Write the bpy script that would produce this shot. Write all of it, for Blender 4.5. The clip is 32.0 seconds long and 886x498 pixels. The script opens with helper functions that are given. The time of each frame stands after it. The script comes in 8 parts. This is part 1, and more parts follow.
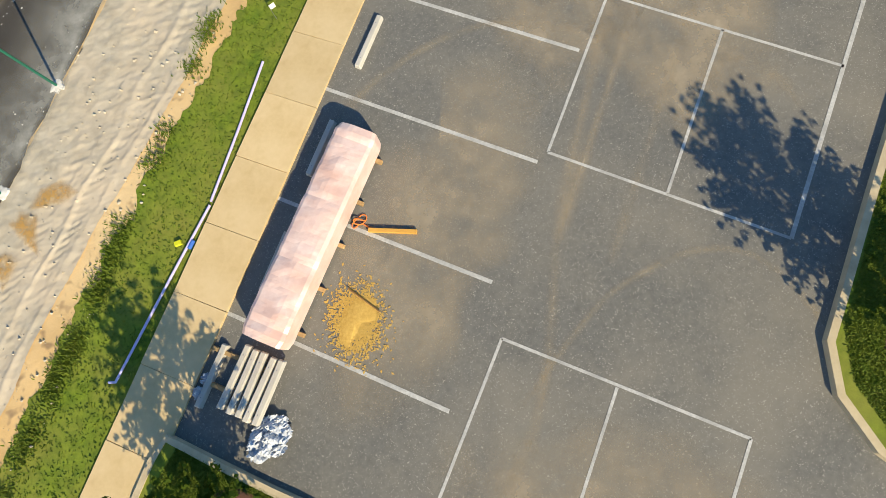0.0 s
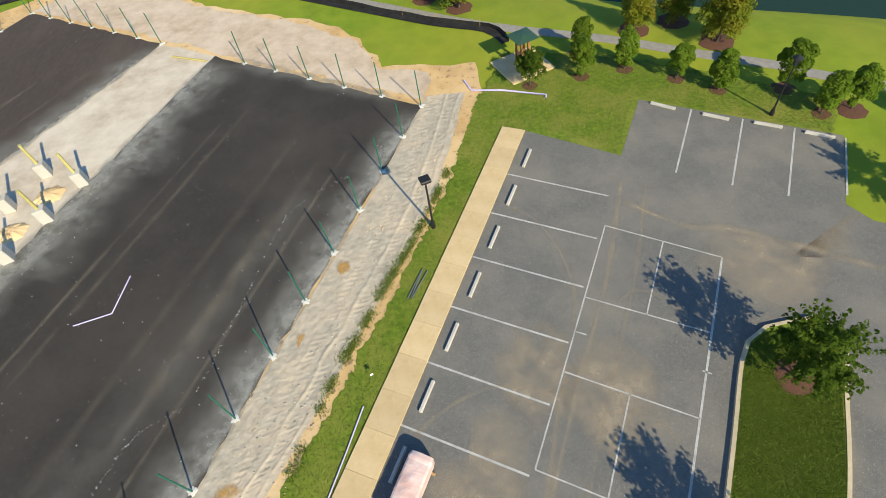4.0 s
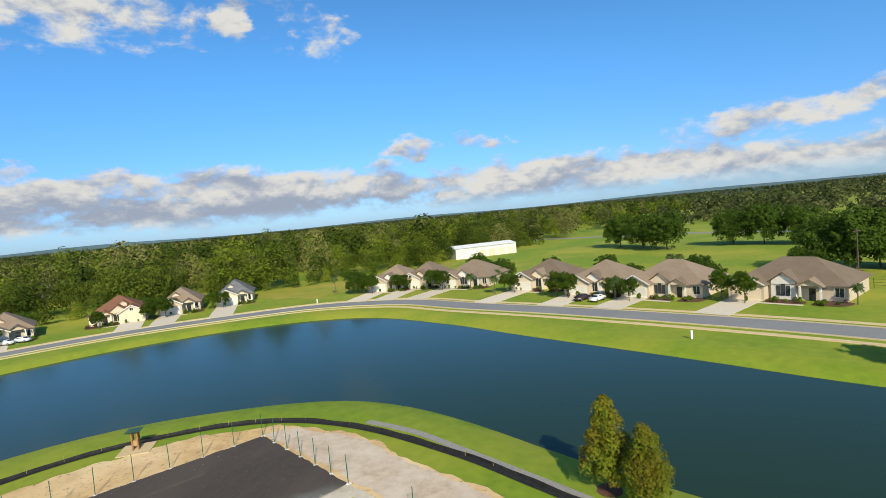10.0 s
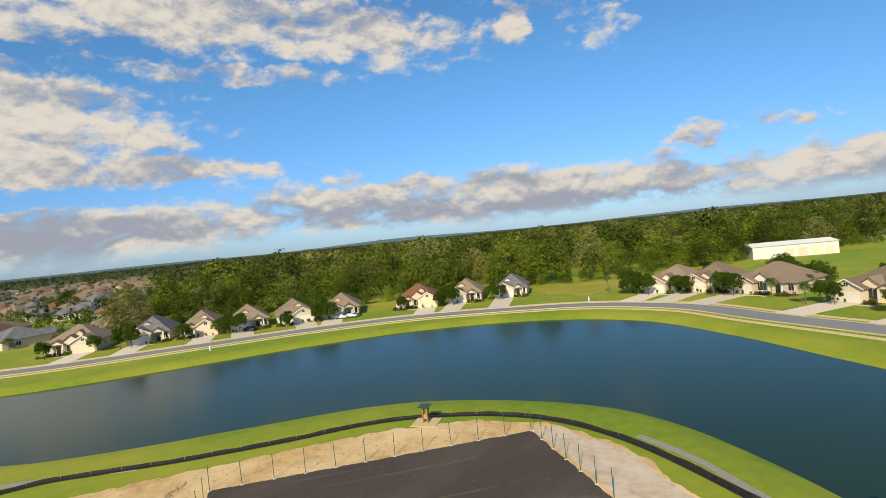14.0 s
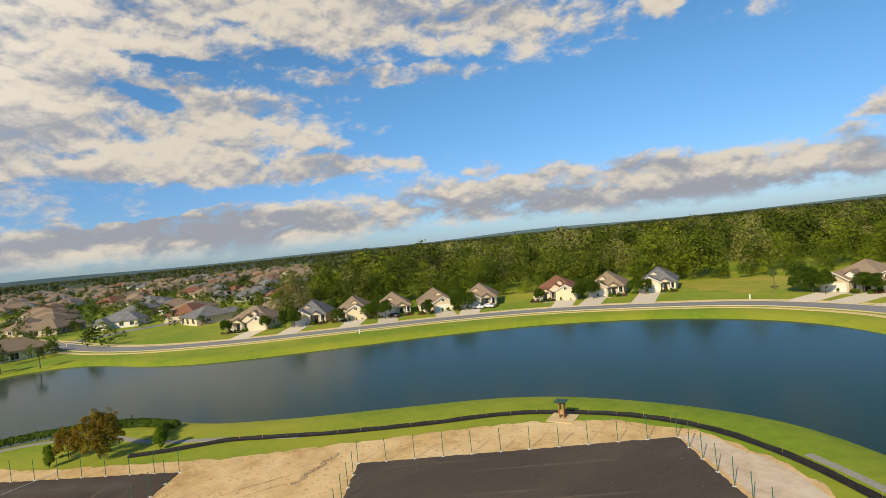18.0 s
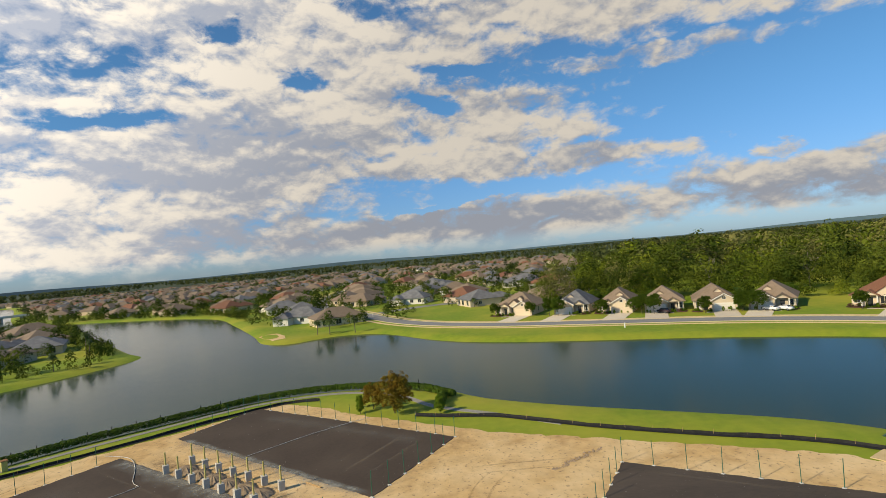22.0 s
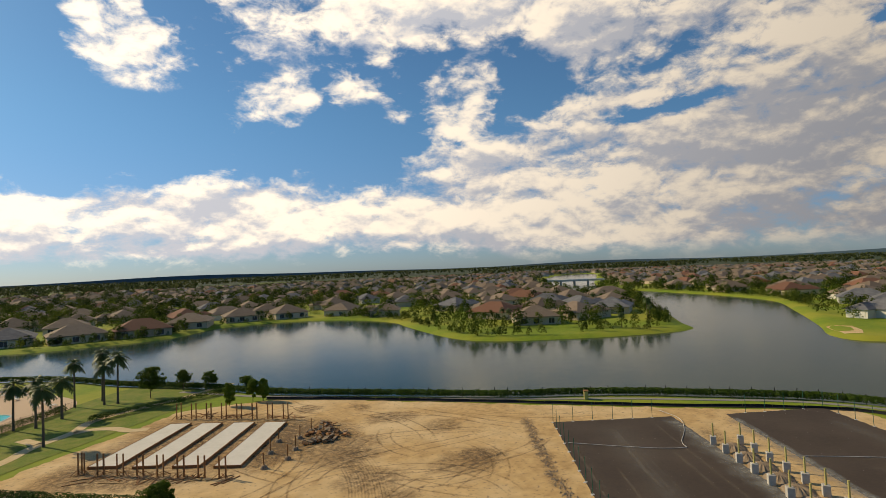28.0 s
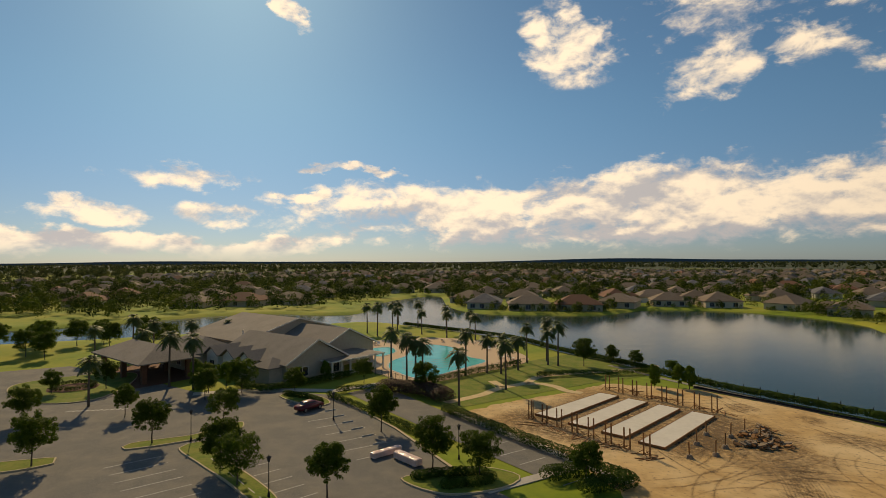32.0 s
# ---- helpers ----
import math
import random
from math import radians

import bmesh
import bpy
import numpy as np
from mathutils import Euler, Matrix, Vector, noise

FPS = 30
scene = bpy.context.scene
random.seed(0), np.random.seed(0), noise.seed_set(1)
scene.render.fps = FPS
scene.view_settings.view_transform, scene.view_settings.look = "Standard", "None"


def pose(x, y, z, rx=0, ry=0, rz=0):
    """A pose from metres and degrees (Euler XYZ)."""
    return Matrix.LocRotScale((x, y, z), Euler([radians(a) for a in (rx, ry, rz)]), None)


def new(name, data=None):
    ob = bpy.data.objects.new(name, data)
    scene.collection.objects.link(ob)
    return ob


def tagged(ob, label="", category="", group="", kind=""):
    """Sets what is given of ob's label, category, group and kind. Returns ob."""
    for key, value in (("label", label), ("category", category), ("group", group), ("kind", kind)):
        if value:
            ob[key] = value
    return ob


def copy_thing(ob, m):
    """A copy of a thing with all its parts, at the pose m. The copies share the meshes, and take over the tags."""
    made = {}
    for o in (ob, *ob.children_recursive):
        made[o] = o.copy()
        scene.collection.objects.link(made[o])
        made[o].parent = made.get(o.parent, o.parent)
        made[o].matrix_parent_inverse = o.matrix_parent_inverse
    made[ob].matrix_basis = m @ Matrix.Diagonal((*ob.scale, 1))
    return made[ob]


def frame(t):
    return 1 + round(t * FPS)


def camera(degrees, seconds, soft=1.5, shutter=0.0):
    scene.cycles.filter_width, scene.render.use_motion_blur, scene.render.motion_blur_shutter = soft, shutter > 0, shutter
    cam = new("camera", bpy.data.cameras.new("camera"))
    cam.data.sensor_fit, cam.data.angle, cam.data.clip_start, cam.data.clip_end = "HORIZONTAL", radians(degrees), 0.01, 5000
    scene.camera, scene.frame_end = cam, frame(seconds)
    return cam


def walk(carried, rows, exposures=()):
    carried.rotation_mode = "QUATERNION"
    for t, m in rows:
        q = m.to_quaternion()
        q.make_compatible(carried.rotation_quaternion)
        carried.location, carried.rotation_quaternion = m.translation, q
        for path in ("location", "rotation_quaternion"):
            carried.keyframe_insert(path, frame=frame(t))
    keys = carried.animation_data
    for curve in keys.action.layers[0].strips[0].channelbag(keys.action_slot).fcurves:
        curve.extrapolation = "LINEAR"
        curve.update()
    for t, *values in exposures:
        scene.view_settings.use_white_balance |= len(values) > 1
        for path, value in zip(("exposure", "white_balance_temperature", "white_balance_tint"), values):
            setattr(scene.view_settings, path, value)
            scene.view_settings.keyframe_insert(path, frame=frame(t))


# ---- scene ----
EXPOSURES = [(0, 0.42, 7400, 8), (3.5, 0.36, 7000, 8), (6, 0.28, 6200, 5), (9, 0.18, 6400, 6), (14, 0.08, 7300, 9), (19, -0.02, 7700, 9), (23, -0.18, 7500, 9), (25.5, -0.37, 7500, 9), (28, -0.50, 8300, 11), (30, -0.68, 9200, 12), (32, -0.84, 10000, 13)]
cam = camera(79.58, 32.0, 0.85)
PATH = [
    (0, 0.000, 0.000, 10.782, 11.818, 5.895, -2.500),
    (0.5, -0.128, -0.024, 12.062, 11.960, 6.076, -2.530),
    (1, -0.236, -0.105, 13.315, 12.034, 6.078, -2.567),
    (1.5, -0.291, -0.262, 14.620, 12.199, 5.953, -2.653),
    (2, -0.332, -0.447, 15.932, 12.374, 6.057, -2.644),
    (2.5, -0.343, -0.646, 17.223, 14.489, 6.373, -2.481),
    (3, -0.283, -0.831, 18.422, 21.595, 6.475, -2.241),
    (3.5, -0.170, -0.918, 19.335, 29.595, 6.237, -2.137),
    (5.5, 0.152, -0.508, 20.629, 59.404, 6.002, -2.337),
    (6, 0.148, -0.377, 20.717, 66.826, 5.727, -2.414),
    (6.5, 0.100, -0.300, 20.691, 74.440, 5.200, -2.094),
    (7, 0.024, -0.268, 20.630, 81.596, 4.861, -0.918),
    (7.5, -0.048, -0.230, 20.568, 84.588, 4.694, 1.296),
    (8, -0.105, -0.168, 20.511, 85.126, 4.779, 4.207),
    (8.5, -0.156, -0.083, 20.470, 85.415, 4.916, 7.181),
    (9, -0.196, 0.029, 20.446, 85.736, 4.930, 10.715),
    (9.5, -0.207, 0.181, 20.439, 85.946, 5.227, 14.274),
    (10, -0.200, 0.329, 20.453, 86.243, 5.372, 18.156),
    (10.5, -0.186, 0.453, 20.493, 86.572, 5.538, 22.439),
    (11, -0.162, 0.562, 20.571, 86.965, 5.660, 27.017),
    (11.5, -0.147, 0.669, 20.690, 87.347, 5.824, 31.754),
    (12, -0.153, 0.789, 20.822, 87.759, 5.882, 36.514),
    (12.5, -0.158, 0.901, 20.955, 88.163, 5.880, 40.971),
    (13, -0.141, 0.994, 21.073, 88.450, 5.830, 44.640),
    (13.5, -0.100, 1.057, 21.166, 88.516, 5.800, 46.297),
    (14, -0.051, 1.074, 21.218, 88.485, 5.817, 47.211),
    (14.5, -0.001, 1.069, 21.254, 88.551, 5.820, 49.234),
    (16.5, 0.215, 1.059, 21.386, 88.697, 5.937, 55.230),
    (17, 0.232, 1.078, 21.406, 88.780, 5.951, 57.056),
    (17.5, 0.222, 1.131, 21.418, 88.863, 5.934, 59.318),
    (18, 0.211, 1.185, 21.422, 88.999, 5.892, 62.086),
    (18.5, 0.210, 1.215, 21.427, 89.222, 5.797, 65.116),
    (19, 0.202, 1.203, 21.436, 89.396, 5.653, 68.324),
    (19.5, 0.189, 1.174, 21.446, 89.571, 5.649, 71.632),
    (20, 0.121, 1.138, 21.440, 89.740, 5.524, 75.002),
    (20.5, -0.004, 1.111, 21.417, 89.989, 5.420, 78.592),
    (21, -0.125, 1.111, 21.379, 90.154, 5.286, 82.285),
    (21.5, -0.246, 1.134, 21.333, 90.383, 5.220, 86.145),
    (22, -0.372, 1.167, 21.279, 90.629, 5.089, 90.072),
    (22.5, -0.472, 1.187, 21.227, 90.839, 4.889, 94.189),
    (23, -0.565, 1.184, 21.165, 91.013, 4.757, 98.268),
    (23.5, -0.673, 1.161, 21.093, 91.193, 4.519, 102.494),
    (24, -0.786, 1.118, 21.008, 91.356, 4.334, 106.927),
    (24.5, -0.868, 1.076, 20.928, 91.500, 4.082, 111.568),
    (25, -0.919, 1.046, 20.860, 91.648, 3.749, 116.093),
    (25.5, -0.956, 1.034, 20.818, 91.694, 3.440, 120.412),
    (27.5, -1.101, 1.029, 20.806, 91.954, 2.666, 140.046),
    (28, -1.197, 0.976, 20.783, 91.975, 2.317, 145.220),
    (28.5, -1.316, 0.918, 20.755, 91.945, 2.021, 150.563),
    (29, -1.407, 0.899, 20.731, 91.828, 1.707, 155.908),
    (29.5, -1.455, 0.902, 20.713, 91.751, 1.417, 161.156),
    (30, -1.443, 0.922, 20.694, 91.657, 1.203, 166.299),
    (30.5, -1.395, 0.934, 20.669, 91.499, 0.948, 171.642),
    (31, -1.347, 0.910, 20.625, 91.346, 0.470, 177.328),
    (31.5, -1.305, 0.873, 20.568, 91.316, 0.337, 182.967),
    (32, -1.268, 0.835, 20.503, 91.292, 0.263, 188.962),
]
walk(cam, [(r[0], pose(*r[1:])) for r in PATH], EXPOSURES)


# ---- world, sun ----
SUN_AZ, SUN_EL = math.radians(149.5), math.radians(33.0)     # azimuth clockwise from +y
sun_dir = Vector((math.sin(SUN_AZ) * math.cos(SUN_EL), math.cos(SUN_AZ) * math.cos(SUN_EL), math.sin(SUN_EL)))
sun = new("sun", bpy.data.lights.new("sun", "SUN"))
sun.data.energy, sun.data.angle, sun.data.color = 5.0, radians(0.6), (1.0, 0.90, 0.69)
sun.rotation_euler = sun_dir.to_track_quat("Z", "Y").to_euler()

world = bpy.data.worlds.new("sky")
scene.world = world
world.use_nodes = True
wt = world.node_tree
wt.nodes.clear()


def wnode(kind, **props):
    n = wt.nodes.new(kind)
    for k, v in props.items():
        if k == "op":
            n.operation = v
        elif k == "clamp":
            n.use_clamp = v
    return n


def wmath(op, a, b=None, c=None, clamp=False):
    n = wnode("ShaderNodeMath", op=op, clamp=clamp)
    for i, v in enumerate((a, b, c)):
        if v is None:
            continue
        if isinstance(v, (int, float)):
            n.inputs[i].default_value = v
        else:
            wt.links.new(v, n.inputs[i])
    return n.outputs[0]


sky = wt.nodes.new("ShaderNodeTexSky")
sky.sky_type, sky.sun_disc = "NISHITA", False
sky.sun_elevation, sky.sun_rotation = SUN_EL, SUN_AZ
sky.air_density, sky.dust_density, sky.ozone_density = 0.9, 0.35, 5.0
tc = wt.nodes.new("ShaderNodeTexCoord")
sep = wt.nodes.new("ShaderNodeSeparateXYZ")
wt.links.new(tc.outputs["Generated"], sep.inputs[0])
dx, dy, dz = sep.outputs


def lobe(d, low, high):
    """1 near the direction d, falling to 0."""
    dot = wmath("ADD", wmath("ADD", wmath("MULTIPLY", dx, d[0]), wmath("MULTIPLY", dy, d[1])), wmath("MULTIPLY", dz, d[2]))
    n = wt.nodes.new("ShaderNodeMapRange")
    n.interpolation_type = "SMOOTHSTEP"
    wt.links.new(dot, n.inputs[0])
    n.inputs[1].default_value, n.inputs[2].default_value = low, high
    return n.outputs[0]


def ramp(v, low, high, a=0.0, b=1.0):
    n = wt.nodes.new("ShaderNodeMapRange")
    n.interpolation_type = "SMOOTHSTEP"
    wt.links.new(v, n.inputs[0])
    for i, x in enumerate((low, high, a, b)):
        n.inputs[i + 1].default_value = x
    return n.outputs[0]


# west of north and height above the horizon, in degrees; the seam lies in the east
west = wmath("ADD", wmath("MULTIPLY", wmath("ARCTAN2", wmath("SUBTRACT", wmath("MULTIPLY", dx, 0.0523), wmath("MULTIPLY", dy, 0.9986)), wmath("SUBTRACT", wmath("MULTIPLY", dx, -0.9986), wmath("MULTIPLY", dy, 0.0523))), 57.2958), 93.0)
high = wmath("MULTIPLY", wmath("ARCSINE", dz), 57.2958)
place = wt.nodes.new("ShaderNodeCombineXYZ")
wt.links.new(west, place.inputs[0])
wt.links.new(high, place.inputs[1])


def cloud_noise(su, sv, detail, rough, offset, distort=0.0, lift=(0, 0)):
    """Noise over the sky, su and sv waves a degree, sampled lift degrees aside."""
    mp = wt.nodes.new("ShaderNodeMapping")
    mp.inputs["Location"].default_value = (offset + lift[0] * su, offset * 0.7 + lift[1] * sv, 0)
    mp.inputs["Scale"].default_value = (su, sv, 1)
    wt.links.new(place.outputs[0], mp.inputs[0])
    n = wt.nodes.new("ShaderNodeTexNoise")
    n.inputs["Scale"].default_value, n.inputs["Detail"].default_value = 1.0, detail
    n.inputs["Roughness"].default_value, n.inputs["Distortion"].default_value = rough, distort
    wt.links.new(mp.outputs[0], n.inputs["Vector"])
    return n.outputs["Fac"]


# the clouds' outlines are torn by two sizes of swirl
warped = wt.nodes.new("ShaderNodeCombineXYZ")
for i, (base, wide, small) in enumerate(((west, 11.0, 5.0), (high, 4.6, 2.6))):
    swirl = wmath("ADD", wmath("MULTIPLY", wmath("SUBTRACT", cloud_noise(0.07, 0.14, 3, 0.5, 31.7 + 17 * i), 0.5), wide), wmath("MULTIPLY", wmath("SUBTRACT", cloud_noise(0.30, 0.55, 5, 0.6, 57.1 + 13 * i), 0.5), small))
    wt.links.new(wmath("ADD", base, swirl), warped.inputs[i])


def clouds(spots):
    """1 at the heart of the nearest cloud, 0 at its rim: spots of (west, high, half length, half height, slope)."""
    best = None
    for u, e, a, b, slope in spots:
        mp = wt.nodes.new("ShaderNodeMapping")
        mp.vector_type = "TEXTURE"
        mp.inputs["Location"].default_value, mp.inputs["Scale"].default_value = (u, e, 0), (a, b, 1)
        mp.inputs["Rotation"].default_value = (0, 0, radians(slope))
        wt.links.new(warped.outputs[0], mp.inputs[0])
        n = wt.nodes.new("ShaderNodeVectorMath")
        n.operation = "LENGTH"
        wt.links.new(mp.outputs[0], n.inputs[0])
        best = n.outputs["Value"] if best is None else wmath("MINIMUM", best, n.outputs["Value"])
    return wmath("SUBTRACT", 1.0, best)


SHEETS = [(67, 23, 28, 3.8, 7), (37.5, 21, 2.6, 2.1, -25), (100, 21, 22, 5.0, 0), (96, 14, 25, 5.2, 3), (84, 9.1, 24, 1.8, 1), (84, 12.6, 15, 1.7, 4), (86, 15.6, 13, 1.7, 6),
          (116, 11, 27, 9, 0), (118, 25, 26, 6.0, 0), (140, 28.5, 28, 7.0, 0), (152, 26, 8, 5, 0), (128, 9.5, 21, 5.2, 0)]
WISPS = [(176, 22.5, 4.0, 5.6, -35), (160.5, 22.5, 5.5, 7.8, 10), (142, 18, 4.2, 5.2, 0), (67, 17.2, 12, 1.1, 2), (30, 20.6, 4, 2.4, 30), (152, 17, 5, 2.5, 20)]
ROWS = [(0, 2.5, 64, 2.4, 2), (44, 3.9, 30, 2.9, 2), (88, 2.6, 36, 2.7, -1), (130, 4.4, 42, 4.2, 2), (172, 5.4, 33, 3.9, 0), (230, 1.8, 38, 1.1, 0)]
PUFFS = [(-17, 6.6, 11, 1.4, -7), (21.3, 6.8, 2.2, 1.3, 10), (13.9, 6.9, 2.6, 0.8, 5), (57.3, 7.4, 2.4, 1.0, 0), (214.8, 8.4, 5.4, 1.4, -8), (222, 4.7, 3.8, 1.1, 0), (212, 5.0, 3.6, 1.4, 0), (199, 9.6, 5.6, 0.6, 5), (203, 6.8, 4.6, 0.8, 0), (205, 24.4, 2.0, 1.5, 40)]
HOLES = [(135.8, 18.0, 4.6, 3.6, 0), (122.5, 14.7, 6.5, 1.2, -4), (111, 23.2, 3.0, 1.4, 0), (103, 19.3, 3.8, 1.3, 10), (91, 16.2, 5, 1.0, 15), (155, 14.0, 10, 4.4, 0), (89, 4.9, 9, 0.6, -6), (87, 18.6, 6, 1.1, 5)]
big = cloud_noise(0.085, 0.17, 7, 0.56, 11.3, 0.3)
fine = cloud_noise(0.32, 0.55, 10, 0.62, 4.1, 0.25)
above = cloud_noise(0.32, 0.55, 5, 0.6, 4.1, 0.25, (0.1, 0.75))
broad = cloud_noise(0.085, 0.17, 4, 0.56, 11.3, 0.3, (0.5, 2.2))
sheets, rows_low, puffs, holes, wisps = clouds(SHEETS), clouds(ROWS), clouds(PUFFS), clouds(HOLES), clouds(WISPS)
ragged_sky = wmath("ADD", wmath("MULTIPLY", wmath("SUBTRACT", big, 0.5), 1.3), wmath("MULTIPLY", wmath("SUBTRACT", fine, 0.5), 1.5))
body = wmath("MAXIMUM", wmath("MAXIMUM", wmath("MINIMUM", wmath("MULTIPLY", wisps, 0.7), 0.20), wmath("MINIMUM", sheets, 0.45)), wmath("MAXIMUM", wmath("MINIMUM", rows_low, 0.48), wmath("MINIMUM", wmath("MULTIPLY", puffs, 0.8), 0.34)))
body = wmath("SUBTRACT", body, wmath("MULTIPLY", wmath("MAXIMUM", holes, 0.0), 0.95))
dens = ramp(wmath("ADD", body, ragged_sky), -0.10, 0.42)
dens = wmath("MULTIPLY", dens, ramp(high, 0.2, 2.2, 0.15, 1.0))
# lit from above: bright where the cloud thins upward, grey in the thick and low parts
lit = wmath("ADD", wmath("MULTIPLY", wmath("SUBTRACT", fine, above), 1.9), wmath("MULTIPLY", wmath("SUBTRACT", big, broad), 3.0))
thick = wmath("MULTIPLY", wmath("MAXIMUM", clouds([(95, 2.6, 34, 2.4, -2), (112, 11.5, 14, 4.0, 0), (128, 22, 8, 2.5, 0), (30, 1.6, 60, 1.9, 3), (170, 2.6, 40, 1.2, 0)]), 0.0), 0.95)
col = wt.nodes.new("ShaderNodeMix")
col.data_type = "RGBA"
col.inputs[6].default_value, col.inputs[7].default_value = (0.52, 0.595, 0.77, 1), (1.12, 1.09, 1.06, 1)
wt.links.new(ramp(wmath("SUBTRACT", wmath("ADD", lit, 0.56), thick), 0.0, 0.95), col.inputs[0])
bg1, bg2, mixs = wt.nodes.new("ShaderNodeBackground"), wt.nodes.new("ShaderNodeBackground"), wt.nodes.new("ShaderNodeMixShader")
tint = wt.nodes.new("ShaderNodeMix")
tint.data_type, tint.blend_type = "RGBA", "MULTIPLY"
tint.inputs[0].default_value = 1.0
wt.links.new(sky.outputs[0], tint.inputs[6])
zen = wt.nodes.new("ShaderNodeMix")
zen.data_type = "RGBA"
zen.inputs[6].default_value, zen.inputs[7].default_value = (0.50, 0.69, 1.02, 1), (0.56, 0.98, 1.18, 1)
wt.links.new(ramp(dz, 0.0, 0.30), zen.inputs[0])
wt.links.new(zen.outputs[2], tint.inputs[7])
wt.links.new(tint.outputs[2], bg1.inputs[0])
bg1.inputs[1].default_value = 0.13
wt.links.new(col.outputs[2], bg2.inputs[0])
wt.links.new(wmath("ADD", 0.60, wmath("MULTIPLY", lobe((sun_dir.x, sun_dir.y, sun_dir.z), -0.35, 1.0), 1.0)), bg2.inputs[1])   # brighter towards the sun
wt.links.new(dens, mixs.inputs[0])
wt.links.new(bg1.outputs[0], mixs.inputs[1])
wt.links.new(bg2.outputs[0], mixs.inputs[2])
wout = wt.nodes.new("ShaderNodeOutputWorld")
wt.links.new(mixs.outputs[0], wout.inputs[0])


# ---- materials ----
MATS = {}


def mat(name, c1, c2=None, scale=2.0, rough=0.85, bump=0.0, c3=None, scale3=0.15, amount3=0.6, metal=0.0, vary=0.0, leaf=0.0, spec=0.3, detail=6.0, stretch=(1, 1, 1), speck=None, speck_scale=60.0, crown=0.0):
    """A procedural surface: c1 to c2 in a fine grain, c3 in broad patches, speck as sparse grit."""
    m = bpy.data.materials.new(name)
    m.use_nodes = True
    t = m.node_tree
    b = t.nodes["Principled BSDF"]
    b.inputs["Roughness"].default_value, b.inputs["Metallic"].default_value = rough, metal
    b.inputs["Specular IOR Level"].default_value = spec
    tex = t.nodes.new("ShaderNodeTexCoord")
    mp = t.nodes.new("ShaderNodeMapping")
    mp.inputs["Scale"].default_value = stretch
    t.links.new(tex.outputs["Object"], mp.inputs[0])

    def noise_out(s, d=detail):
        n = t.nodes.new("ShaderNodeTexNoise")
        n.inputs["Scale"].default_value, n.inputs["Detail"].default_value, n.inputs["Roughness"].default_value = s, d, 0.62
        t.links.new(mp.outputs[0], n.inputs["Vector"])
        return n.outputs["Fac"]

    def spread(v, low, high):
        n = t.nodes.new("ShaderNodeMapRange")
        t.links.new(v, n.inputs[0])
        n.inputs[1].default_value, n.inputs[2].default_value = low, high
        return n.outputs[0]

    def mix(f, a, b2):
        n = t.nodes.new("ShaderNodeMix")
        n.data_type = "RGBA"
        if isinstance(f, float):
            n.inputs[0].default_value = f
        else:
            t.links.new(f, n.inputs[0])
        for i, v in ((6, a), (7, b2)):
            if isinstance(v, tuple):
                n.inputs[i].default_value = (*v, 1)
            else:
                t.links.new(v, n.inputs[i])
        return n.outputs[2]

    fine_out = noise_out(scale)
    c = mix(spread(fine_out, 0.32, 0.68), c1, c2 or tuple(x * 0.8 for x in c1))
    if c3:
        f = spread(noise_out(scale3, 5.0), 0.42, 0.66)
        k = t.nodes.new("ShaderNodeMath")
        k.operation = "MULTIPLY"
        t.links.new(f, k.inputs[0])
        k.inputs[1].default_value = amount3
        c = mix(k.outputs[0], c, c3)
    if speck:
        c = mix(spread(noise_out(speck_scale, 2.0), 0.60, 0.72), c, speck)
    if vary:
        oi = t.nodes.new("ShaderNodeObjectInfo")
        hsv = t.nodes.new("ShaderNodeHueSaturation")
        mr = t.nodes.new("ShaderNodeMapRange")
        t.links.new(oi.outputs["Random"], mr.inputs[0])
        mr.inputs[3].default_value, mr.inputs[4].default_value = 1 - vary, 1 + vary
        t.links.new(mr.outputs[0], hsv.inputs["Value"])
        t.links.new(c, hsv.inputs["Color"])
        c = hsv.outputs[0]
    if crown:                                  # each tree of a wood has a tone of its own
        at = t.nodes.new("ShaderNodeAttribute")
        at.attribute_name = "tone"
        hsv, mv, mh = t.nodes.new("ShaderNodeHueSaturation"), t.nodes.new("ShaderNodeMapRange"), t.nodes.new("ShaderNodeMapRange")
        mv.inputs[3].default_value, mv.inputs[4].default_value = 1 - crown, 1 + crown * 1.25
        mh.inputs[3].default_value, mh.inputs[4].default_value = 0.515, 0.482
        t.links.new(at.outputs["Fac"], mv.inputs[0])
        t.links.new(at.outputs["Fac"], mh.inputs[0])
        t.links.new(mv.outputs[0], hsv.inputs["Value"])
        t.links.new(mh.outputs[0], hsv.inputs["Hue"])
        t.links.new(c, hsv.inputs["Color"])
        c = hsv.outputs[0]
    t.links.new(c, b.inputs["Base Color"])
    if bump:
        bn = t.nodes.new("ShaderNodeBump")
        bn.inputs["Strength"].default_value, bn.inputs["Distance"].default_value = min(1.0, bump * 8), bump
        t.links.new(fine_out, bn.inputs["Height"])
        t.links.new(bn.outputs[0], b.inputs["Normal"])
    if leaf:
        tr, ms = t.nodes.new("ShaderNodeBsdfTranslucent"), t.nodes.new("ShaderNodeMixShader")
        t.links.new(c, tr.inputs[0])
        ms.inputs[0].default_value = leaf
        t.links.new(b.outputs[0], ms.inputs[1])
        t.links.new(tr.outputs[0], ms.inputs[2])
        t.links.new(ms.outputs[0], t.nodes["Material Output"].inputs[0])
    MATS[name] = m
    return m


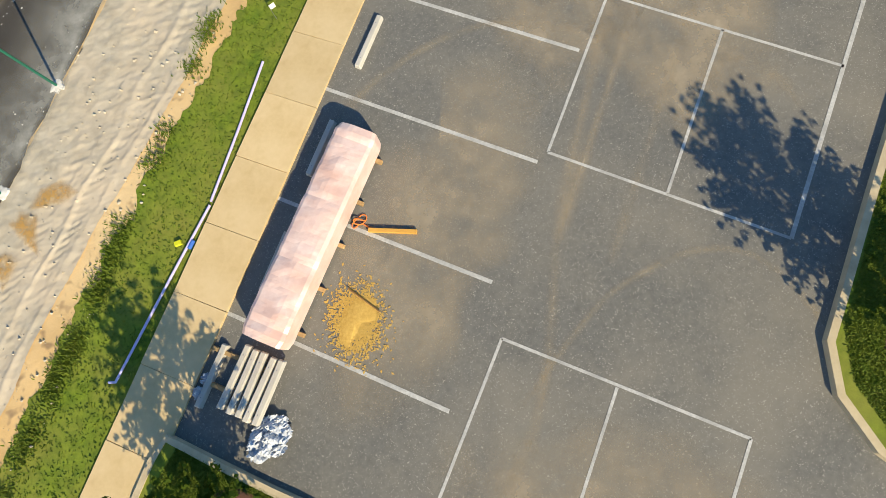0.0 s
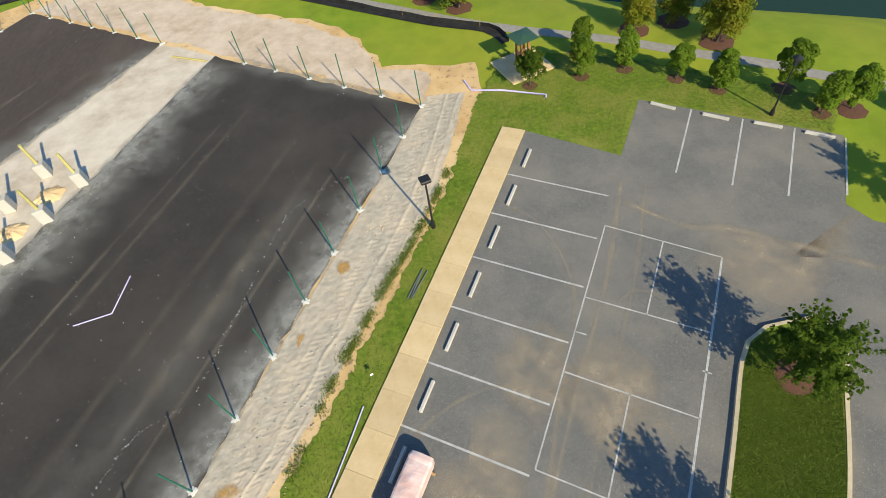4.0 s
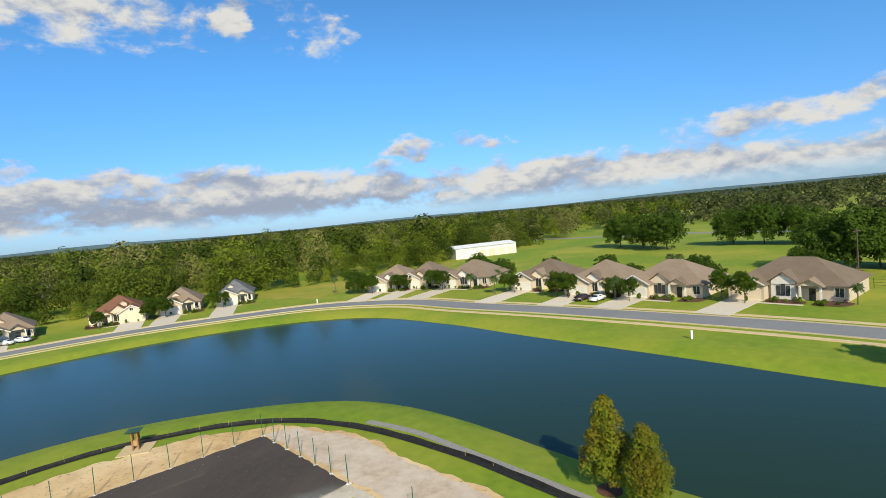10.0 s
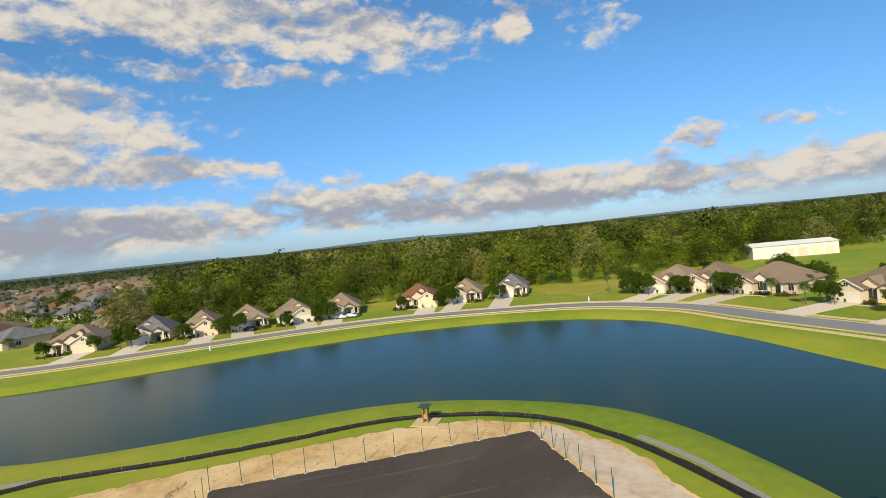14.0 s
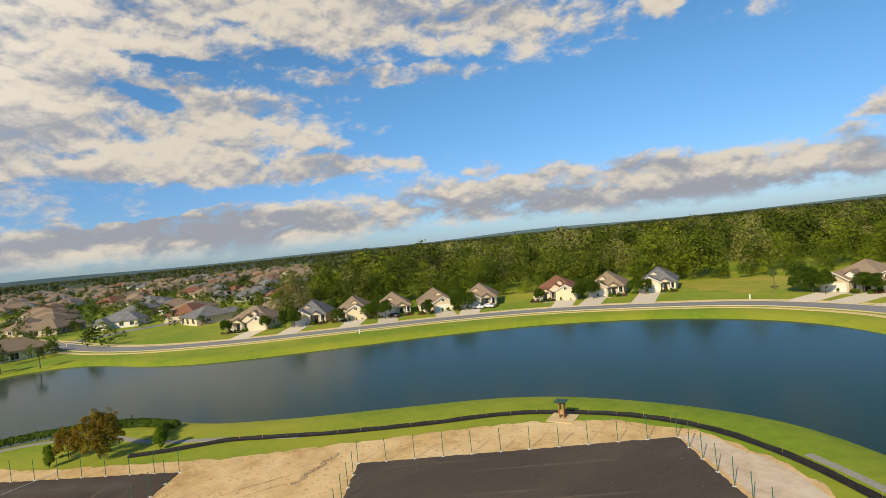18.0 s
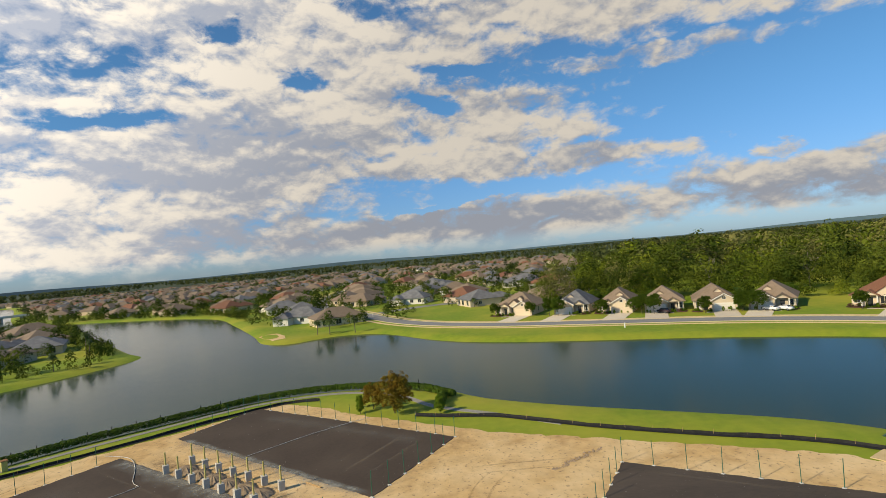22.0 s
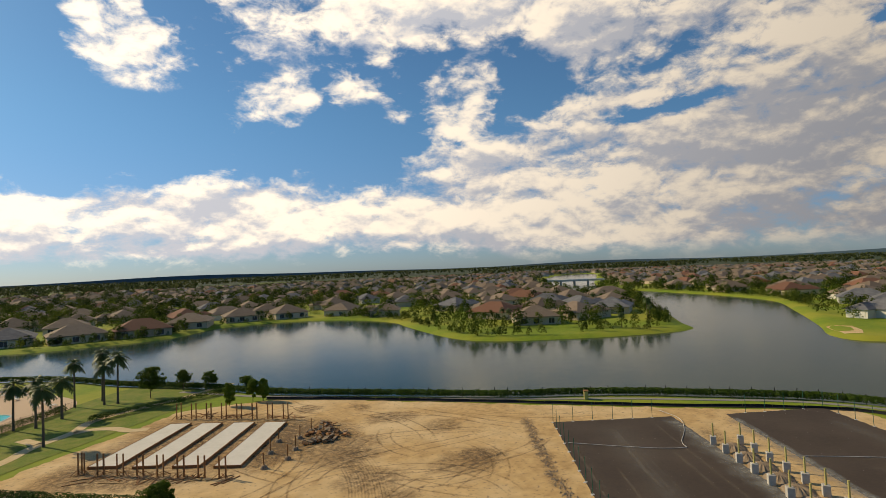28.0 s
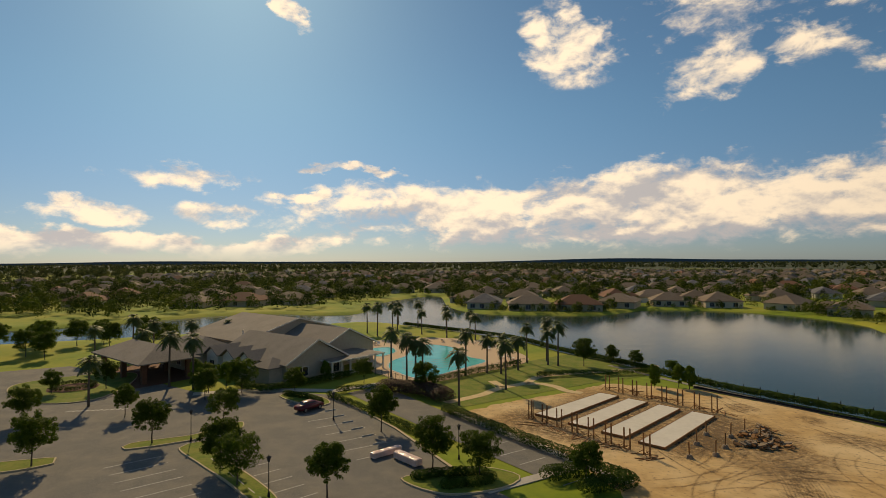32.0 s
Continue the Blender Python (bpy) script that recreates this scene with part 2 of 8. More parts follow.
GRASS = mat("grass", (0.200, 0.275, 0.016), (0.130, 0.205, 0.011), 0.7, 0.95, 0.03, (0.330, 0.312, 0.034), 0.03, 0.9, detail=11)
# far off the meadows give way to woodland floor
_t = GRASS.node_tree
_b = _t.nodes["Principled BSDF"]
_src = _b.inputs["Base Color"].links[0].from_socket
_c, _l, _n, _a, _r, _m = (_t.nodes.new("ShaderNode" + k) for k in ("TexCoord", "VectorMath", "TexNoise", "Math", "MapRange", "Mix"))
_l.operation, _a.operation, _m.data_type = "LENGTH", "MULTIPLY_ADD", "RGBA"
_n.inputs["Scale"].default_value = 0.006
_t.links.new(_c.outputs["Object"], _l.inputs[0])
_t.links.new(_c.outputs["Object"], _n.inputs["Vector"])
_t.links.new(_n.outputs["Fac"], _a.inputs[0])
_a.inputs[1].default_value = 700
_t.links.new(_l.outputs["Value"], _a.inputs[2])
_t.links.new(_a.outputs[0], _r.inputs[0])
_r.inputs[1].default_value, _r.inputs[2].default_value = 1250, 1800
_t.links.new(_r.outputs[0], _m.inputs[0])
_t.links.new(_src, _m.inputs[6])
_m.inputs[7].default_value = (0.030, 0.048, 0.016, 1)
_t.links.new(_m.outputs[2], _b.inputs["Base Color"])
LAWN = mat("lawn", (0.165, 0.230, 0.018), (0.070, 0.120, 0.010), 4.5, 0.95, 0.05, (0.240, 0.225, 0.045), 0.45, 0.75, detail=12)
BLADES = mat("grass_blades", (0.115, 0.175, 0.014), (0.155, 0.20, 0.025), 4.0, 0.8, leaf=0.3)
SAND = mat("sand", (0.66, 0.435, 0.195), (0.43, 0.265, 0.110), 0.55, 0.95, 0.10, (0.74, 0.55, 0.31), 0.09, 0.8, detail=12, speck=(0.30, 0.20, 0.11), speck_scale=2.2)
SANDPALE = mat("sand_pale", (0.48, 0.425, 0.335), (0.345, 0.300, 0.23), 2.4, 0.95, 0.04, (0.57, 0.46, 0.335), 0.35, 0.8, detail=9)
ASPHALT = mat("asphalt", (0.120, 0.117, 0.108), (0.160, 0.155, 0.142), 11.0, 0.92, 0.01, (0.235, 0.212, 0.172), 0.30, 0.6, speck=(0.33, 0.31, 0.27), speck_scale=30)
FRESH = mat("fresh_asphalt", (0.029, 0.0255, 0.022), (0.040, 0.035, 0.030), 6.0, 0.9, 0.01, (0.068, 0.056, 0.046), 0.16, 0.6, speck=(0.08, 0.08, 0.075), speck_scale=30)
# same asphalt as FRESH, brightened in colour for sun behind the viewer
LITFRESH = mat("lit_fresh_asphalt", (0.074, 0.056, 0.044), (0.053, 0.042, 0.034), 5.0, 0.9, 0.01, (0.104, 0.080, 0.062), 0.13, 0.6, stretch=(1, 0.35, 1))
BASECOAT = mat("court_base", (0.070, 0.049, 0.036), (0.051, 0.037, 0.028), 3.0, 0.9, 0.01, (0.098, 0.073, 0.054), 0.10, 0.5)
ROAD = mat("road_asphalt", (0.23, 0.23, 0.23), (0.19, 0.19, 0.19), 2.0, 0.9, 0, (0.27, 0.265, 0.25), 0.05, 0.5)
CONCRETE = mat("concrete", (0.50, 0.47, 0.41), (0.42, 0.39, 0.34), 3.0, 0.9, 0.004, (0.56, 0.53, 0.47), 0.3, 0.6, vary=0.06)
WALKWAY = mat("tan_concrete", (0.60, 0.45, 0.245), (0.53, 0.385, 0.20), 5.0, 0.9, 0.004, (0.66, 0.51, 0.30), 0.8, 0.6, vary=0.07)
KERB = mat("kerb_concrete", (0.56, 0.46, 0.30), (0.46, 0.37, 0.24), 4.0, 0.9, 0.004)
PAINT = mat("road_paint", (0.56, 0.55, 0.52), (0.38, 0.37, 0.35), 16.0, 0.8, 0, (0.27, 0.265, 0.25), 1.5, 0.7)
WHITE = mat("white_paint", (0.78, 0.77, 0.74), (0.70, 0.69, 0.66), 3.0, 0.6)
GREYMETAL = mat("grey_metal", (0.33, 0.34, 0.35), (0.28, 0.28, 0.29), 5.0, 0.45, metal=0.7)
BLACKMETAL = mat("black_metal", (0.015, 0.015, 0.016), (0.025, 0.025, 0.025), 5.0, 0.45)
GREENPOST = mat("green_coat", (0.012, 0.110, 0.070), (0.016, 0.125, 0.082), 5.0, 0.5)
BLACKFABRIC = mat("black_fabric", (0.012, 0.012, 0.013), (0.03, 0.03, 0.03), 2.0, 0.7)
WATER = bpy.data.materials.new("water")
WATER.use_nodes = True
_t = WATER.node_tree
_b = _t.nodes["Principled BSDF"]
_b.inputs["Base Color"].default_value = (0.019, 0.041, 0.026, 1)
_b.inputs["Specular Tint"].default_value = (0.88, 1.0, 0.88, 1)
_b.inputs["Roughness"].default_value, _b.inputs["IOR"].default_value = 0.14, 1.19
_tc, _n1, _bu = _t.nodes.new("ShaderNodeTexCoord"), _t.nodes.new("ShaderNodeTexNoise"), _t.nodes.new("ShaderNodeBump")
_n1.inputs["Scale"].default_value, _n1.inputs["Detail"].default_value = 1.3, 4
_bu.inputs["Strength"].default_value, _bu.inputs["Distance"].default_value = 0.30, 0.02
_t.links.new(_tc.outputs["Object"], _n1.inputs["Vector"])
_t.links.new(_n1.outputs["Fac"], _bu.inputs["Height"])
_t.links.new(_bu.outputs[0], _b.inputs["Normal"])
BARK = mat("bark", (0.13, 0.10, 0.075), (0.07, 0.055, 0.04), 14.0, 0.95, 0.01, stretch=(1, 1, 0.3))
PALMBARK = mat("palm_bark", (0.17, 0.135, 0.10), (0.09, 0.075, 0.055), 10.0, 0.95, 0.01, stretch=(1, 1, 3))
OAKLEAF = mat("oak_leaf", (0.050, 0.098, 0.010), (0.108, 0.160, 0.018), 1.2, 0.6, leaf=0.52, vary=0.18, spec=0.08)
CYPLEAF = mat("cypress_leaf", (0.130, 0.195, 0.014), (0.20, 0.145, 0.016), 0.5, 0.7, leaf=0.3, vary=0.15, spec=0.08)
DARKLEAF = mat("dark_leaf", (0.034, 0.068, 0.008), (0.072, 0.118, 0.014), 1.5, 0.8, leaf=0.15, vary=0.15, spec=0.08)
PALMLEAF = mat("palm_leaf", (0.060, 0.105, 0.026), (0.105, 0.140, 0.040), 2.0, 0.55, leaf=0.25, vary=0.12)
SANDDARK = mat("damp_sand", (0.33, 0.25, 0.17), (0.26, 0.19, 0.13), 4.0, 0.95, 0.04)
DUST = mat("chalk_dust", (0.37, 0.36, 0.32), (0.26, 0.255, 0.23), 3.0, 0.95)
FARLEAF = mat("far_leaf", (0.058, 0.082, 0.022), (0.088, 0.105, 0.034), 0.02, 0.9, c3=(0.11, 0.11, 0.05), scale3=0.01, amount3=0.6, leaf=0.3, spec=0.08, crown=0.4)
GARDEN = mat("garden_leaf", (0.040, 0.074, 0.010), (0.075, 0.108, 0.016), 0.12, 0.8, c3=(0.105, 0.115, 0.02), scale3=0.06, amount3=0.6, leaf=0.35, spec=0.08, crown=0.55)
DAMP = mat("disturbed_sand", (0.27, 0.175, 0.095), (0.20, 0.125, 0.065), 4.0, 0.95)
RUSTSAND = mat("rust_stain", (0.55, 0.32, 0.08), (0.48, 0.26, 0.06), 4.0, 0.95)
SPLASH = mat("concrete_splash", (0.66, 0.64, 0.60), (0.52, 0.50, 0.46), 9.0, 0.9, 0.01)
TANDUST = mat("tan_dust", (0.47, 0.385, 0.275), (0.40, 0.325, 0.23), 3.0, 0.95)
for _dm, _sc, _lo, _hi, _mx in ((DUST, 0.9, 0.22, 0.58, 0.95), (TANDUST, 0.8, 0.32, 0.68, 0.74), (DAMP, 1.6, 0.30, 0.62, 0.75), (RUSTSAND, 4.0, 0.30, 0.6, 0.8)):
    _t = _dm.node_tree
    _n, _r, _x, _m, _c = (_t.nodes.new("ShaderNode" + k) for k in ("TexNoise", "MapRange", "BsdfTransparent", "MixShader", "TexCoord"))
    _n.inputs["Scale"].default_value, _n.inputs["Detail"].default_value, _n.inputs["Roughness"].default_value = _sc, 8, 0.65
    _r.inputs[1].default_value, _r.inputs[2].default_value, _r.inputs[4].default_value = _lo, _hi, _mx
    _t.links.new(_c.outputs["Object"], _n.inputs["Vector"])
    _t.links.new(_n.outputs["Fac"], _r.inputs[0])
    _f, _k = _t.nodes.new("ShaderNodeAttribute"), _t.nodes.new("ShaderNodeMath")
    _f.attribute_name, _k.operation = "thin", "MULTIPLY"      # the film thins out towards its rim
    _t.links.new(_r.outputs[0], _k.inputs[0])
    _t.links.new(_f.outputs["Fac"], _k.inputs[1])
    _t.links.new(_k.outputs[0], _m.inputs[0])
    _t.links.new(_x.outputs[0], _m.inputs[1])
    _t.links.new(_t.nodes["Principled BSDF"].outputs[0], _m.inputs[2])
    _t.links.new(_m.outputs[0], _t.nodes["Material Output"].inputs[0])
PATHGREY = mat("path_concrete", (0.31, 0.29, 0.26), (0.24, 0.225, 0.20), 3.0, 0.9)
WRAP = mat("wrap_film", (0.74, 0.52, 0.46), (0.82, 0.64, 0.58), 3.0, 0.32, 0.01, (0.62, 0.36, 0.28), 1.3, 0.6, spec=0.5)
FOIL = mat("clear_film", (0.62, 0.64, 0.68), (0.40, 0.43, 0.48), 6.0, 0.22, 0.01, spec=0.7)
SAWDUST = mat("sawdust", (0.62, 0.40, 0.11), (0.50, 0.30, 0.07), 20.0, 0.95, 0.01)
TIMBER = mat("timber", (0.45, 0.30, 0.14), (0.36, 0.22, 0.10), 8.0, 0.85, 0.004, stretch=(1, 1, 0.2), vary=0.15)
ORANGE = mat("orange_plastic", (0.75, 0.22, 0.05), (0.68, 0.18, 0.04), 6.0, 0.5)
BROWNWOOD = mat("treated_wood", (0.34, 0.165, 0.06), (0.22, 0.105, 0.045), 8.0, 0.85, vary=0.15)
POLEWOOD = mat("pole_wood", (0.50, 0.44, 0.16), (0.40, 0.34, 0.12), 8.0, 0.8, vary=0.1)
LILAC = mat("lilac_pipe", (0.58, 0.52, 0.78), (0.50, 0.44, 0.70), 3.0, 0.4)
POOLWATER = mat("pool_water", (0.035, 0.46, 0.42), (0.05, 0.54, 0.48), 0.4, 0.15, spec=0.2)
DECK = mat("pool_deck", (0.58, 0.42, 0.28), (0.52, 0.37, 0.24), 3.0, 0.9, vary=0.05)
REDPAINT = mat("red_car_paint", (0.16, 0.010, 0.014), (0.14, 0.009, 0.012), 2.0, 0.3, spec=0.6)
RUBBER = mat("rubber", (0.02, 0.02, 0.02), (0.03, 0.03, 0.03), 5.0, 0.8)
GREENROOF = mat("green_metal_roof", (0.03, 0.075, 0.045), (0.04, 0.09, 0.055), 3.0, 0.5)
STONEWALL = mat("beige_siding", (0.48, 0.42, 0.33), (0.42, 0.36, 0.28), 2.0, 0.9)
CLUBROOF = mat("club_shingle", (0.26, 0.225, 0.19), (0.185, 0.16, 0.135), 4.0, 0.9, 0.01, (0.29, 0.255, 0.22), 0.3, 0.5)
WOODLEAF = mat("forest_leaf", (0.034, 0.060, 0.007), (0.088, 0.112, 0.014), 0.11, 0.75, leaf=0.15, spec=0.08, crown=0.55)
BRIGHTLEAF = mat("bright_forest_leaf", (0.070, 0.112, 0.008), (0.135, 0.165, 0.016), 0.11, 0.75, leaf=0.2, spec=0.08, crown=0.55)
OLIVELEAF = mat("olive_forest_leaf", (0.085, 0.098, 0.022), (0.150, 0.145, 0.048), 0.14, 0.8, leaf=0.15, spec=0.08, crown=0.55)
DEADWOOD = mat("dead_wood", (0.25, 0.22, 0.17), (0.18, 0.155, 0.12), 5.0, 0.95)
RUSTLEAF = mat("rusty_leaf", (0.125, 0.115, 0.014), (0.215, 0.115, 0.016), 0.6, 0.8, leaf=0.3, vary=0.15, spec=0.08)
PATHLEAF = mat("bright_shrub_leaf", (0.090, 0.160, 0.012), (0.140, 0.205, 0.020), 1.5, 0.7, leaf=0.35, vary=0.15, spec=0.08)
REDSHRUB = mat("red_shrub_leaf", (0.12, 0.045, 0.035), (0.07, 0.06, 0.025), 2.0, 0.7, leaf=0.2)
MULCH = mat("mulch", (0.14, 0.065, 0.040), (0.085, 0.042, 0.028), 12.0, 0.95, 0.02)
STUCCO = mat("stucco", (0.60, 0.50, 0.37), (0.54, 0.44, 0.32), 6.0, 0.9, vary=0.12)
CREAM = mat("cream_stucco", (0.68, 0.57, 0.42), (0.62, 0.51, 0.37), 6.0, 0.9, vary=0.1)
SHINGLE = mat("shingle", (0.245, 0.180, 0.125), (0.160, 0.116, 0.081), 5.0, 0.9, 0.01, (0.25, 0.19, 0.14), 0.4, 0.5, vary=0.22)
REDSHINGLE = mat("red_shingle", (0.23, 0.105, 0.062), (0.16, 0.075, 0.046), 5.0, 0.9, 0.01, vary=0.2)
GREYSHINGLE = mat("grey_shingle", (0.150, 0.150, 0.155), (0.10, 0.10, 0.105), 5.0, 0.9, 0.01, (0.24, 0.24, 0.24), 0.4, 0.5, vary=0.2)
TRIMWHITE = mat("trim_white", (0.72, 0.69, 0.62), (0.66, 0.63, 0.57), 4.0, 0.6)
GLASS = mat("window_glass", (0.02, 0.025, 0.03), (0.03, 0.035, 0.04), 1.0, 0.08, spec=0.6)
DRIVE = mat("driveway_concrete", (0.66, 0.57, 0.45), (0.58, 0.50, 0.39), 2.0, 0.9, vary=0.08)


# ---- building helpers ----
def link_mesh(name, me, material, parent=None, label=""):
    ob = new(name, me)
    if material:
        me.materials.append(material) if not me.materials else None
    if parent is not None:
        ob.parent = parent
    return tagged(ob, label)


def part(name, bm, material, parent=None, label="", smooth=False):
    """Links a bmesh as one mesh object."""
    me = bpy.data.meshes.new(name)
    if smooth:
        for f in bm.faces:
            f.smooth = True
    bm.to_mesh(me)
    bm.free()
    return link_mesh(name, me, material, parent, label)


def pymesh(name, verts, faces, smooth=False):
    me = bpy.data.meshes.new(name)
    me.from_pydata([tuple(v) for v in verts], [], [tuple(f) for f in faces])
    if smooth:
        me.polygons.foreach_set("use_smooth", [True] * len(me.polygons))
    return me


def thing(name, x, y, z=0.0, rz=0.0, label="", category="", group="", kind=""):
    ob = new(name)
    ob.empty_display_size = 0.1
    ob.matrix_basis = pose(x, y, z, 0, 0, rz)
    return tagged(ob, label, category, group, kind)


def box(bm, x0, y0, z0, x1, y1, z1, m=None, bevel=0.0):
    r = bmesh.ops.create_cube(bm, size=1.0)
    vs = r["verts"]
    for v in vs:
        v.co = Vector(((x0 + x1) / 2 + v.co.x * (x1 - x0), (y0 + y1) / 2 + v.co.y * (y1 - y0), (z0 + z1) / 2 + v.co.z * (z1 - z0)))
        if m:
            v.co = m @ v.co
    if bevel:
        es = list({e for v in vs for e in v.link_edges})
        bmesh.ops.bevel(bm, geom=es, offset=bevel, segments=1, affect="EDGES")
    return bm


def tube(bm, a, b, r0, r1=None, seg=8):
    """A tapered round bar from a to b."""
    a, b = Vector(a), Vector(b)
    d = b - a
    r = bmesh.ops.create_cone(bm, cap_ends=True, segments=seg, radius1=r0, radius2=r0 if r1 is None else r1, depth=d.length)
    m = Matrix.Translation((a + b) / 2) @ d.to_track_quat("Z", "Y").to_matrix().to_4x4()
    for v in r["verts"]:
        v.co = m @ v.co
    return bm


def spline(pts, step=2.0, closed=False):
    """Catmull-Rom through pts, resampled about every step metres."""
    out, n = [], len(pts)
    for i in range(n if closed else n - 1):
        if closed:
            p0, p1, p2, p3 = (np.array(pts[(i + k) % n], float) for k in (-1, 0, 1, 2))
        else:
            p0, p1, p2, p3 = (np.array(pts[min(max(i + k, 0), n - 1)], float) for k in (-1, 0, 1, 2))
        m = max(1, int(np.linalg.norm(p2 - p1) / step))
        for j in range(m):
            s = j / m
            out.append(0.5 * (2 * p1 + (p2 - p0) * s + (2 * p0 - 5 * p1 + 4 * p2 - p3) * s * s + (3 * p1 - p0 - 3 * p2 + p3) * s ** 3))
    if not closed:
        out.append(np.array(pts[-1], float))
    return [tuple(p) for p in out]


def densify(pts, step, closed=True):
    out, n = [], len(pts)
    for i in range(n if closed else n - 1):
        a, b = np.array(pts[i], float), np.array(pts[(i + 1) % n], float)
        m = max(1, int(np.linalg.norm(b - a) / step))
        out += [tuple(a + (b - a) * j / m) for j in range(m)]
    if not closed:
        out.append(tuple(pts[-1]))
    return out


def ragged(pts, amount, size=1.0):
    """Shifts each point a little, so that a border is uneven."""
    return [(p[0] + amount * noise.noise((p[0] * size, p[1] * size, 3.1)) * 2, p[1] + amount * noise.noise((p[0] * size, p[1] * size, 8.7)) * 2) for p in pts]


def offset_line(pts, d):
    """Moves an open line sideways (to its left) by d."""
    out = []
    for i, p in enumerate(pts):
        a, b = np.array(pts[max(i - 1, 0)]), np.array(pts[min(i + 1, len(pts) - 1)])
        t = (b - a) / max(1e-6, np.linalg.norm(b - a))
        out.append((p[0] - t[1] * d, p[1] + t[0] * d))
    return out


def sheet(name, pts, z, material, thick=0.0, label="", kind="structure", parent=None):
    """A flat area with that outline; with thick, a slab whose top is at z."""
    from mathutils.geometry import delaunay_2d_cdt
    area = sum(pts[i][0] * pts[(i + 1) % len(pts)][1] - pts[(i + 1) % len(pts)][0] * pts[i][1] for i in range(len(pts)))
    if area < 0:
        pts = list(pts)[::-1]
    v, _, f, *_ = delaunay_2d_cdt([Vector(p) for p in pts], [(i, (i + 1) % len(pts)) for i in range(len(pts))], [], 1, 1e-5)
    verts, faces = [(p.x, p.y, z) for p in v], [tuple(t) for t in f]
    if thick:
        k, n = len(verts), len(pts)
        verts += [(p[0], p[1], z + e) for p in pts for e in (0, -thick)]
        faces += [(k + 2 * i, k + 2 * i + 1, k + 2 * ((i + 1) % n) + 1, k + 2 * ((i + 1) % n)) for i in range(n)]
    ob = link_mesh(name, pymesh(name, verts, faces), material, parent, label)
    return tagged(ob, kind=kind) if parent is None else ob


def ribbon(name, line, width, z, material, thick=0.0, label="", parent=None, kind="structure"):
    a, b = offset_line(line, width / 2), offset_line(line, -width / 2)
    verts, faces, n = [], [], len(line)
    for p, q in zip(a, b):
        verts += [(*p, z), (*q, z)]
    faces = [(2 * i + 1, 2 * i + 3, 2 * i + 2, 2 * i) for i in range(n - 1)]
    if thick:
        for p, q in zip(a, b):
            verts += [(*p, z - thick), (*q, z - thick)]
        k = 2 * n
        faces += [(2 * i, 2 * i + 2, k + 2 * i + 2, k + 2 * i) for i in range(n - 1)]
        faces += [(2 * i + 3, 2 * i + 1, k + 2 * i + 1, k + 2 * i + 3) for i in range(n - 1)]
        faces += [(0, k, k + 1, 1), (2 * n - 2, 2 * n - 1, k + 2 * n - 1, k + 2 * n - 2)]
    ob = link_mesh(name, pymesh(name, verts, faces), material, parent, label)
    return tagged(ob, kind=kind) if parent is None else ob


def inside(pts, poly):
    """Which of the points lie in the polygon."""
    x, y = pts[:, 0], pts[:, 1]
    r = np.zeros(len(pts), bool)
    px, py = np.array(poly).T
    j = len(px) - 1
    for i in range(len(px)):
        if py[i] != py[j]:
            c = ((py[i] > y) != (py[j] > y)) & (x < (px[j] - px[i]) * (y - py[i]) / (py[j] - py[i]) + px[i])
            r ^= c
        j = i
    return r


def edge_distance(pts, poly):
    a = np.array(poly)
    b = np.roll(a, -1, 0)
    best = np.full(len(pts), 1e9)
    for p, q in zip(a, b):
        d = q - p
        s = np.clip(((pts - p) @ d) / (d @ d + 1e-9), 0, 1)
        best = np.minimum(best, np.hypot(*(pts - p - s[:, None] * d).T))
    return best


def thinned(me, values):
    at = me.attributes.new("thin", "FLOAT", "POINT")
    at.data.foreach_set("value", np.asarray(values, np.float32))
    return me


def dust_strip(line, width, z, material, label, strength=1.0, peak=0.5):
    """A film of dust along a line, thickest at peak across its width."""
    verts, vals, faces, m = [], [], [], 9
    for i, p in enumerate(line):
        a, b = np.array(line[max(i - 1, 0)]), np.array(line[min(i + 1, len(line) - 1)])
        t = (b - a) / max(1e-6, np.linalg.norm(b - a))
        w = width * (1 + 0.5 * noise.noise((p[0] * 0.5, p[1] * 0.5, 1.0)))
        end = min(1.0, i / 4, (len(line) - 1 - i) / 4)
        for j in range(m):
            s = j / (m - 1)
            q = (s - peak) * w
            verts.append((p[0] - t[1] * q, p[1] + t[0] * q, z))
            k = s / peak if s < peak else (1 - s) / max(1e-6, 1 - peak)
            vals.append(strength * end * max(0.0, min(1.0, k)) ** 1.3)
    for i in range(len(line) - 1):
        faces += [(i * m + j + 1, i * m + j, (i + 1) * m + j, (i + 1) * m + j + 1) for j in range(m - 1)]
    ob = link_mesh("dust", thinned(pymesh("dust", verts, faces), vals), material, None, label)
    return tagged(ob, category="dust", kind="stuff")


def dust_patch(pts, z, material, label, strength=1.0):
    """A film of dust inside an outline, thinning out to its rim."""
    ring = ragged(densify(spline(pts, 0.5, True), 0.4), 0.35, 1.1)
    c, n = np.mean(ring, 0), len(ring)
    verts, vals = [(*c, z)], [strength]
    for k, f in ((0.3, 1.0), (0.6, 0.85), (0.8, 0.5), (1.0, 0.0)):
        verts += [(*(c + (np.array(p) - c) * k), z) for p in ring]
        vals += [strength * f] * n
    faces = [(0, 1 + i, 1 + (i + 1) % n) for i in range(n)]
    for r in range(3):
        faces += [(1 + r * n + i, 1 + (r + 1) * n + i, 1 + (r + 1) * n + (i + 1) % n, 1 + r * n + (i + 1) % n) for i in range(n)]
    ob = link_mesh("dust", thinned(pymesh("dust", verts, faces), vals), material, None, label)
    return tagged(ob, category="dust", kind="stuff")


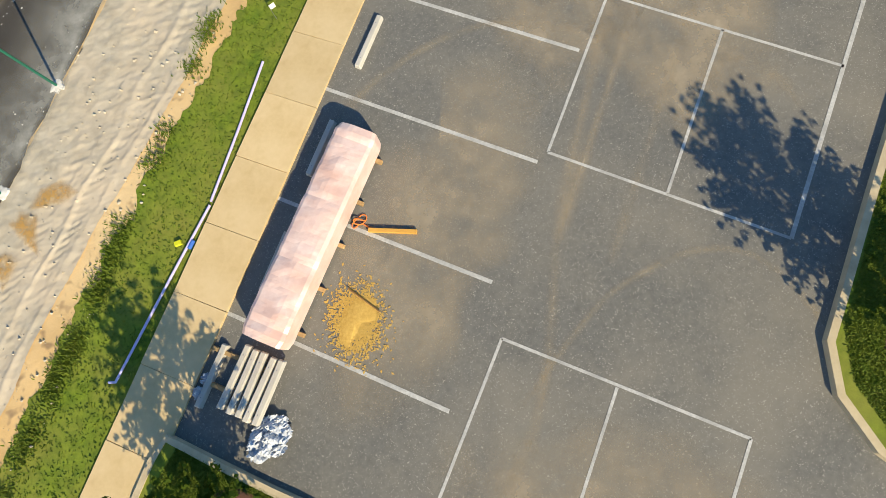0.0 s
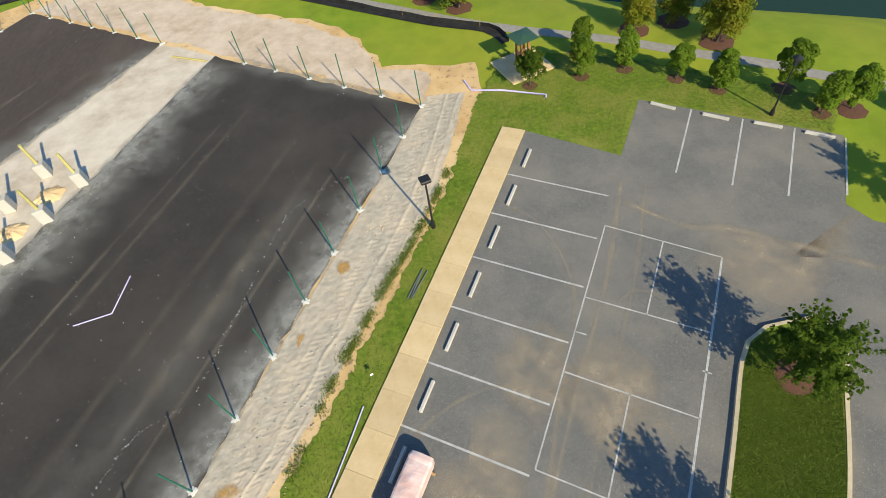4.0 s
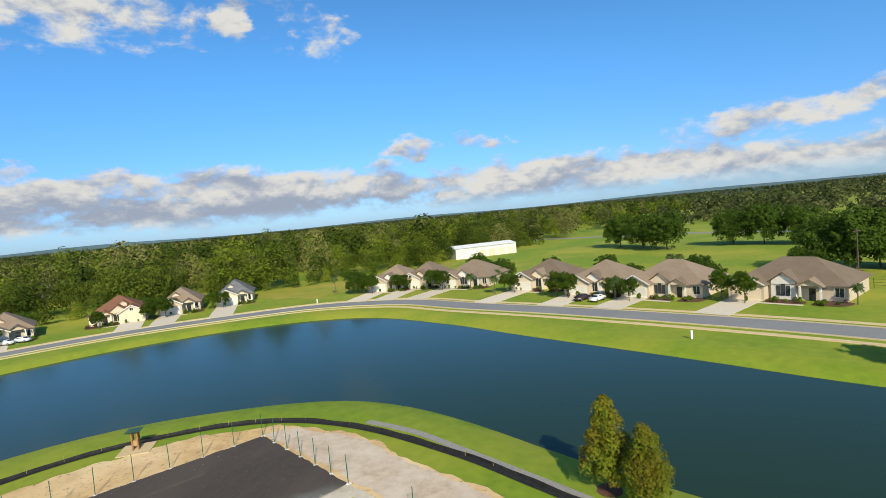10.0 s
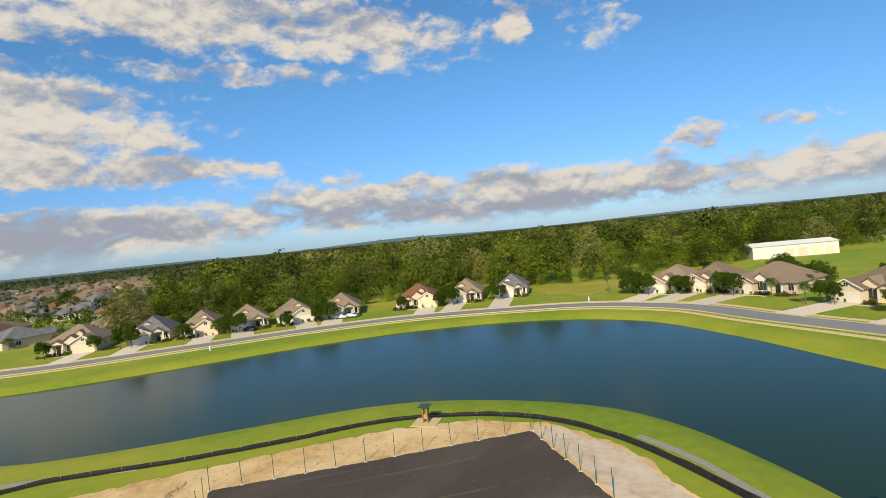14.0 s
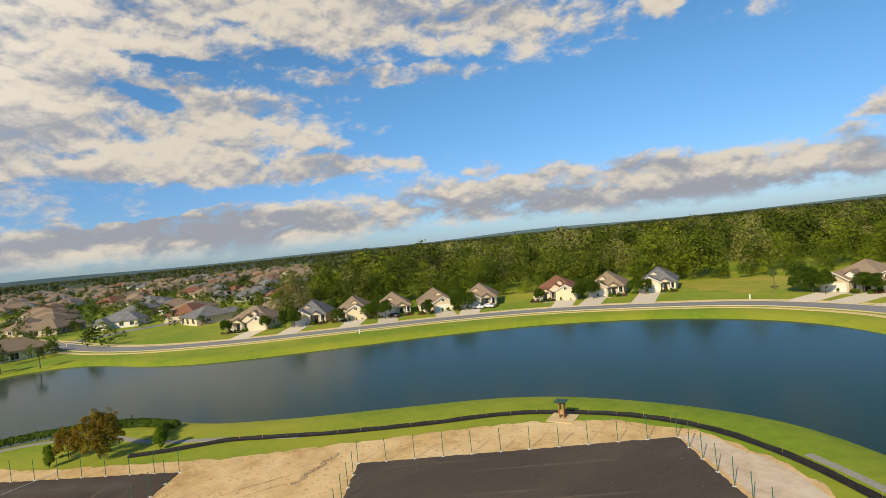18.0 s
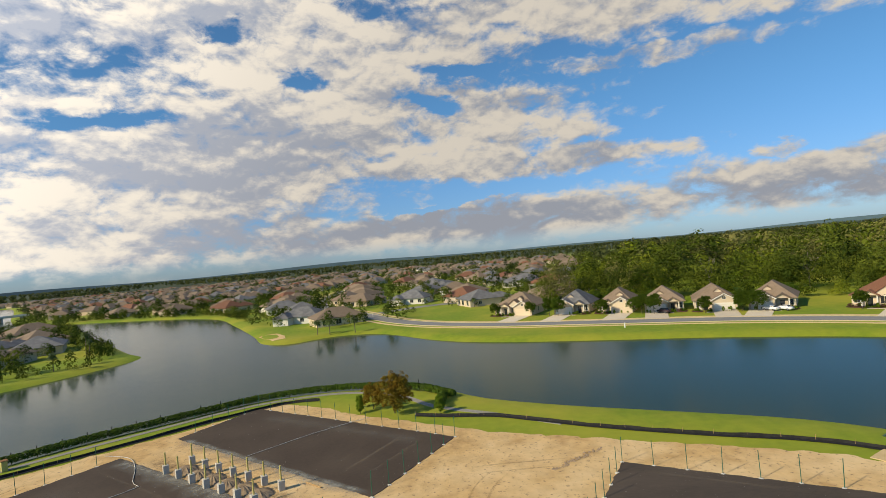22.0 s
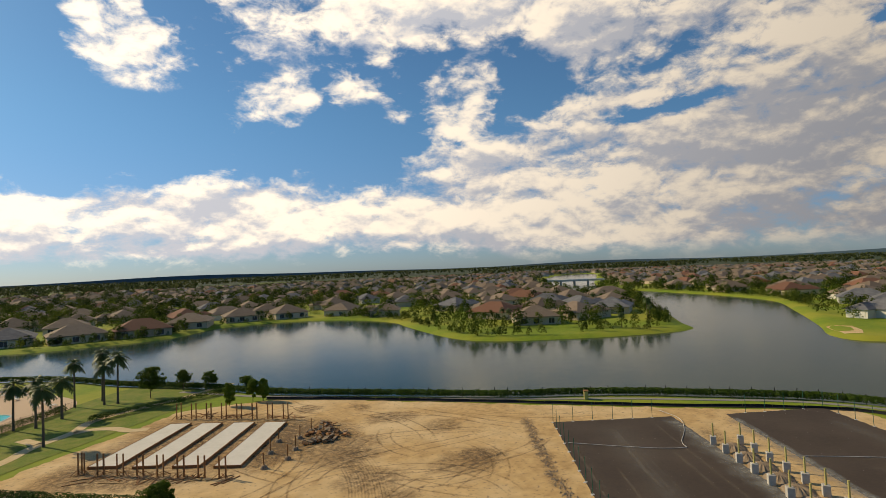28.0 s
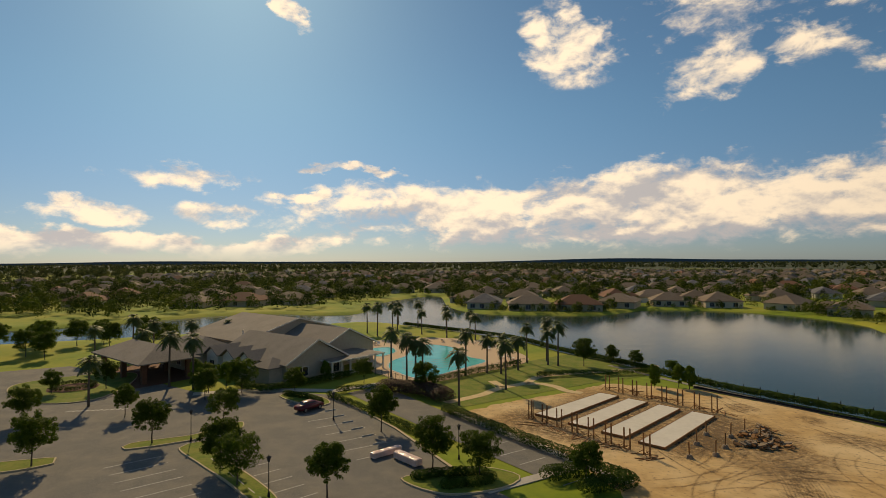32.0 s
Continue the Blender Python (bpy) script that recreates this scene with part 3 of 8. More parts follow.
# ---- lake, ground, roads ----
WATER_Z = -0.8
LAKE = spline([(150, -25), (60, 15), (29, 29.1), (9.4, 36.7), (-5.1, 44.1), (-14.8, 50), (-23.7, 54.2), (-32.6, 55.7), (-42.3, 53.3), (-53, 47.5),
               (-60.5, 40), (-67.5, 27.5), (-73.2, 16.8), (-80.4, 6), (-87.5, -1), (-91.5, -13), (-92, -22), (-89, -33), (-80.5, -44), (-72.5, -53.2),
               (-58.5, -65), (-46.5, -77.5), (-32, -93), (-21.5, -110), (-10, -124), (-1, -139), (20, -157), (37, -169), (52, -176), (66, -168), (82, -150),
               (105, -134), (140, -112), (190, -95), (200, -118), (150, -150), (122, -190), (100, -203), (80, -200), (66, -212), (72, -262), (60, -312), (50, -312), (34, -242), (16, -213),
               (-5.5, -210), (-29, -212), (-52, -235), (-80, -234), (-100, -216), (-107, -190), (-102, -168), (-95, -132), (-99, -116), (-115, -103.5),
               (-132, -94), (-153, -88.5), (-168, -101), (-200, -128), (-235, -158), (-275, -190), (-310, -232), (-322, -226), (-300, -170), (-285, -140), (-262, -112),
               (-222, -88), (-182, -66), (-161, -55.5), (-156, -46), (-164, -34), (-160, -19), (-140, -3), (-129, 11), (-119, 34.5),
               (-110, 58), (-97, 81), (-77, 99), (-55, 105.2), (-33.6, 97), (-15.7, 86.2), (7.2, 72.8), (23.2, 63.1), (47.2, 51.5), (100, 24), (160, -5)], 3.0, True)
PONDS = [spline([(-290, -246), (-335, -268), (-390, -318), (-450, -368), (-560, -455), (-700, -570), (-745, -620), (-690, -635), (-560, -540), (-480, -475), (-400, -385), (-345, -315), (-300, -268)], 8, True),
         spline([(-230, -520), (-160, -500), (-150, -480), (-200, -475), (-260, -495)], 8, True)]


def ground_height(p):
    """Level land that slopes into the water."""
    z = np.zeros(len(p))
    for poly in [LAKE] + PONDS:
        near = edge_distance(p, poly)
        sd = np.where(inside(p, poly), -near, near)
        z = np.minimum(z, np.clip(WATER_Z + sd * 0.32, -2.2, 0.0))
    return z


def build_ground():
    from mathutils.geometry import delaunay_2d_cdt
    pts, edges = [], []

    def loop(poly):
        k = len(pts)
        pts.extend(Vector(p) for p in poly)
        edges.extend((k + i, k + (i + 1) % len(poly)) for i in range(len(poly)))
    for poly in [LAKE] + PONDS:
        a = np.array(poly)
        t = np.roll(a, -1, 0) - np.roll(a, 1, 0)
        nrm = np.stack([t[:, 1], -t[:, 0]], 1) / np.linalg.norm(t, axis=1)[:, None]
        area = np.sum(a[:, 0] * np.roll(a[:, 1], -1) - np.roll(a[:, 0], -1) * a[:, 1])
        nrm *= 1 if area > 0 else -1
        loop(poly)
        pts.extend(Vector(p) for p in a + nrm * 2.5)
        pts.extend(Vector(p) for p in a + nrm * 6.0)
        pts.extend(Vector(p) for p in a - nrm * 3.0)
    loop([(4600 * math.cos(i * math.pi / 16), 4600 * math.sin(i * math.pi / 16)) for i in range(32)])
    for r in (600, 1200, 2400):
        pts.extend(Vector((r * math.cos(i * math.pi / 12), r * math.sin(i * math.pi / 12))) for i in range(24))
    v, _, f, *_ = delaunay_2d_cdt(pts, edges, [], 0, 1e-4)
    v = np.array([tuple(p) for p in v])
    z = ground_height(v)
    me = pymesh("ground", np.column_stack([v, z]), f, True)
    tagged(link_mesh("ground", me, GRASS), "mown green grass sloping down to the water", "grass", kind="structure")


build_ground()
for k, poly in enumerate([LAKE] + PONDS):
    a = np.array(poly)
    t = np.roll(a, -1, 0) - np.roll(a, 1, 0)
    nrm = np.stack([t[:, 1], -t[:, 0]], 1) / np.linalg.norm(t, axis=1)[:, None]
    area = np.sum(a[:, 0] * np.roll(a[:, 1], -1) - np.roll(a[:, 0], -1) * a[:, 1])
    tagged(sheet("water", poly, WATER_Z, WATER), "calm dark blue water of the lake with a soft sky reflection", "water")

# the building site
SANDLOT = [(1.5, 25.3), (-0.7, 17.9), (-3.2, 12.2), (-6.3, 5.7), (-8.7, 1), (-12.8, -9), (-17, -25), (-11, -44), (-5.8, -56), (2, -64), (8, -70.5), (2, -77), (-6, -83),
           (-14, -91), (-27, -89), (-36, -81), (-42.5, -73.2), (-54, -60.2), (-61.5, -51.3), (-70.5, -41.2), (-78.7, -32), (-84.5, -26), (-80, -18.5), (-74.5, -12), (-68.5, -3),
           (-64, 4), (-59, 14), (-54.5, 24), (-49.5, 35), (-43, 42.5), (-35.5, 46.2), (-26, 45.2), (-18, 40.5), (-11, 37), (-6.6, 33.5), (-5, 30.1), (0.8, 29)]
SITE = thing("building_site", 0, 0, label="bare tan sand of the building site with tyre tracks", category="sand", kind="structure")
sheet("sand", ragged(densify(SANDLOT, 0.8), 0.35, 0.7), 0.03, SAND, parent=SITE)
# pale marl strip between the grass verge and the first court
def rutted_strip(east, west, along, across):
    """A strip of marl between two border lines, with wheel ruts and the lugs of a digger's tracks pressed in it."""
    e, w = (np.array(spline(q, 0.05)) for q in (east, west))
    e, w = (np.column_stack([np.interp(np.linspace(0, len(q) - 1, along), np.arange(len(q)), q[:, k]) for k in (0, 1)]) for q in (e, w))
    verts, faces = [], []
    for i in range(along):
        d = (e[i] - w[i])
        L = np.linalg.norm(d)
        for j in range(across):
            s = j / (across - 1)
            p = w[i] + d * (s + (0.04 * noise.noise((i * 0.03, s * 3, 1)) if 0 < j else 0))
            u = i * 37.4 / along
            z = 0.05 + 0.025 * noise.noise((p[0] * 0.9, p[1] * 0.9, 2)) + 0.020 * noise.noise((p[0] * 4, p[1] * 4, 5))
            m = s * L
            for c, half in ((L - 0.85, 0.25), (L - 1.95, 0.25)):
                k = max(0.0, 1 - abs(m - c) / half)
                if k > 0:
                    fade = 0.5 + 0.5 * noise.noise((u * 0.35, c, 7))
                    z += (-0.03 * min(1, k * 2) + 0.036 * (abs(math.sin(u * 11.5 + (0.9 if c == L - 1.95 else 0) + 1.6 * abs(m - c))) - 0.5) * min(1, k * 2.5)) * (0.1 + 1.1 * fade)
            z += 0.012 * noise.noise((p[0] * 10, p[1] * 10, 8)) + 0.022 * (max(0, 1 - abs(m - L + 1.15) / 0.14) + max(0, 1 - abs(m - L + 0.35) / 0.14)) * (1 + noise.noise((u * 0.8, m, 3)))
            verts.append((p[0], p[1], max(z, 0.034)))
    faces = [(i * across + j, i * across + j + 1, (i + 1) * across + j + 1, (i + 1) * across + j) for i in range(along - 1) for j in range(across - 1)]
    link_mesh("marl_strip", pymesh("marl_strip", verts, faces, True), SANDPALE, SITE)


rutted_strip([(0.2, 26.2), (-1.9, 18), (-4.4, 12.2), (-7.5, 5.7), (-9.9, 1), (-13.9, -9)], [(-2.2, 26.2), (-4.9, 19.2), (-7.9, 12.0), (-11.0, 4.7), (-14.5, -3.7), (-17.6, -11)], 900, 64)
sheet("marl_strip", ragged(densify([(-16.9, 33.5), (-22.0, 36.2), (-38.1, 8.8), (-37.0, 4.6), (-29.4, 1.0), (-28.7, 4.5)], 0.7), 0.2, 1.1), 0.045, mat("white_marl", (0.64, 0.56, 0.45), (0.42, 0.34, 0.25), 0.7, 0.95, 0.06, (0.68, 0.61, 0.50), 0.25, 0.6, detail=12), parent=SITE)
sheet("marl_strip", ragged(densify([(-1.8, 28.5), (-2.2, 25.8), (-17.2, 34.0), (-21.8, 36.6), (-35.6, 44.0), (-34, 45.6), (-26, 44.6), (-18, 40.0), (-11, 36.5), (-6.9, 33.2), (-5, 29.6)], 0.7), 0.25, 1.1), 0.04, mat("tan_marl", (0.60, 0.47, 0.345), (0.42, 0.32, 0.225), 1.1, 0.95, 0.06, (0.66, 0.55, 0.43), 0.3, 0.7, detail=12), parent=SITE)


def court(corners, material, label):
    c = [Vector(p) for p in corners]
    ob = sheet("court_pad", ragged(densify(corners, 0.7), 0.09, 1.5), 0.085, material, 0.06, label)
    tagged(ob, category="court")
    return ob


COURT_1 = [(-2.5, 25.3), (-17.1, 33.4), (-29.0, 4.6), (-14.5, -3.6)]
COURT_0 = [(-21.8, 36.0), (-35.4, 43.4), (-51.4, 16.4), (-37.8, 8.9)]
COURT_A = [(-62.6, 0.6), (-82.9, -29.4), (-71.2, -36.2), (-48.6, -7.2)]
COURT_B = [(-52.2, -48.8), (-65.3, -40.2), (-44.0, -10.5), (-30.5, -20.4)]
court(COURT_1, FRESH, "new black asphalt court pad with chalky pale edges")
court(COURT_0, LITFRESH, "new black asphalt court pad beside the lake bend")
court(COURT_A, BASECOAT, "new dark brown asphalt court pad near the hedge")
court(COURT_B, BASECOAT, "new dark brown asphalt court pad marked with a pale curved line")

# parking lot
LOT = [(3.3, 22.1), (7.9, 19.4), (9.9, 23.7), (18.9, 19.2), (16.9, 14.8), (17.6, 13.7), (30, 8), (60, -10), (92, -48), (104, -80), (88, -92), (64, -83), (50, -76), (36.5, -78.5), (28.6, -77.6), (14.7, -62.8),
       (6.2, -51.6), (-0.5, -45), (-8, -38), (-14.5, -20), (-6.7, -1.1)]
lot = thing("parking_lot", 0, 0, label="grey worn asphalt parking lot with dusty pale patches", category="road", kind="structure")
sheet("asphalt", densify(LOT, 3), 0.05, ASPHALT, parent=lot)
sheet("asphalt", [(26.5, -79), (12.0, -64.5), (-2.5, -50.5), (-6.8, -53.6), (8.0, -69), (22.5, -84.5)], 0.05, ASPHALT, parent=lot)

LAKE_ROAD = spline([(140, 12), (57, 63), (27, 83), (-6.7, 100), (-33, 111), (-50, 118.6), (-70, 118.2), (-86, 110.6), (-110, 91.5), (-126.5, 68.5), (-140, 40.7), (-154.5, 12), (-176, -12), (-215, -33), (-300, -70), (-420, -80)], 3.0)
ribbon("road", LAKE_ROAD, 6.2, 0.06, ROAD, 0.1, "light grey asphalt street along the far bank")
ribbon("kerb", offset_line(LAKE_ROAD, 3.3), 0.3, 0.16, KERB, 0.2, "pale concrete kerb along the lake street")
ribbon("kerb", offset_line(LAKE_ROAD, -3.3), 0.3, 0.16, KERB, 0.2, "pale concrete kerb along the lake street")
ribbon("pavement", offset_line(LAKE_ROAD, 5.6), 1.3, 0.07, WALKWAY, 0.1, "tan concrete sidewalk beside the lake street")
ribbon("pavement", offset_line(LAKE_ROAD, -5.4), 1.2, 0.07, WALKWAY, 0.1, "tan concrete sidewalk in front of the houses")
ribbon("road", spline([(-210, -30), (-222, -20), (-230, -5), (-233, 18), (-238, 70)], 4), 6.5, 0.055, ROAD, 0.1, "light grey asphalt side street between the houses")
ribbon("road", spline([(-120, 350), (29, 284), (52, 267), (95, 227), (200, 150), (420, 30)], 8), 7, 0.055, ROAD, 0.1, "distant pale country road across the green fields")
ribbon("road", spline([(44, 73), (62, 84), (75, 82), (110, 62)], 4), 6.5, 0.055, ROAD, 0.1, "light grey asphalt side street")
# sunburnt meadow between the two rows of houses
sheet("meadow", ragged(ragged(densify([(-84, 132), (-103, 134), (-116, 144), (-119, 150), (-104, 160), (-90, 172), (-80, 196), (-70, 214), (-62, 205), (-70, 168), (-76, 146)], 1.5), 2.0, 0.15), 0.7, 0.8), 0.03, mat("dry_grass", (0.30, 0.29, 0.030), (0.200, 0.235, 0.020), 0.25, 0.95, 0.03, (0.400, 0.290, 0.060), 0.05, 0.9, detail=10), label="yellowing mown meadow at the edge of the woods")
# lakeside path
LAKE_PATH = spline([(60, 4), (23.3, 22.3), (19.6, 24.7), (14.2, 27.5), (9.6, 30), (4.2, 32.3), (0.2, 34.3), (-6.5, 38.3), (-14.6, 43), (-20, 46), (-26, 48)], 1.5)
ribbon("footpath", LAKE_PATH, 0.8, 0.05, PATHGREY, 0.08, "grey concrete footpath along the lake bank")
ribbon("footpath", spline([(-64, 13.5), (-70, 6), (-76, -2), (-84, -8), (-88, -16), (-87.6, -24), (-84, -33), (-76, -42.3), (-68.5, -50.5), (-61, -57.5), (-54, -64.5), (-42, -76), (-35, -84), (-26, -94), (-17, -107)], 2), 1.0, 0.05, PATHGREY, 0.08, "grey concrete footpath inside the clipped hedge")

# pale sand beach on the point
pts = densify([(-176, -62), (-178, -56.5), (-170, -51.5), (-164, -49.5), (-161, -52.5), (-168, -57.5)], 1.0)
bz = sheet("beach", pts, 0.0, SAND, label="small bare sand beach on the point")
co = np.array([v.co[:] for v in bz.data.vertices])
for v, z in zip(bz.data.vertices, ground_height(co[:, :2])):
    v.co.z = z + 0.06


# ---- plants ----
def leaf_cloud(lobes, count, size, rng, shell=0.55, droop=0.0, loose=0.4):
    """Verts and quads of many small leaf tufts over the lobes (x, y, z, rx, ry, rz)."""
    lobes = np.array(lobes, float)
    w = lobes[:, 3] * lobes[:, 4] + lobes[:, 4] * lobes[:, 5]
    pick = rng.choice(len(lobes), count, p=w / w.sum())
    d = rng.normal(size=(count, 3))
    d /= np.linalg.norm(d, axis=1)[:, None]
    d[:, 2] = np.where(d[:, 2] < -0.5, -d[:, 2], d[:, 2])
    r = shell + (1 - shell) * rng.random(count) ** 0.6
    c = lobes[pick, :3] + d * lobes[pick, 3:] * r[:, None]
    n = d + rng.normal(size=(count, 3)) * loose + np.array([0, 0, 0.35])
    n /= np.linalg.norm(n, axis=1)[:, None]
    a = np.cross(n, rng.normal(size=(count, 3)))
    a /= np.linalg.norm(a, axis=1)[:, None]
    b = np.cross(n, a)
    s = size * (0.6 + 0.8 * rng.random(count))[:, None]
    a, b = a * s, b * s * (0.45 + 0.3 * rng.random(count))[:, None]
    q = np.stack([c - a, c - b * 0.9 - a * 0.1, c + a, c + b + a * 0.1], 1)
    q[:, 0, 2] -= droop * s[:, 0]
    q[:, 2, 2] -= droop * s[:, 0]
    return q.reshape(-1, 3)


def quads_mesh(name, v):
    n = len(v) // 4
    me = bpy.data.meshes.new(name)
    me.vertices.add(len(v))
    me.vertices.foreach_set("co", np.asarray(v, np.float32).ravel())
    me.loops.add(len(v))
    me.loops.foreach_set("vertex_index", np.arange(len(v), dtype=np.int32))
    me.polygons.add(n)
    me.polygons.foreach_set("loop_start", np.arange(0, len(v), 4, dtype=np.int32))
    me.update(calc_edges=True)
    return me


def round_lobes(rng, h0, h1, r, n, sprays=0):
    """Lobes of a broad crown between two heights."""
    out = [(0, 0, (h0 + h1) / 2, r * 0.72, r * 0.72, (h1 - h0) * 0.42)]
    for i in range(n):
        a, k = rng.random() * 6.28, rng.random()
        z = h0 + (h1 - h0) * (0.18 + 0.68 * k)
        q = r * (0.62 - 0.35 * abs(k - 0.35)) * (0.8 + 0.4 * rng.random())
        s = r * (0.30 + 0.2 * rng.random())
        out.append((math.cos(a) * q, math.sin(a) * q, z, s, s, s * 0.8))
    for i in range(sprays):
        d = np.array([rng.normal(), rng.normal(), rng.normal() * 0.8 + 0.25])
        d /= np.linalg.norm(d)
        k = 0.80 + 0.28 * rng.random()
        s = r * (0.11 + 0.08 * rng.random())
        out.append((d[0] * r * k, d[1] * r * k, (h0 + h1) / 2 + d[2] * (h1 - h0) * 0.5 * k, s, s, s))
    return out


def cone_lobes(rng, h0, h1, r, n):
    """Lobes of a full, blunt-topped cypress crown, widest a third of the way up."""
    out = []
    for i in range(n):
        k = (i + 0.5) / n
        a = i * 2.4 + rng.random()
        wide = min(1.0, 0.55 + 2.2 * k) * max(0.0, 1 - k) ** 0.62
        q = r * wide * (0.55 + 0.3 * rng.random())
        s = r * (0.13 + 0.20 * wide + 0.06 * rng.random())
        out.append((math.cos(a) * q, math.sin(a) * q, h0 + (h1 - h0) * (0.05 + 0.88 * k) + rng.normal() * 0.08, s, s, s * 1.05))
        if i % 2:
            out.append((math.cos(a + 1.3) * q * 0.4, math.sin(a + 1.3) * q * 0.4, h0 + (h1 - h0) * (0.06 + 0.84 * k), s * 1.2, s * 1.2, s))
    return out


def spray_lobes(rng, h0, h1, r, n):
    """Lobes of a young oak: a loose oval crown that bristles with leafy shoots."""
    mid, half = (h0 + h1) / 2, (h1 - h0) / 2
    out = [(0, 0, mid, r * 0.66, r * 0.66, half * 0.72)]
    for i in range(n):
        d = rng.normal(size=3)
        d /= np.linalg.norm(d)
        for k in (0.68, 0.86, 1.02, 1.14 + 0.1 * rng.random()):
            s = r * (0.21 - 0.13 * k) * (0.8 + 0.5 * rng.random())
            out.append((d[0] * r * k, d[1] * r * k, mid + d[2] * half * k + 0.06 * k, s, s, s))
    return out


def oval_lobes(rng, h0, h1, r, n):
    """Lobes of a dense upright oval crown."""
    mid, half = (h0 + h1) / 2, (h1 - h0) / 2
    out = [(0, 0, mid, r * 0.8, r * 0.8, half * 0.9)]
    for i in range(n):
        d = rng.normal(size=3)
        d /= np.linalg.norm(d)
        s = r * (0.22 + 0.12 * rng.random())
        out.append((d[0] * r * 0.74, d[1] * r * 0.74, mid + d[2] * half * 0.82, s, s, s))
    return out


def trunk_bm(rng, h, r, limbs, reach, rise):
    bm = bmesh.new()
    p, seg = Vector((0, 0, -0.1)), 4
    pts = [p] + [Vector((rng.normal() * r * 0.5, rng.normal() * r * 0.5, h * (i + 1) / seg)) for i in range(seg)]
    for i in range(seg):
        tube(bm, pts[i], pts[i + 1], r * (1 - 0.17 * i), r * (1 - 0.17 * (i + 1)), 8)
    for i in range(limbs):
        a = i * 6.28 / limbs + rng.random()
        z = h * (0.55 + 0.4 * rng.random())
        base = Vector((0, 0, z))
        tip = Vector((math.cos(a) * reach, math.sin(a) * reach, z + rise * (0.6 + 0.6 * rng.random())))
        mid = base.lerp(tip, 0.5) + Vector((0, 0, rise * 0.15))
        tube(bm, base, mid, r * 0.42, r * 0.28, 6)
        tube(bm, mid, tip, r * 0.28, r * 0.1, 6)
    return bm


def make_tree(name, kind, seed, height, radius, clear, leaves, size, material, lobes=9):
    """A template tree with a trunk and a crown, to be copied."""
    rng = np.random.default_rng(seed)
    t = thing(name, 0, 0, -500)
    part("trunk", trunk_bm(rng, height * (0.72 if kind == "cone" else 0.6), max(0.05, height * 0.017), 5, radius * 0.55, height * 0.18), BARK, t)
    lb = cone_lobes(rng, clear, height, radius, lobes) if kind == "cone" else oval_lobes(rng, clear, height, radius, lobes) if kind == "oval" else spray_lobes(rng, clear, height, radius, lobes * 5) if kind == "spray" else round_lobes(rng, clear, height, radius, lobes, lobes * 3)
    me = quads_mesh("crown", leaf_cloud(lb, leaves, size, rng))
    link_mesh("crown", me, material, t)
    return t


TEMPLATES = []


def template(ob):
    TEMPLATES.append(ob)
    return ob


def drop_templates():
    """Removes the templates, whose copies stand in the place."""
    for t in TEMPLATES:
        for o in [*t.children_recursive, t]:
            bpy.data.objects.remove(o, do_unlink=True)


def put(ob, x, y, rz=0.0, s=1.0, label="", category="", group="", z=0.0, kind=""):
    c = copy_thing(ob, pose(x, y, z, 0, 0, rz) @ Matrix.Scale(s, 4))
    return tagged(c, label, category, group, kind)


OAK = [template(make_tree("tree", "round", 10 + i, 3.95, 1.5 + 0.12 * i, 1.05, 9000, 0.075, OAKLEAF, 15)) for i in range(3)]
BIGOAK = [template(make_tree("tree", "round", 20 + i, 7.8, 3.7 + 0.4 * i, 0.3, 15000, 0.16, DARKLEAF, 22)) for i in range(3)]
CYPRESS = [template(make_tree("tree", "cone", 30 + i, 7.0, 2.3 + 0.25 * i, 0.6, 12000, 0.10, CYPLEAF, 34)) for i in range(2)]
RUSTY = template(make_tree("tree", "round", 50, 5.6, 2.6, 0.15, 9000, 0.11, RUSTLEAF, 18))
LOTOAK = [template(make_tree("tree", "spray", 15 + i, 3.7, 1.26 + 0.08 * i, 0.85, 9000, 0.065, OAKLEAF, 18)) for i in range(3)]
SMALLT = [template(make_tree("tree", "oval", 40 + i, 2.9, 0.84, 0.25, 4600, 0.07, PATHLEAF, 16)) for i in range(2)]

# forests: one object each, many crowns
def dome_lobes(rng):
    """Lobes of a full woodland crown, one unit high: a domed top of rounded clumps over a wide skirt."""
    out = [(0, 0, 0.42, 0.34, 0.34, 0.34)]
    for k, (z, q, s, n) in enumerate(((0.80, 0.10, 0.19, 3), (0.64, 0.25, 0.17, 5), (0.45, 0.33, 0.16, 6), (0.24, 0.33, 0.15, 5))):
        for i in range(n):
            a = i * 6.283 / n + k + rng.normal() * 0.35
            g, e = s * (0.75 + 0.5 * rng.random()), q * (0.8 + 0.4 * rng.random())
            out.append((math.cos(a) * e, math.sin(a) * e, z + rng.normal() * 0.05, g, g, g * 0.85))
    return out


def crown_set(seed, kinds, quads, size):
    out = []
    for i in range(kinds):
        rng = np.random.default_rng(seed + i)
        out.append(leaf_cloud(dome_lobes(rng), quads, size, rng, 0.86, 0.0, 0.16))
    return out


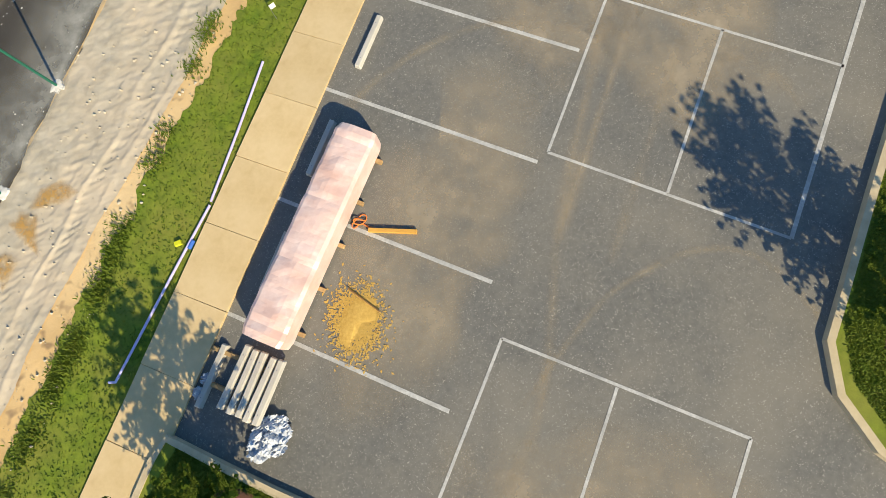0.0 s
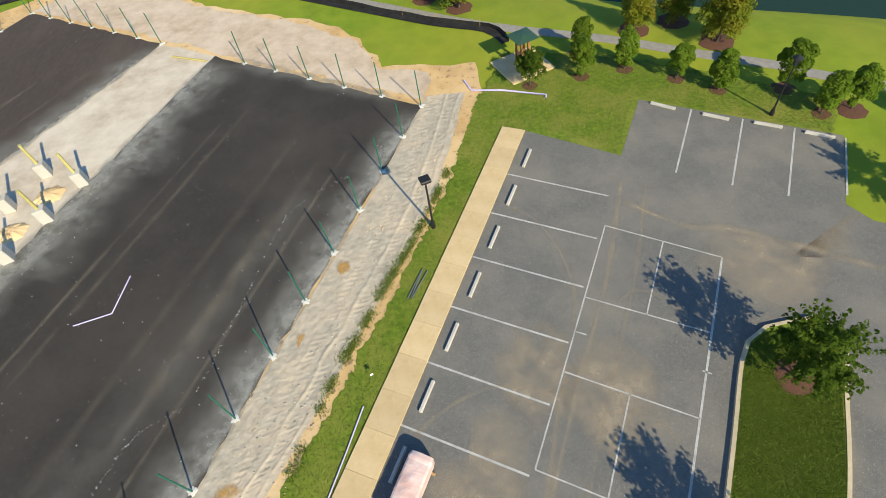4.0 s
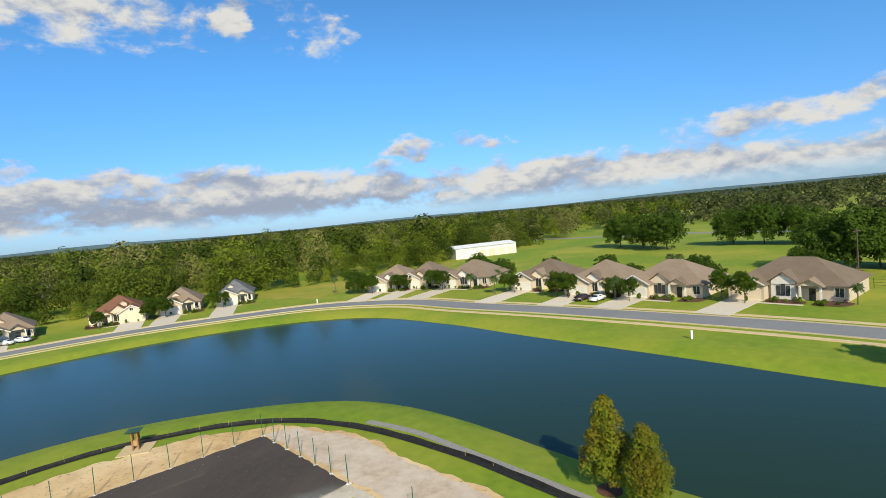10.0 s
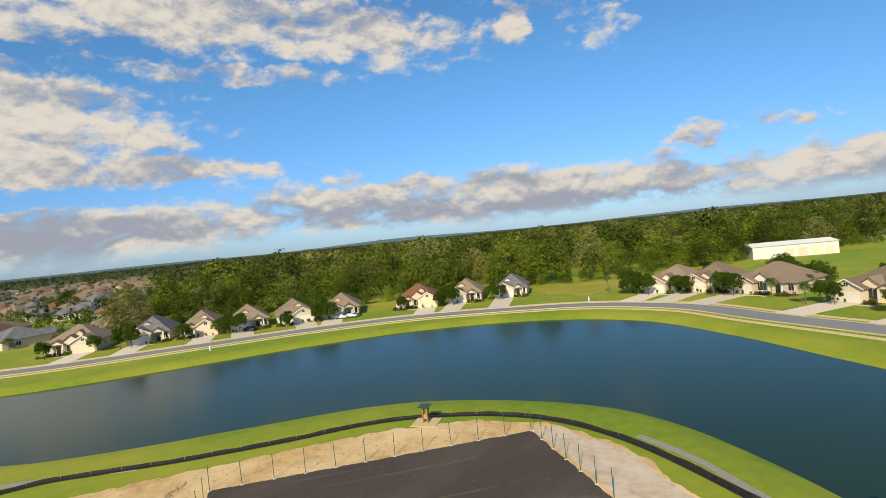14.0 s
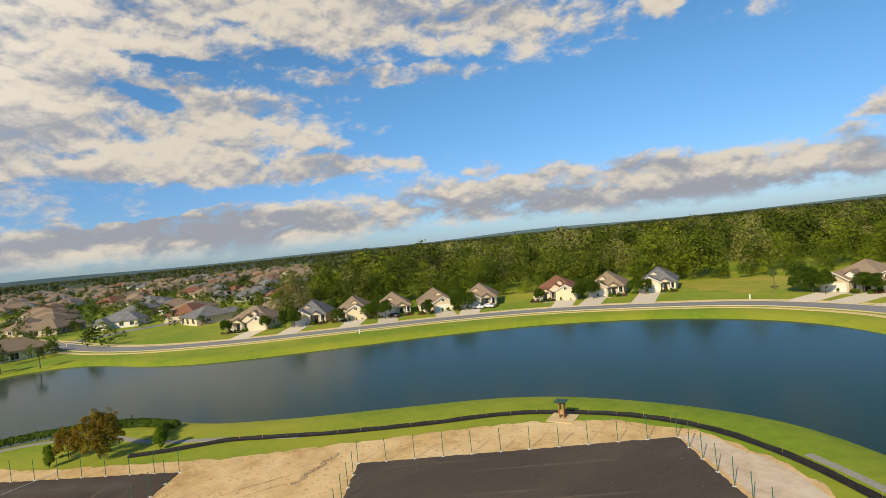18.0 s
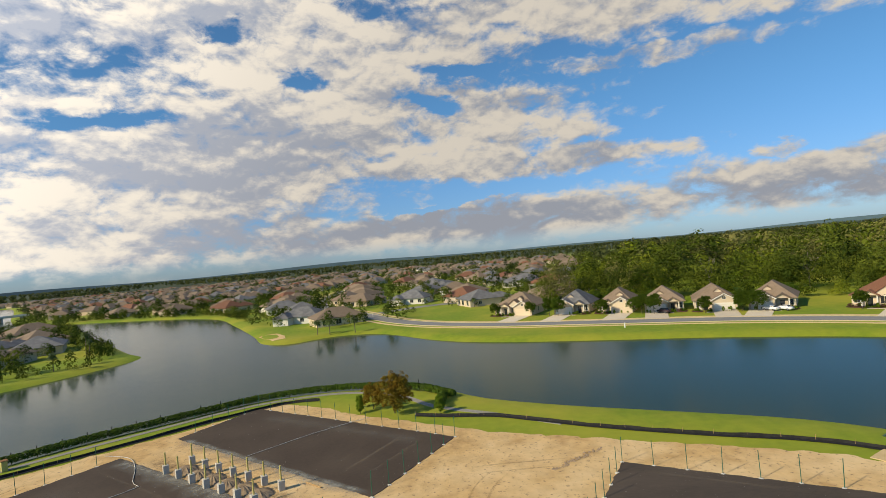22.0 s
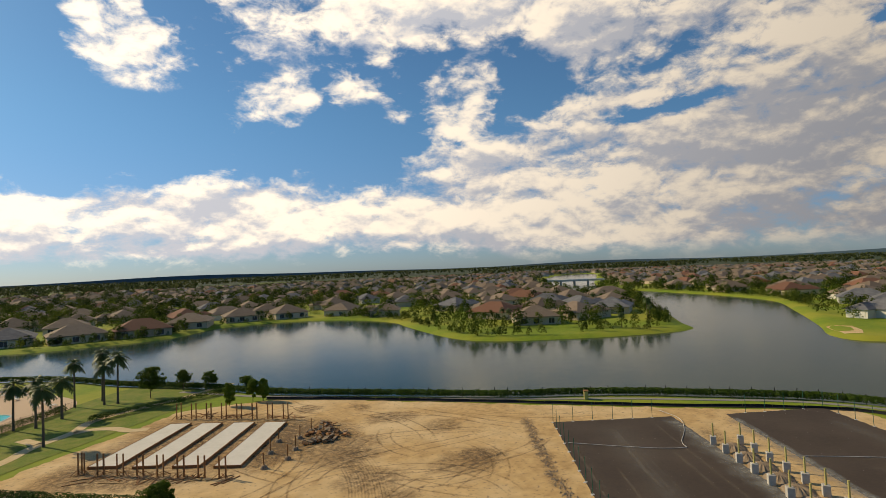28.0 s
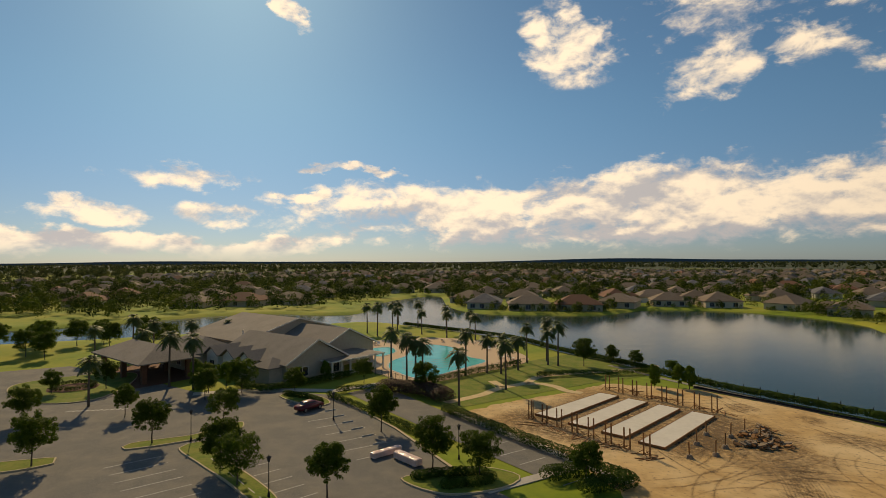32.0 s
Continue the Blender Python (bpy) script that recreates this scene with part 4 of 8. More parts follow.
def wood(name, spots, heights, seed, kinds, quads, size, label, material=None):
    rng = np.random.default_rng(seed)
    sets = crown_set(seed, kinds, quads, size)
    parts, tones = [], rng.random(len(spots))
    for (x, y), h in zip(spots, heights):
        q = sets[rng.integers(kinds)]
        a = rng.random() * 6.28
        w = h * (0.72 + 0.4 * rng.random())
        c, s = math.cos(a) * w, math.sin(a) * w
        v = np.empty_like(q)
        v[:, 0], v[:, 1], v[:, 2] = q[:, 0] * c - q[:, 1] * s + x, q[:, 0] * s + q[:, 1] * c + y, q[:, 2] * h
        parts.append(v)
    me = quads_mesh(name, np.concatenate(parts))
    me.attributes.new("tone", "FLOAT", "POINT").data.foreach_set("value", np.repeat(tones, [len(v) for v in parts]).astype(np.float32))
    ob = link_mesh(name, me, material or WOODLEAF)
    return tagged(ob, label, "trees", kind="stuff")


def scatter(rng, poly, spacing):
    a = np.array(poly)
    lo, hi = a.min(0), a.max(0)
    n = int((hi[0] - lo[0]) * (hi[1] - lo[1]) / spacing ** 2)
    p = lo + (hi - lo) * rng.random((n, 2))
    return p[inside(p, poly)]


rng_w = np.random.default_rng(5)
NORTH_WOOD = [(-190, 34), (-179, 58), (-168, 80), (-158, 100), (-146, 120), (-134, 136), (-122, 150), (-104, 164), (-88, 178), (-76, 214), (-60, 252), (-41, 277), (-17, 350), (60, 520), (60, 800), (-300, 1000), (-800, 700), (-800, 260), (-420, 150), (-260, 60)]
p = scatter(rng_w, NORTH_WOOD, 8.6)
dist = np.hypot(p[:, 0], p[:, 1])
deep = edge_distance(p, NORTH_WOOD)
front = (dist < 340) & (deep < 26)
kinds = ((WOODLEAF, 0.0, 0.52, 1.0), (BRIGHTLEAF, 0.52, 0.74, 0.95), (OLIVELEAF, 0.74, 1.0, 1.12))
tone = np.clip(rng_w.random(len(p)) * 0.75 + 0.125 + 0.5 * np.array([noise.noise((x * 0.02, y * 0.02, 6.0)) for x, y in p]), 0, 0.999)
for leaf, lo, hi, grow in kinds:
    mine = (tone >= lo) & (tone < hi)
    near = p[front & mine]
    wood("woodland", near, (rng_w.uniform(7, 13, len(near)) + 9 * rng_w.random(len(near)) ** 3) * grow, 100, 8, 1500, 0.022, "dense green woodland edge of mixed broadleaf trees", leaf)
    near = p[(dist < 340) & ~front & mine]
    wood("woodland", near, (rng_w.uniform(8, 14, len(near)) + 9 * rng_w.random(len(near)) ** 3) * grow, 150, 8, 420, 0.038, "dense green woodland canopy of mixed broadleaf trees", leaf)
    far = p[(dist >= 330) & mine][::3]
    wood("woodland", far, rng_w.uniform(10, 16, len(far)) * grow, 200, 6, 230, 0.062, "distant green woodland reaching to the horizon", leaf)
# undergrowth along the woodland's edge
edge = densify(NORTH_WOOD[:12], 2.2, False)
q = np.array(ragged(edge, 2.5, 0.3)) + rng_w.normal(size=(len(edge), 2)) * 1.6
wood("undergrowth", q, rng_w.uniform(1.5, 5.5, len(q)), 230, 6, 500, 0.045, "low green scrub along the woodland edge", BRIGHTLEAF)
# pale bare trees standing out of the canopy
rb = random.Random(9)
for x, y in [(-172, 118), (-152, 150), (-184, 92), (-128, 176), (-142, 166)]:
    t = thing("bare_tree", x, y, 0, rb.uniform(0, 360), "pale dead tree with bare grey branches in the woodland", "tree", "bare woodland trees")
    bm = bmesh.new()
    h = rb.uniform(9.5, 12)
    tube(bm, (0, 0, 0), (0.3, 0.2, h * 0.6), 0.3, 0.2, 7)
    for k in range(11):
        a, z = k * 2.4, h * (0.4 + 0.035 * k)
        tip = Vector((math.cos(a) * rb.uniform(1.5, 3.2), math.sin(a) * rb.uniform(1.5, 3.2), z + rb.uniform(2, 4)))
        tube(bm, (0.2, 0.1, z), tip, 0.09, 0.04, 5)
        for j in range(3):
            b0 = Vector((0.2, 0.1, z)).lerp(tip, 0.5 + 0.2 * j)
            tube(bm, b0, b0 + Vector((rb.uniform(-1, 1), rb.uniform(-1, 1), rb.uniform(0.5, 1.6))), 0.06, 0.03, 4)
    part("trunk", bm, DEADWOOD, t)


# ---- houses ----
def hip_roof(bm, x0, y0, x1, y1, z0, rise, over=0.5):
    """A hipped roof over a rectangle, with a soffit."""
    x0, y0, x1, y1 = x0 - over, y0 - over, x1 + over, y1 + over
    w, d = x1 - x0, y1 - y0
    k = min(w, d) / 2 * 0.96
    if w >= d:
        r = [(x0 + k, (y0 + y1) / 2), (x1 - k, (y0 + y1) / 2)]
    else:
        r = [((x0 + x1) / 2, y0 + k), ((x0 + x1) / 2, y1 - k)]
    b = [bm.verts.new((*p, z0)) for p in ((x0, y0), (x1, y0), (x1, y1), (x0, y1))]
    e = [bm.verts.new((*p, z0 - 0.18)) for p in ((x0, y0), (x1, y0), (x1, y1), (x0, y1))]
    t = [bm.verts.new((*p, z0 + rise)) for p in r]
    if w >= d:
        fs = [(b[0], b[1], t[1], t[0]), (b[1], b[2], t[1]), (b[2], b[3], t[0], t[1]), (b[3], b[0], t[0])]
    else:
        fs = [(b[0], b[1], t[0]), (b[1], b[2], t[1], t[0]), (b[2], b[3], t[1]), (b[3], b[0], t[0], t[1])]
    fs += [(b[i], e[i], e[(i + 1) % 4], b[(i + 1) % 4]) for i in range(4)] + [tuple(e[::-1])]
    for f in fs:
        bm.faces.new(f)


def gable_roof(bm, x0, y0, x1, y1, z0, rise, over=0.4):
    """A gabled roof with its ridge along y; the gable faces -y."""
    x0, x1, y0, y1 = x0 - over, x1 + over, y0 - over, y1
    xm = (x0 + x1) / 2
    t = 0.16
    v = [bm.verts.new(p) for p in ((x0, y0, z0), (xm, y0, z0 + rise), (x1, y0, z0), (x0, y1, z0), (xm, y1, z0 + rise), (x1, y1, z0),
                                    (x0, y0, z0 - t), (xm, y0, z0 + rise - t), (x1, y0, z0 - t), (x0, y1, z0 - t), (xm, y1, z0 + rise - t), (x1, y1, z0 - t))]
    for f in ((0, 1, 4, 3), (1, 2, 5, 4), (6, 9, 10, 7), (7, 10, 11, 8), (0, 6, 7, 1), (1, 7, 8, 2), (0, 3, 9, 6), (2, 8, 11, 5), (3, 4, 10, 9), (4, 5, 11, 10)):
        bm.faces.new([v[i] for i in f])


def gable_wall(bm, x0, x1, y, z0, rise, thick=0.2):
    xm = (x0 + x1) / 2
    v = [bm.verts.new(p) for p in ((x0, y, z0), (x1, y, z0), (xm, y, z0 + rise), (x0, y + thick, z0), (x1, y + thick, z0), (xm, y + thick, z0 + rise))]
    for f in ((0, 1, 2), (3, 5, 4), (0, 3, 4, 1), (1, 4, 5, 2), (2, 5, 3, 0)):
        bm.faces.new([v[i] for i in f])


def window(parent, x, y, z0, w, h, face=-1, axis="y"):
    """A window with a frame and a sill; it stands proud of a wall that faces along an axis."""
    win = thing("window", 0, 0)
    win.parent = parent
    bm = bmesh.new()
    f = 0.09

    def b(u0, v0, u1, v1, d):
        if axis == "y":
            box(bm, x + u0, min(y, y + face * d), v0, x + u1, max(y, y + face * d), v1)
        else:
            box(bm, min(x, x + face * d), y + u0, v0, max(x, x + face * d), y + u1, v1)
    b(-w / 2 - f, z0 - f, w / 2 + f, z0, 0.09)
    b(-w / 2 - f, z0 + h, w / 2 + f, z0 + h + f, 0.07)
    b(-w / 2 - f, z0, -w / 2, z0 + h, 0.07)
    b(w / 2, z0, w / 2 + f, z0 + h, 0.07)
    b(-0.025, z0, 0.025, z0 + h, 0.05)
    part("frame", bm, TRIMWHITE, win)
    bm = bmesh.new()
    b(-w / 2, z0, w / 2, z0 + h, 0.02)
    part("pane", bm, GLASS, win)
    return win


def house(x, y, rz, w, d, wall, roof, label, seed=0, wing=1, dormer=True, rise=4.0, drive=11.0, group="houses along the lake street"):
    """A one-storey house. Its front (garage side) faces local -y, with the garage front's middle at the origin."""
    rnd = random.Random(seed)
    h = thing("house", x, y, 0, rz, label, "house", group)
    gw, gd = 6.0, 5.5
    gx = wing * (w / 2 - gw / 2)
    eave = 2.75
    bm = bmesh.new()
    box(bm, -w / 2, 2.2, -0.1, w / 2, 2.2 + d, eave)
    box(bm, gx - gw / 2, 0, -0.1, gx + gw / 2, 2.25, eave)
    gable_wall(bm, gx - gw / 2, gx + gw / 2, 0, eave, 1.55)
    part("wall", bm, wall, h)
    bm = bmesh.new()
    hip_roof(bm, -w / 2, 2.2, w / 2, 2.2 + d, eave, rise)
    gable_roof(bm, gx - gw / 2, 0, gx + gw / 2, 2.2 + d * 0.4, eave, 1.9)
    part("roof", bm, roof, h)
    bm = bmesh.new()
    for s in (-1, 1):
        a = Vector((gx + s * (gw / 2 + 0.4), -0.43, eave - 0.1))
        b = Vector((gx, -0.43, eave + 1.8))
        dv = (b - a).normalized()
        m = Matrix.Translation((a + b) / 2) @ dv.to_track_quat("X", "Z").to_matrix().to_4x4()
        box(bm, -(b - a).length / 2, -0.03, -0.12, (b - a).length / 2, 0.03, 0.12, m)
    part("fascia", bm, TRIMWHITE, h)
    bm = bmesh.new()
    for k in range(4):
        box(bm, gx - 2.45, -0.06, 0.02 + k * 0.54, gx + 2.45, 0.0, 0.53 + k * 0.54)
    part("garage_door", bm, TRIMWHITE if rnd.random() < 0.7 else CREAM, h)
    window(h, gx, 0, eave + 0.35, 0.8, 0.7)
    ox = -wing * w * 0.22
    # porch with columns and a small gable
    bm = bmesh.new()
    gable_roof(bm, ox - 1.7, 0.9, ox + 1.7, 4.4, eave - 0.05, 1.25)
    part("porch_roof", bm, roof, h)
    bm = bmesh.new()
    gable_wall(bm, ox - 1.7, ox + 1.7, 0.95, eave - 0.05, 1.15)
    part("porch_gable", bm, wall, h)
    for s in (-1, 1):
        bm = bmesh.new()
        box(bm, ox + s * 1.5 - 0.15, 0.98, 0, ox + s * 1.5 + 0.15, 1.25, eave - 0.05)
        part("column", bm, TRIMWHITE, h)
    bm = bmesh.new()
    box(bm, ox - 0.5, 2.14, 0.02, ox + 0.5, 2.2, 2.1)
    part("door", bm, GLASS, h)
    window(h, -wing * (w / 2 - 1.1), 2.2, 0.8, 1.2, 1.5)
    for s in (-1, 1):
        for yy in (0.3, 0.65):
            window(h, s * w / 2, 2.2 + d * yy, 0.9, 1.3, 1.2, s, "x")
    if w > 10.9:
        bay = thing("gable_bay", 0, 0)
        bay.parent = h
        bx = wing * w * 0.02
        bm = bmesh.new()
        box(bm, bx - 1.9, 1.7, 0, bx + 1.9, 2.3, eave + 0.5)
        gable_wall(bm, bx - 1.9, bx + 1.9, 1.7, eave + 0.5, 1.5)
        part("wall", bm, TRIMWHITE if seed % 2 else wall, bay)
        bm = bmesh.new()
        gable_roof(bm, bx - 1.9, 1.7, bx + 1.9, 6.5, eave + 0.5, 1.75)
        part("roof", bm, roof, bay)
        bm = bmesh.new()
        for k in (-1, 0, 1):
            box(bm, bx + k * 0.75 - 0.33, 1.64, 0.7, bx + k * 0.75 + 0.33, 1.7, 2.3 + (0.5 if k == 0 else 0.2))
        part("pane", bm, GLASS, bay)
    if dormer:
        dm = thing("dormer", 0, 0)
        dm.parent = h
        dxm = wing * w * 0.10
        bm = bmesh.new()
        box(bm, dxm - 0.9, 4.2, eave + 0.8, dxm + 0.9, 6.0, eave + 2.1)
        gable_wall(bm, dxm - 0.9, dxm + 0.9, 4.2, eave + 2.1, 0.7)
        part("wall", bm, wall, dm)
        bm = bmesh.new()
        gable_roof(bm, dxm - 0.9, 4.2, dxm + 0.9, 7.2, eave + 2.1, 0.85, 0.25)
        part("roof", bm, roof, dm)
    bm = bmesh.new()
    box(bm, gx - 2.9, -drive, 0.03, gx + 2.9, 0, 0.085)
    part("driveway", bm, DRIVE, h)
    # mulch bed with low shrubs before the porch, and a walk from the drive to the door
    side = -wing * w / 2
    bed = [(gx - wing * (gw / 2 + 0.3), -0.4), (gx - wing * (gw / 2 + 1.4), -2.0), (ox + wing * 0.8, -1.6), (ox + wing * 0.8, 0.8), (gx - wing * (gw / 2 + 0.2), 1.9)]
    far_bed = [(ox - wing * 0.9, 0.7), (ox - wing * 1.2, -1.9), (side - wing * 0.4, -1.2), (side - wing * 0.8, 1.9), (ox - wing * 1.8, 2.1)]
    for pts in (bed, far_bed):
        ring = spline(pts, 0.5, True)
        link_mesh("planting_bed", pymesh("planting_bed", [(*q, 0.07) for q in ring] + [(sum(q[0] for q in ring) / len(ring), sum(q[1] for q in ring) / len(ring), 0.14)],
                                         [(k, (k + 1) % len(ring), len(ring)) for k in range(len(ring))]), MULCH, h)
        rg_b = np.random.default_rng(seed * 7 + (pts is bed))
        a_ = np.array(pts)
        lobes = [(*(a_.mean(0) + (a_[rg_b.integers(5)] - a_.mean(0)) * rg_b.uniform(0.2, 0.85)), 0.3, q, q, q * 0.9) for q in rg_b.uniform(0.3, 0.62, 9)]
        for lobe_ in lobes:
            link_mesh("shrub", quads_mesh("shrub", leaf_cloud([lobe_], 70, 0.12, rg_b)), (PATHLEAF, OAKLEAF, REDSHRUB)[rg_b.integers(3)], h)
    bm = bmesh.new()
    box(bm, min(ox, gx - wing * 2.9), -2.9, 0.03, max(ox, gx - wing * 2.9), -2.1, 0.08)
    part("front_walk", bm, DRIVE, h)
    return h


ROW = [(-170, 21.1, 13, "brown", 1), (-161.4, 37.9, 9.8, "grey", 0), (-155.4, 49.2, 9.8, "brown", 1), (-148.3, 60.9, 9.8, "brown", 0), (-142, 72, 9.8, "brown", 1), (-136.5, 83.5, 10, "brown", 0),
       (-124.5, 102.4, 12.5, "red", 1), (-115.8, 114.2, 10, "brown", 0), (-107.2, 126, 9.5, "grey", 0),
       (-64, 138, 11, "brown", 0), (-55.5, 141, 10, "brown", 0), (-42, 138, 13, "brown", 0), (-20.5, 128, 12, "brown", 0), (-7, 118, 11.5, "brown", 0), (6, 111.5, 14, "brown", 0), (25.5, 104.5, 16, "brown", 0)]
for i, (x, y, w, tone, wing) in enumerate(ROW):
    a = np.array(LAKE_ROAD)
    k = int(np.argmin(np.hypot(a[:, 0] - x, a[:, 1] - y)))
    face = math.degrees(math.atan2(a[k][1] - y, a[k][0] - x)) + 90
    house(x, y, face, w * (1.04 if i < 9 else 1.1), 13.0, (CREAM, STUCCO)[i % 2], {"brown": SHINGLE, "red": REDSHINGLE, "grey": GREYSHINGLE}[tone],
          {"brown": "cream stucco house with a brown shingle hipped roof", "red": "cream stucco house with a red tiled hipped roof", "grey": "white house with a grey shingle roof and dormer"}[tone],
          i, 1 if wing else -1, i < 9, drive=float(np.hypot(a[k][0] - x, a[k][1] - y)) - 3.9)


# ---- parking lot: markings, kerbs, islands, sidewalk ----
UX, UY = 0.905, -0.425           # across the stalls
VX, VY = 0.404, 0.915            # along the sidewalk


def stripe(a, b, w=0.085, z=0.056):
    a, b = np.array(a, float), np.array(b, float)
    d = (b - a) / np.linalg.norm(b - a)
    n = np.array([-d[1], d[0]]) * w / 2
    me = pymesh("marking", [(*(a + n), z), (*(a - n), z), (*(b - n), z), (*(b + n), z)], [(0, 1, 2, 3)])
    link_mesh("marking", me, PAINT, lot)


KS = [(-5.7, 1.26), (-4.71, 3.74), (-3.6, 6.23), (-2.5, 8.72), (-1.35, 11.22), (-0.24, 13.80), (0.87, 16.36), (1.97, 18.89)]
for k in KS:
    stripe(k, (k[0] + 4.67, k[1] - 2.19))
for a, b in [((6.08, 14.88), (1.3, 4.24)), ((6.08, 14.88), (10.6, 12.5)), ((10.6, 12.5), (5.8, 2.07)), ((1.3, 4.24), (5.8, 2.07)), ((4.4, 11.1), (8.95, 8.95)), ((2.95, 7.8), (7.43, 5.6)),
             ((8.4, 13.66), (6.7, 10.0)), ((5.2, 6.7), (3.6, 3.15)), ((3.7, 9.5), (4.1, 9.32)), ((8.1, 7.4), (8.4, 7.25)), ((0.08, 0.42), (4.48, -1.6)), ((0.08, 0.42), (-2.6, -5.3)), ((4.48, -1.6), (1.9, -7.2)),
             ((-1.5, -2.9), (2.95, -4.95)), ((2.2, -0.6), (0.75, -3.9)), ((12.4, 22.4), (10.2, 17.8)), ((14.7, 21.2), (12.5, 16.6)), ((16.9, 20.1), (14.7, 15.6)), ((18.9, 19.0), (17.2, 15.3))]:
    stripe(a, b, 0.06 if abs(a[0]) < 9 else 0.085)


def wheel_stop(x, y, rz, length=1.36, group="wheel stops"):
    t = thing("wheel_stop", x, y, 0.05, rz, "pale cast concrete wheel stop lying on the asphalt", "wheel stop", group)
    bm = bmesh.new()
    box(bm, -0.085, -length / 2, 0, 0.085, length / 2, 0.13)
    for v in bm.verts:
        if v.co.z > 0.1:
            v.co.x *= 0.7
            v.co.y *= 0.985
    bmesh.ops.bevel(bm, geom=bm.edges[:], offset=0.012, segments=1, affect="EDGES")
    part("block", bm, CONCRETE, t)
    for s in (-1, 1):
        bm = bmesh.new()
        tube(bm, (0, s * length * 0.34, 0.12), (0, s * length * 0.34, 0.136), 0.012, seg=6)
        part("pin", bm, GREYMETAL, t)
    return t


ws = wheel_stop(0, 0, 0)
WSA = math.degrees(math.atan2(VY, VX)) - 90
for i in range(8):
    copy_thing(ws, pose(KS[i][0] + 0.55 + UX * 0.62, KS[i][1] + 1.258 + UY * 0.62, 0.05, 0, 0, WSA))
for a, b in [((10.4, 23.3), (11.6, 22.5)), ((12.8, 21.9), (14.0, 21.2)), ((15.1, 20.8), (16.3, 20.2)), ((17.2, 19.7), (18.4, 19.05))]:
    copy_thing(ws, pose((a[0] + b[0]) / 2, (a[1] + b[1]) / 2, 0.05, 0, 0, math.degrees(math.atan2(b[1] - a[1], b[0] - a[0])) - 90))
# the stack of spare stops on two sleepers
A0, A1 = (-5.62, 0.62), (-6.12, -0.72)
copy_thing(ws, pose((A0[0] + A1[0]) / 2, (A0[1] + A1[1]) / 2, 0.05, 0, 0, WSA))
sl = thing("sleeper", -5.2, 0.22, 0.05, WSA, "weathered timber sleeper under stacked concrete stops", "timber")
bm = bmesh.new()
box(bm, -0.75, -0.045, 0, 0.75, 0.045, 0.09, bevel=0.006)
part("beam", bm, TIMBER, sl)
copy_thing(sl, pose(-5.42, -0.42, 0.05, 0, 0, WSA))
for j in range(5):
    c = copy_thing(ws, pose(-5.52 + 0.20 * j * UX + 0.18, -0.09 + 0.20 * j * UY - 0.02 * (j % 2), 0.14, 0, 0, WSA + (j % 3 - 1) * 1.2))
    tagged(c, "spare concrete wheel stop stacked on timber sleepers")
bpy.data.objects.remove(ws.children[0]), [bpy.data.objects.remove(o) for o in list(ws.children)], bpy.data.objects.remove(ws)

# sidewalk of separate slabs
walk_w = thing("pavement", 0, 0, label="tan stained concrete sidewalk of separate slabs", category="pavement", kind="structure")
slab_me = None
SW_A = math.degrees(math.atan2(0.92, 0.392)) - 90
for i in range(24):
    cx, cy = 3.28 - 0.392 * 1.62 * (i + 0.5) - 0.92 * 0.66, 22.1 - 0.92 * 1.62 * (i + 0.5) + 0.392 * 0.66
    if slab_me is None:
        bm = bmesh.new()
        box(bm, -0.655, -0.806, 0, 0.655, 0.806, 0.12, bevel=0.006)
        s = part("slab", bm, WALKWAY, walk_w)
        slab_me = s.data
        first = s
    else:
        s = new("slab", slab_me)
        s.parent = walk_w
    s.matrix_basis = pose(cx, cy, -0.01 + 0.004 * (i % 3), 0, 0, SW_A + 0.25 * math.sin(i * 2.1))


def island(pts, label, close=0.6, grass=True):
    """A raised bed inside a concrete kerb."""
    t = thing("traffic_island", 0, 0, label=label, category="island", kind="structure")
    line = spline(pts, close, True)
    area = sum(line[i][0] * line[(i + 1) % len(line)][1] - line[(i + 1) % len(line)][0] * line[i][1] for i in range(len(line)))
    if area < 0:
        line = line[::-1]
    n = len(line)
    a = np.array(line)
    d = np.roll(a, -1, 0) - np.roll(a, 1, 0)
    nr = np.stack([-d[:, 1], d[:, 0]], 1) / np.linalg.norm(d, axis=1)[:, None]
    inn = a + nr * 0.16
    verts, faces = [], []
    for p, q in zip(a, inn):
        verts += [(*p, 0.02), (*(p + (q - p) * 0.12), 0.19), (*q, 0.20), (*q, 0.05)]
    for i in range(n):
        k, m = 4 * i, 4 * ((i + 1) % n)
        faces += [(k + j, m + j, m + j + 1, k + j + 1) for j in range(3)]
    link_mesh("kerb", pymesh("kerb", verts, faces), KERB, t)
    sheet("turf", [tuple(p) for p in inn], 0.175, LAWN, parent=t)
    return t


ISLAND_E = [(12.9, 9.3), (12.0, 9.2), (11.0, 9.05), (10.1, 8.5), (9.5, 7.6), (8.3, 5), (7.3, 2.9), (6.4, 0.95), (6.0, 0.1), (6.0, -0.9), (6.5, -1.9), (7.5, -2.6), (8.4, -2.5), (9.0, -1.9), (10.2, 0.6), (11.7, 3.6), (12.8, 6.1), (13.7, 8.2)]
ISLAND_W = [(-6.75, -1.15), (-5.8, -1.6), (-4.5, -2.2), (-3.4, -2.7), (-2.75, -3.3), (-2.7, -4.2), (-3.3, -4.9), (-5.0, -4.5), (-7.7, -3.4), (-7.4, -2.3)]
island(ISLAND_E, "raised green lawn island inside a concrete kerb")
island(ISLAND_W, "raised grass end island beside the sidewalk")
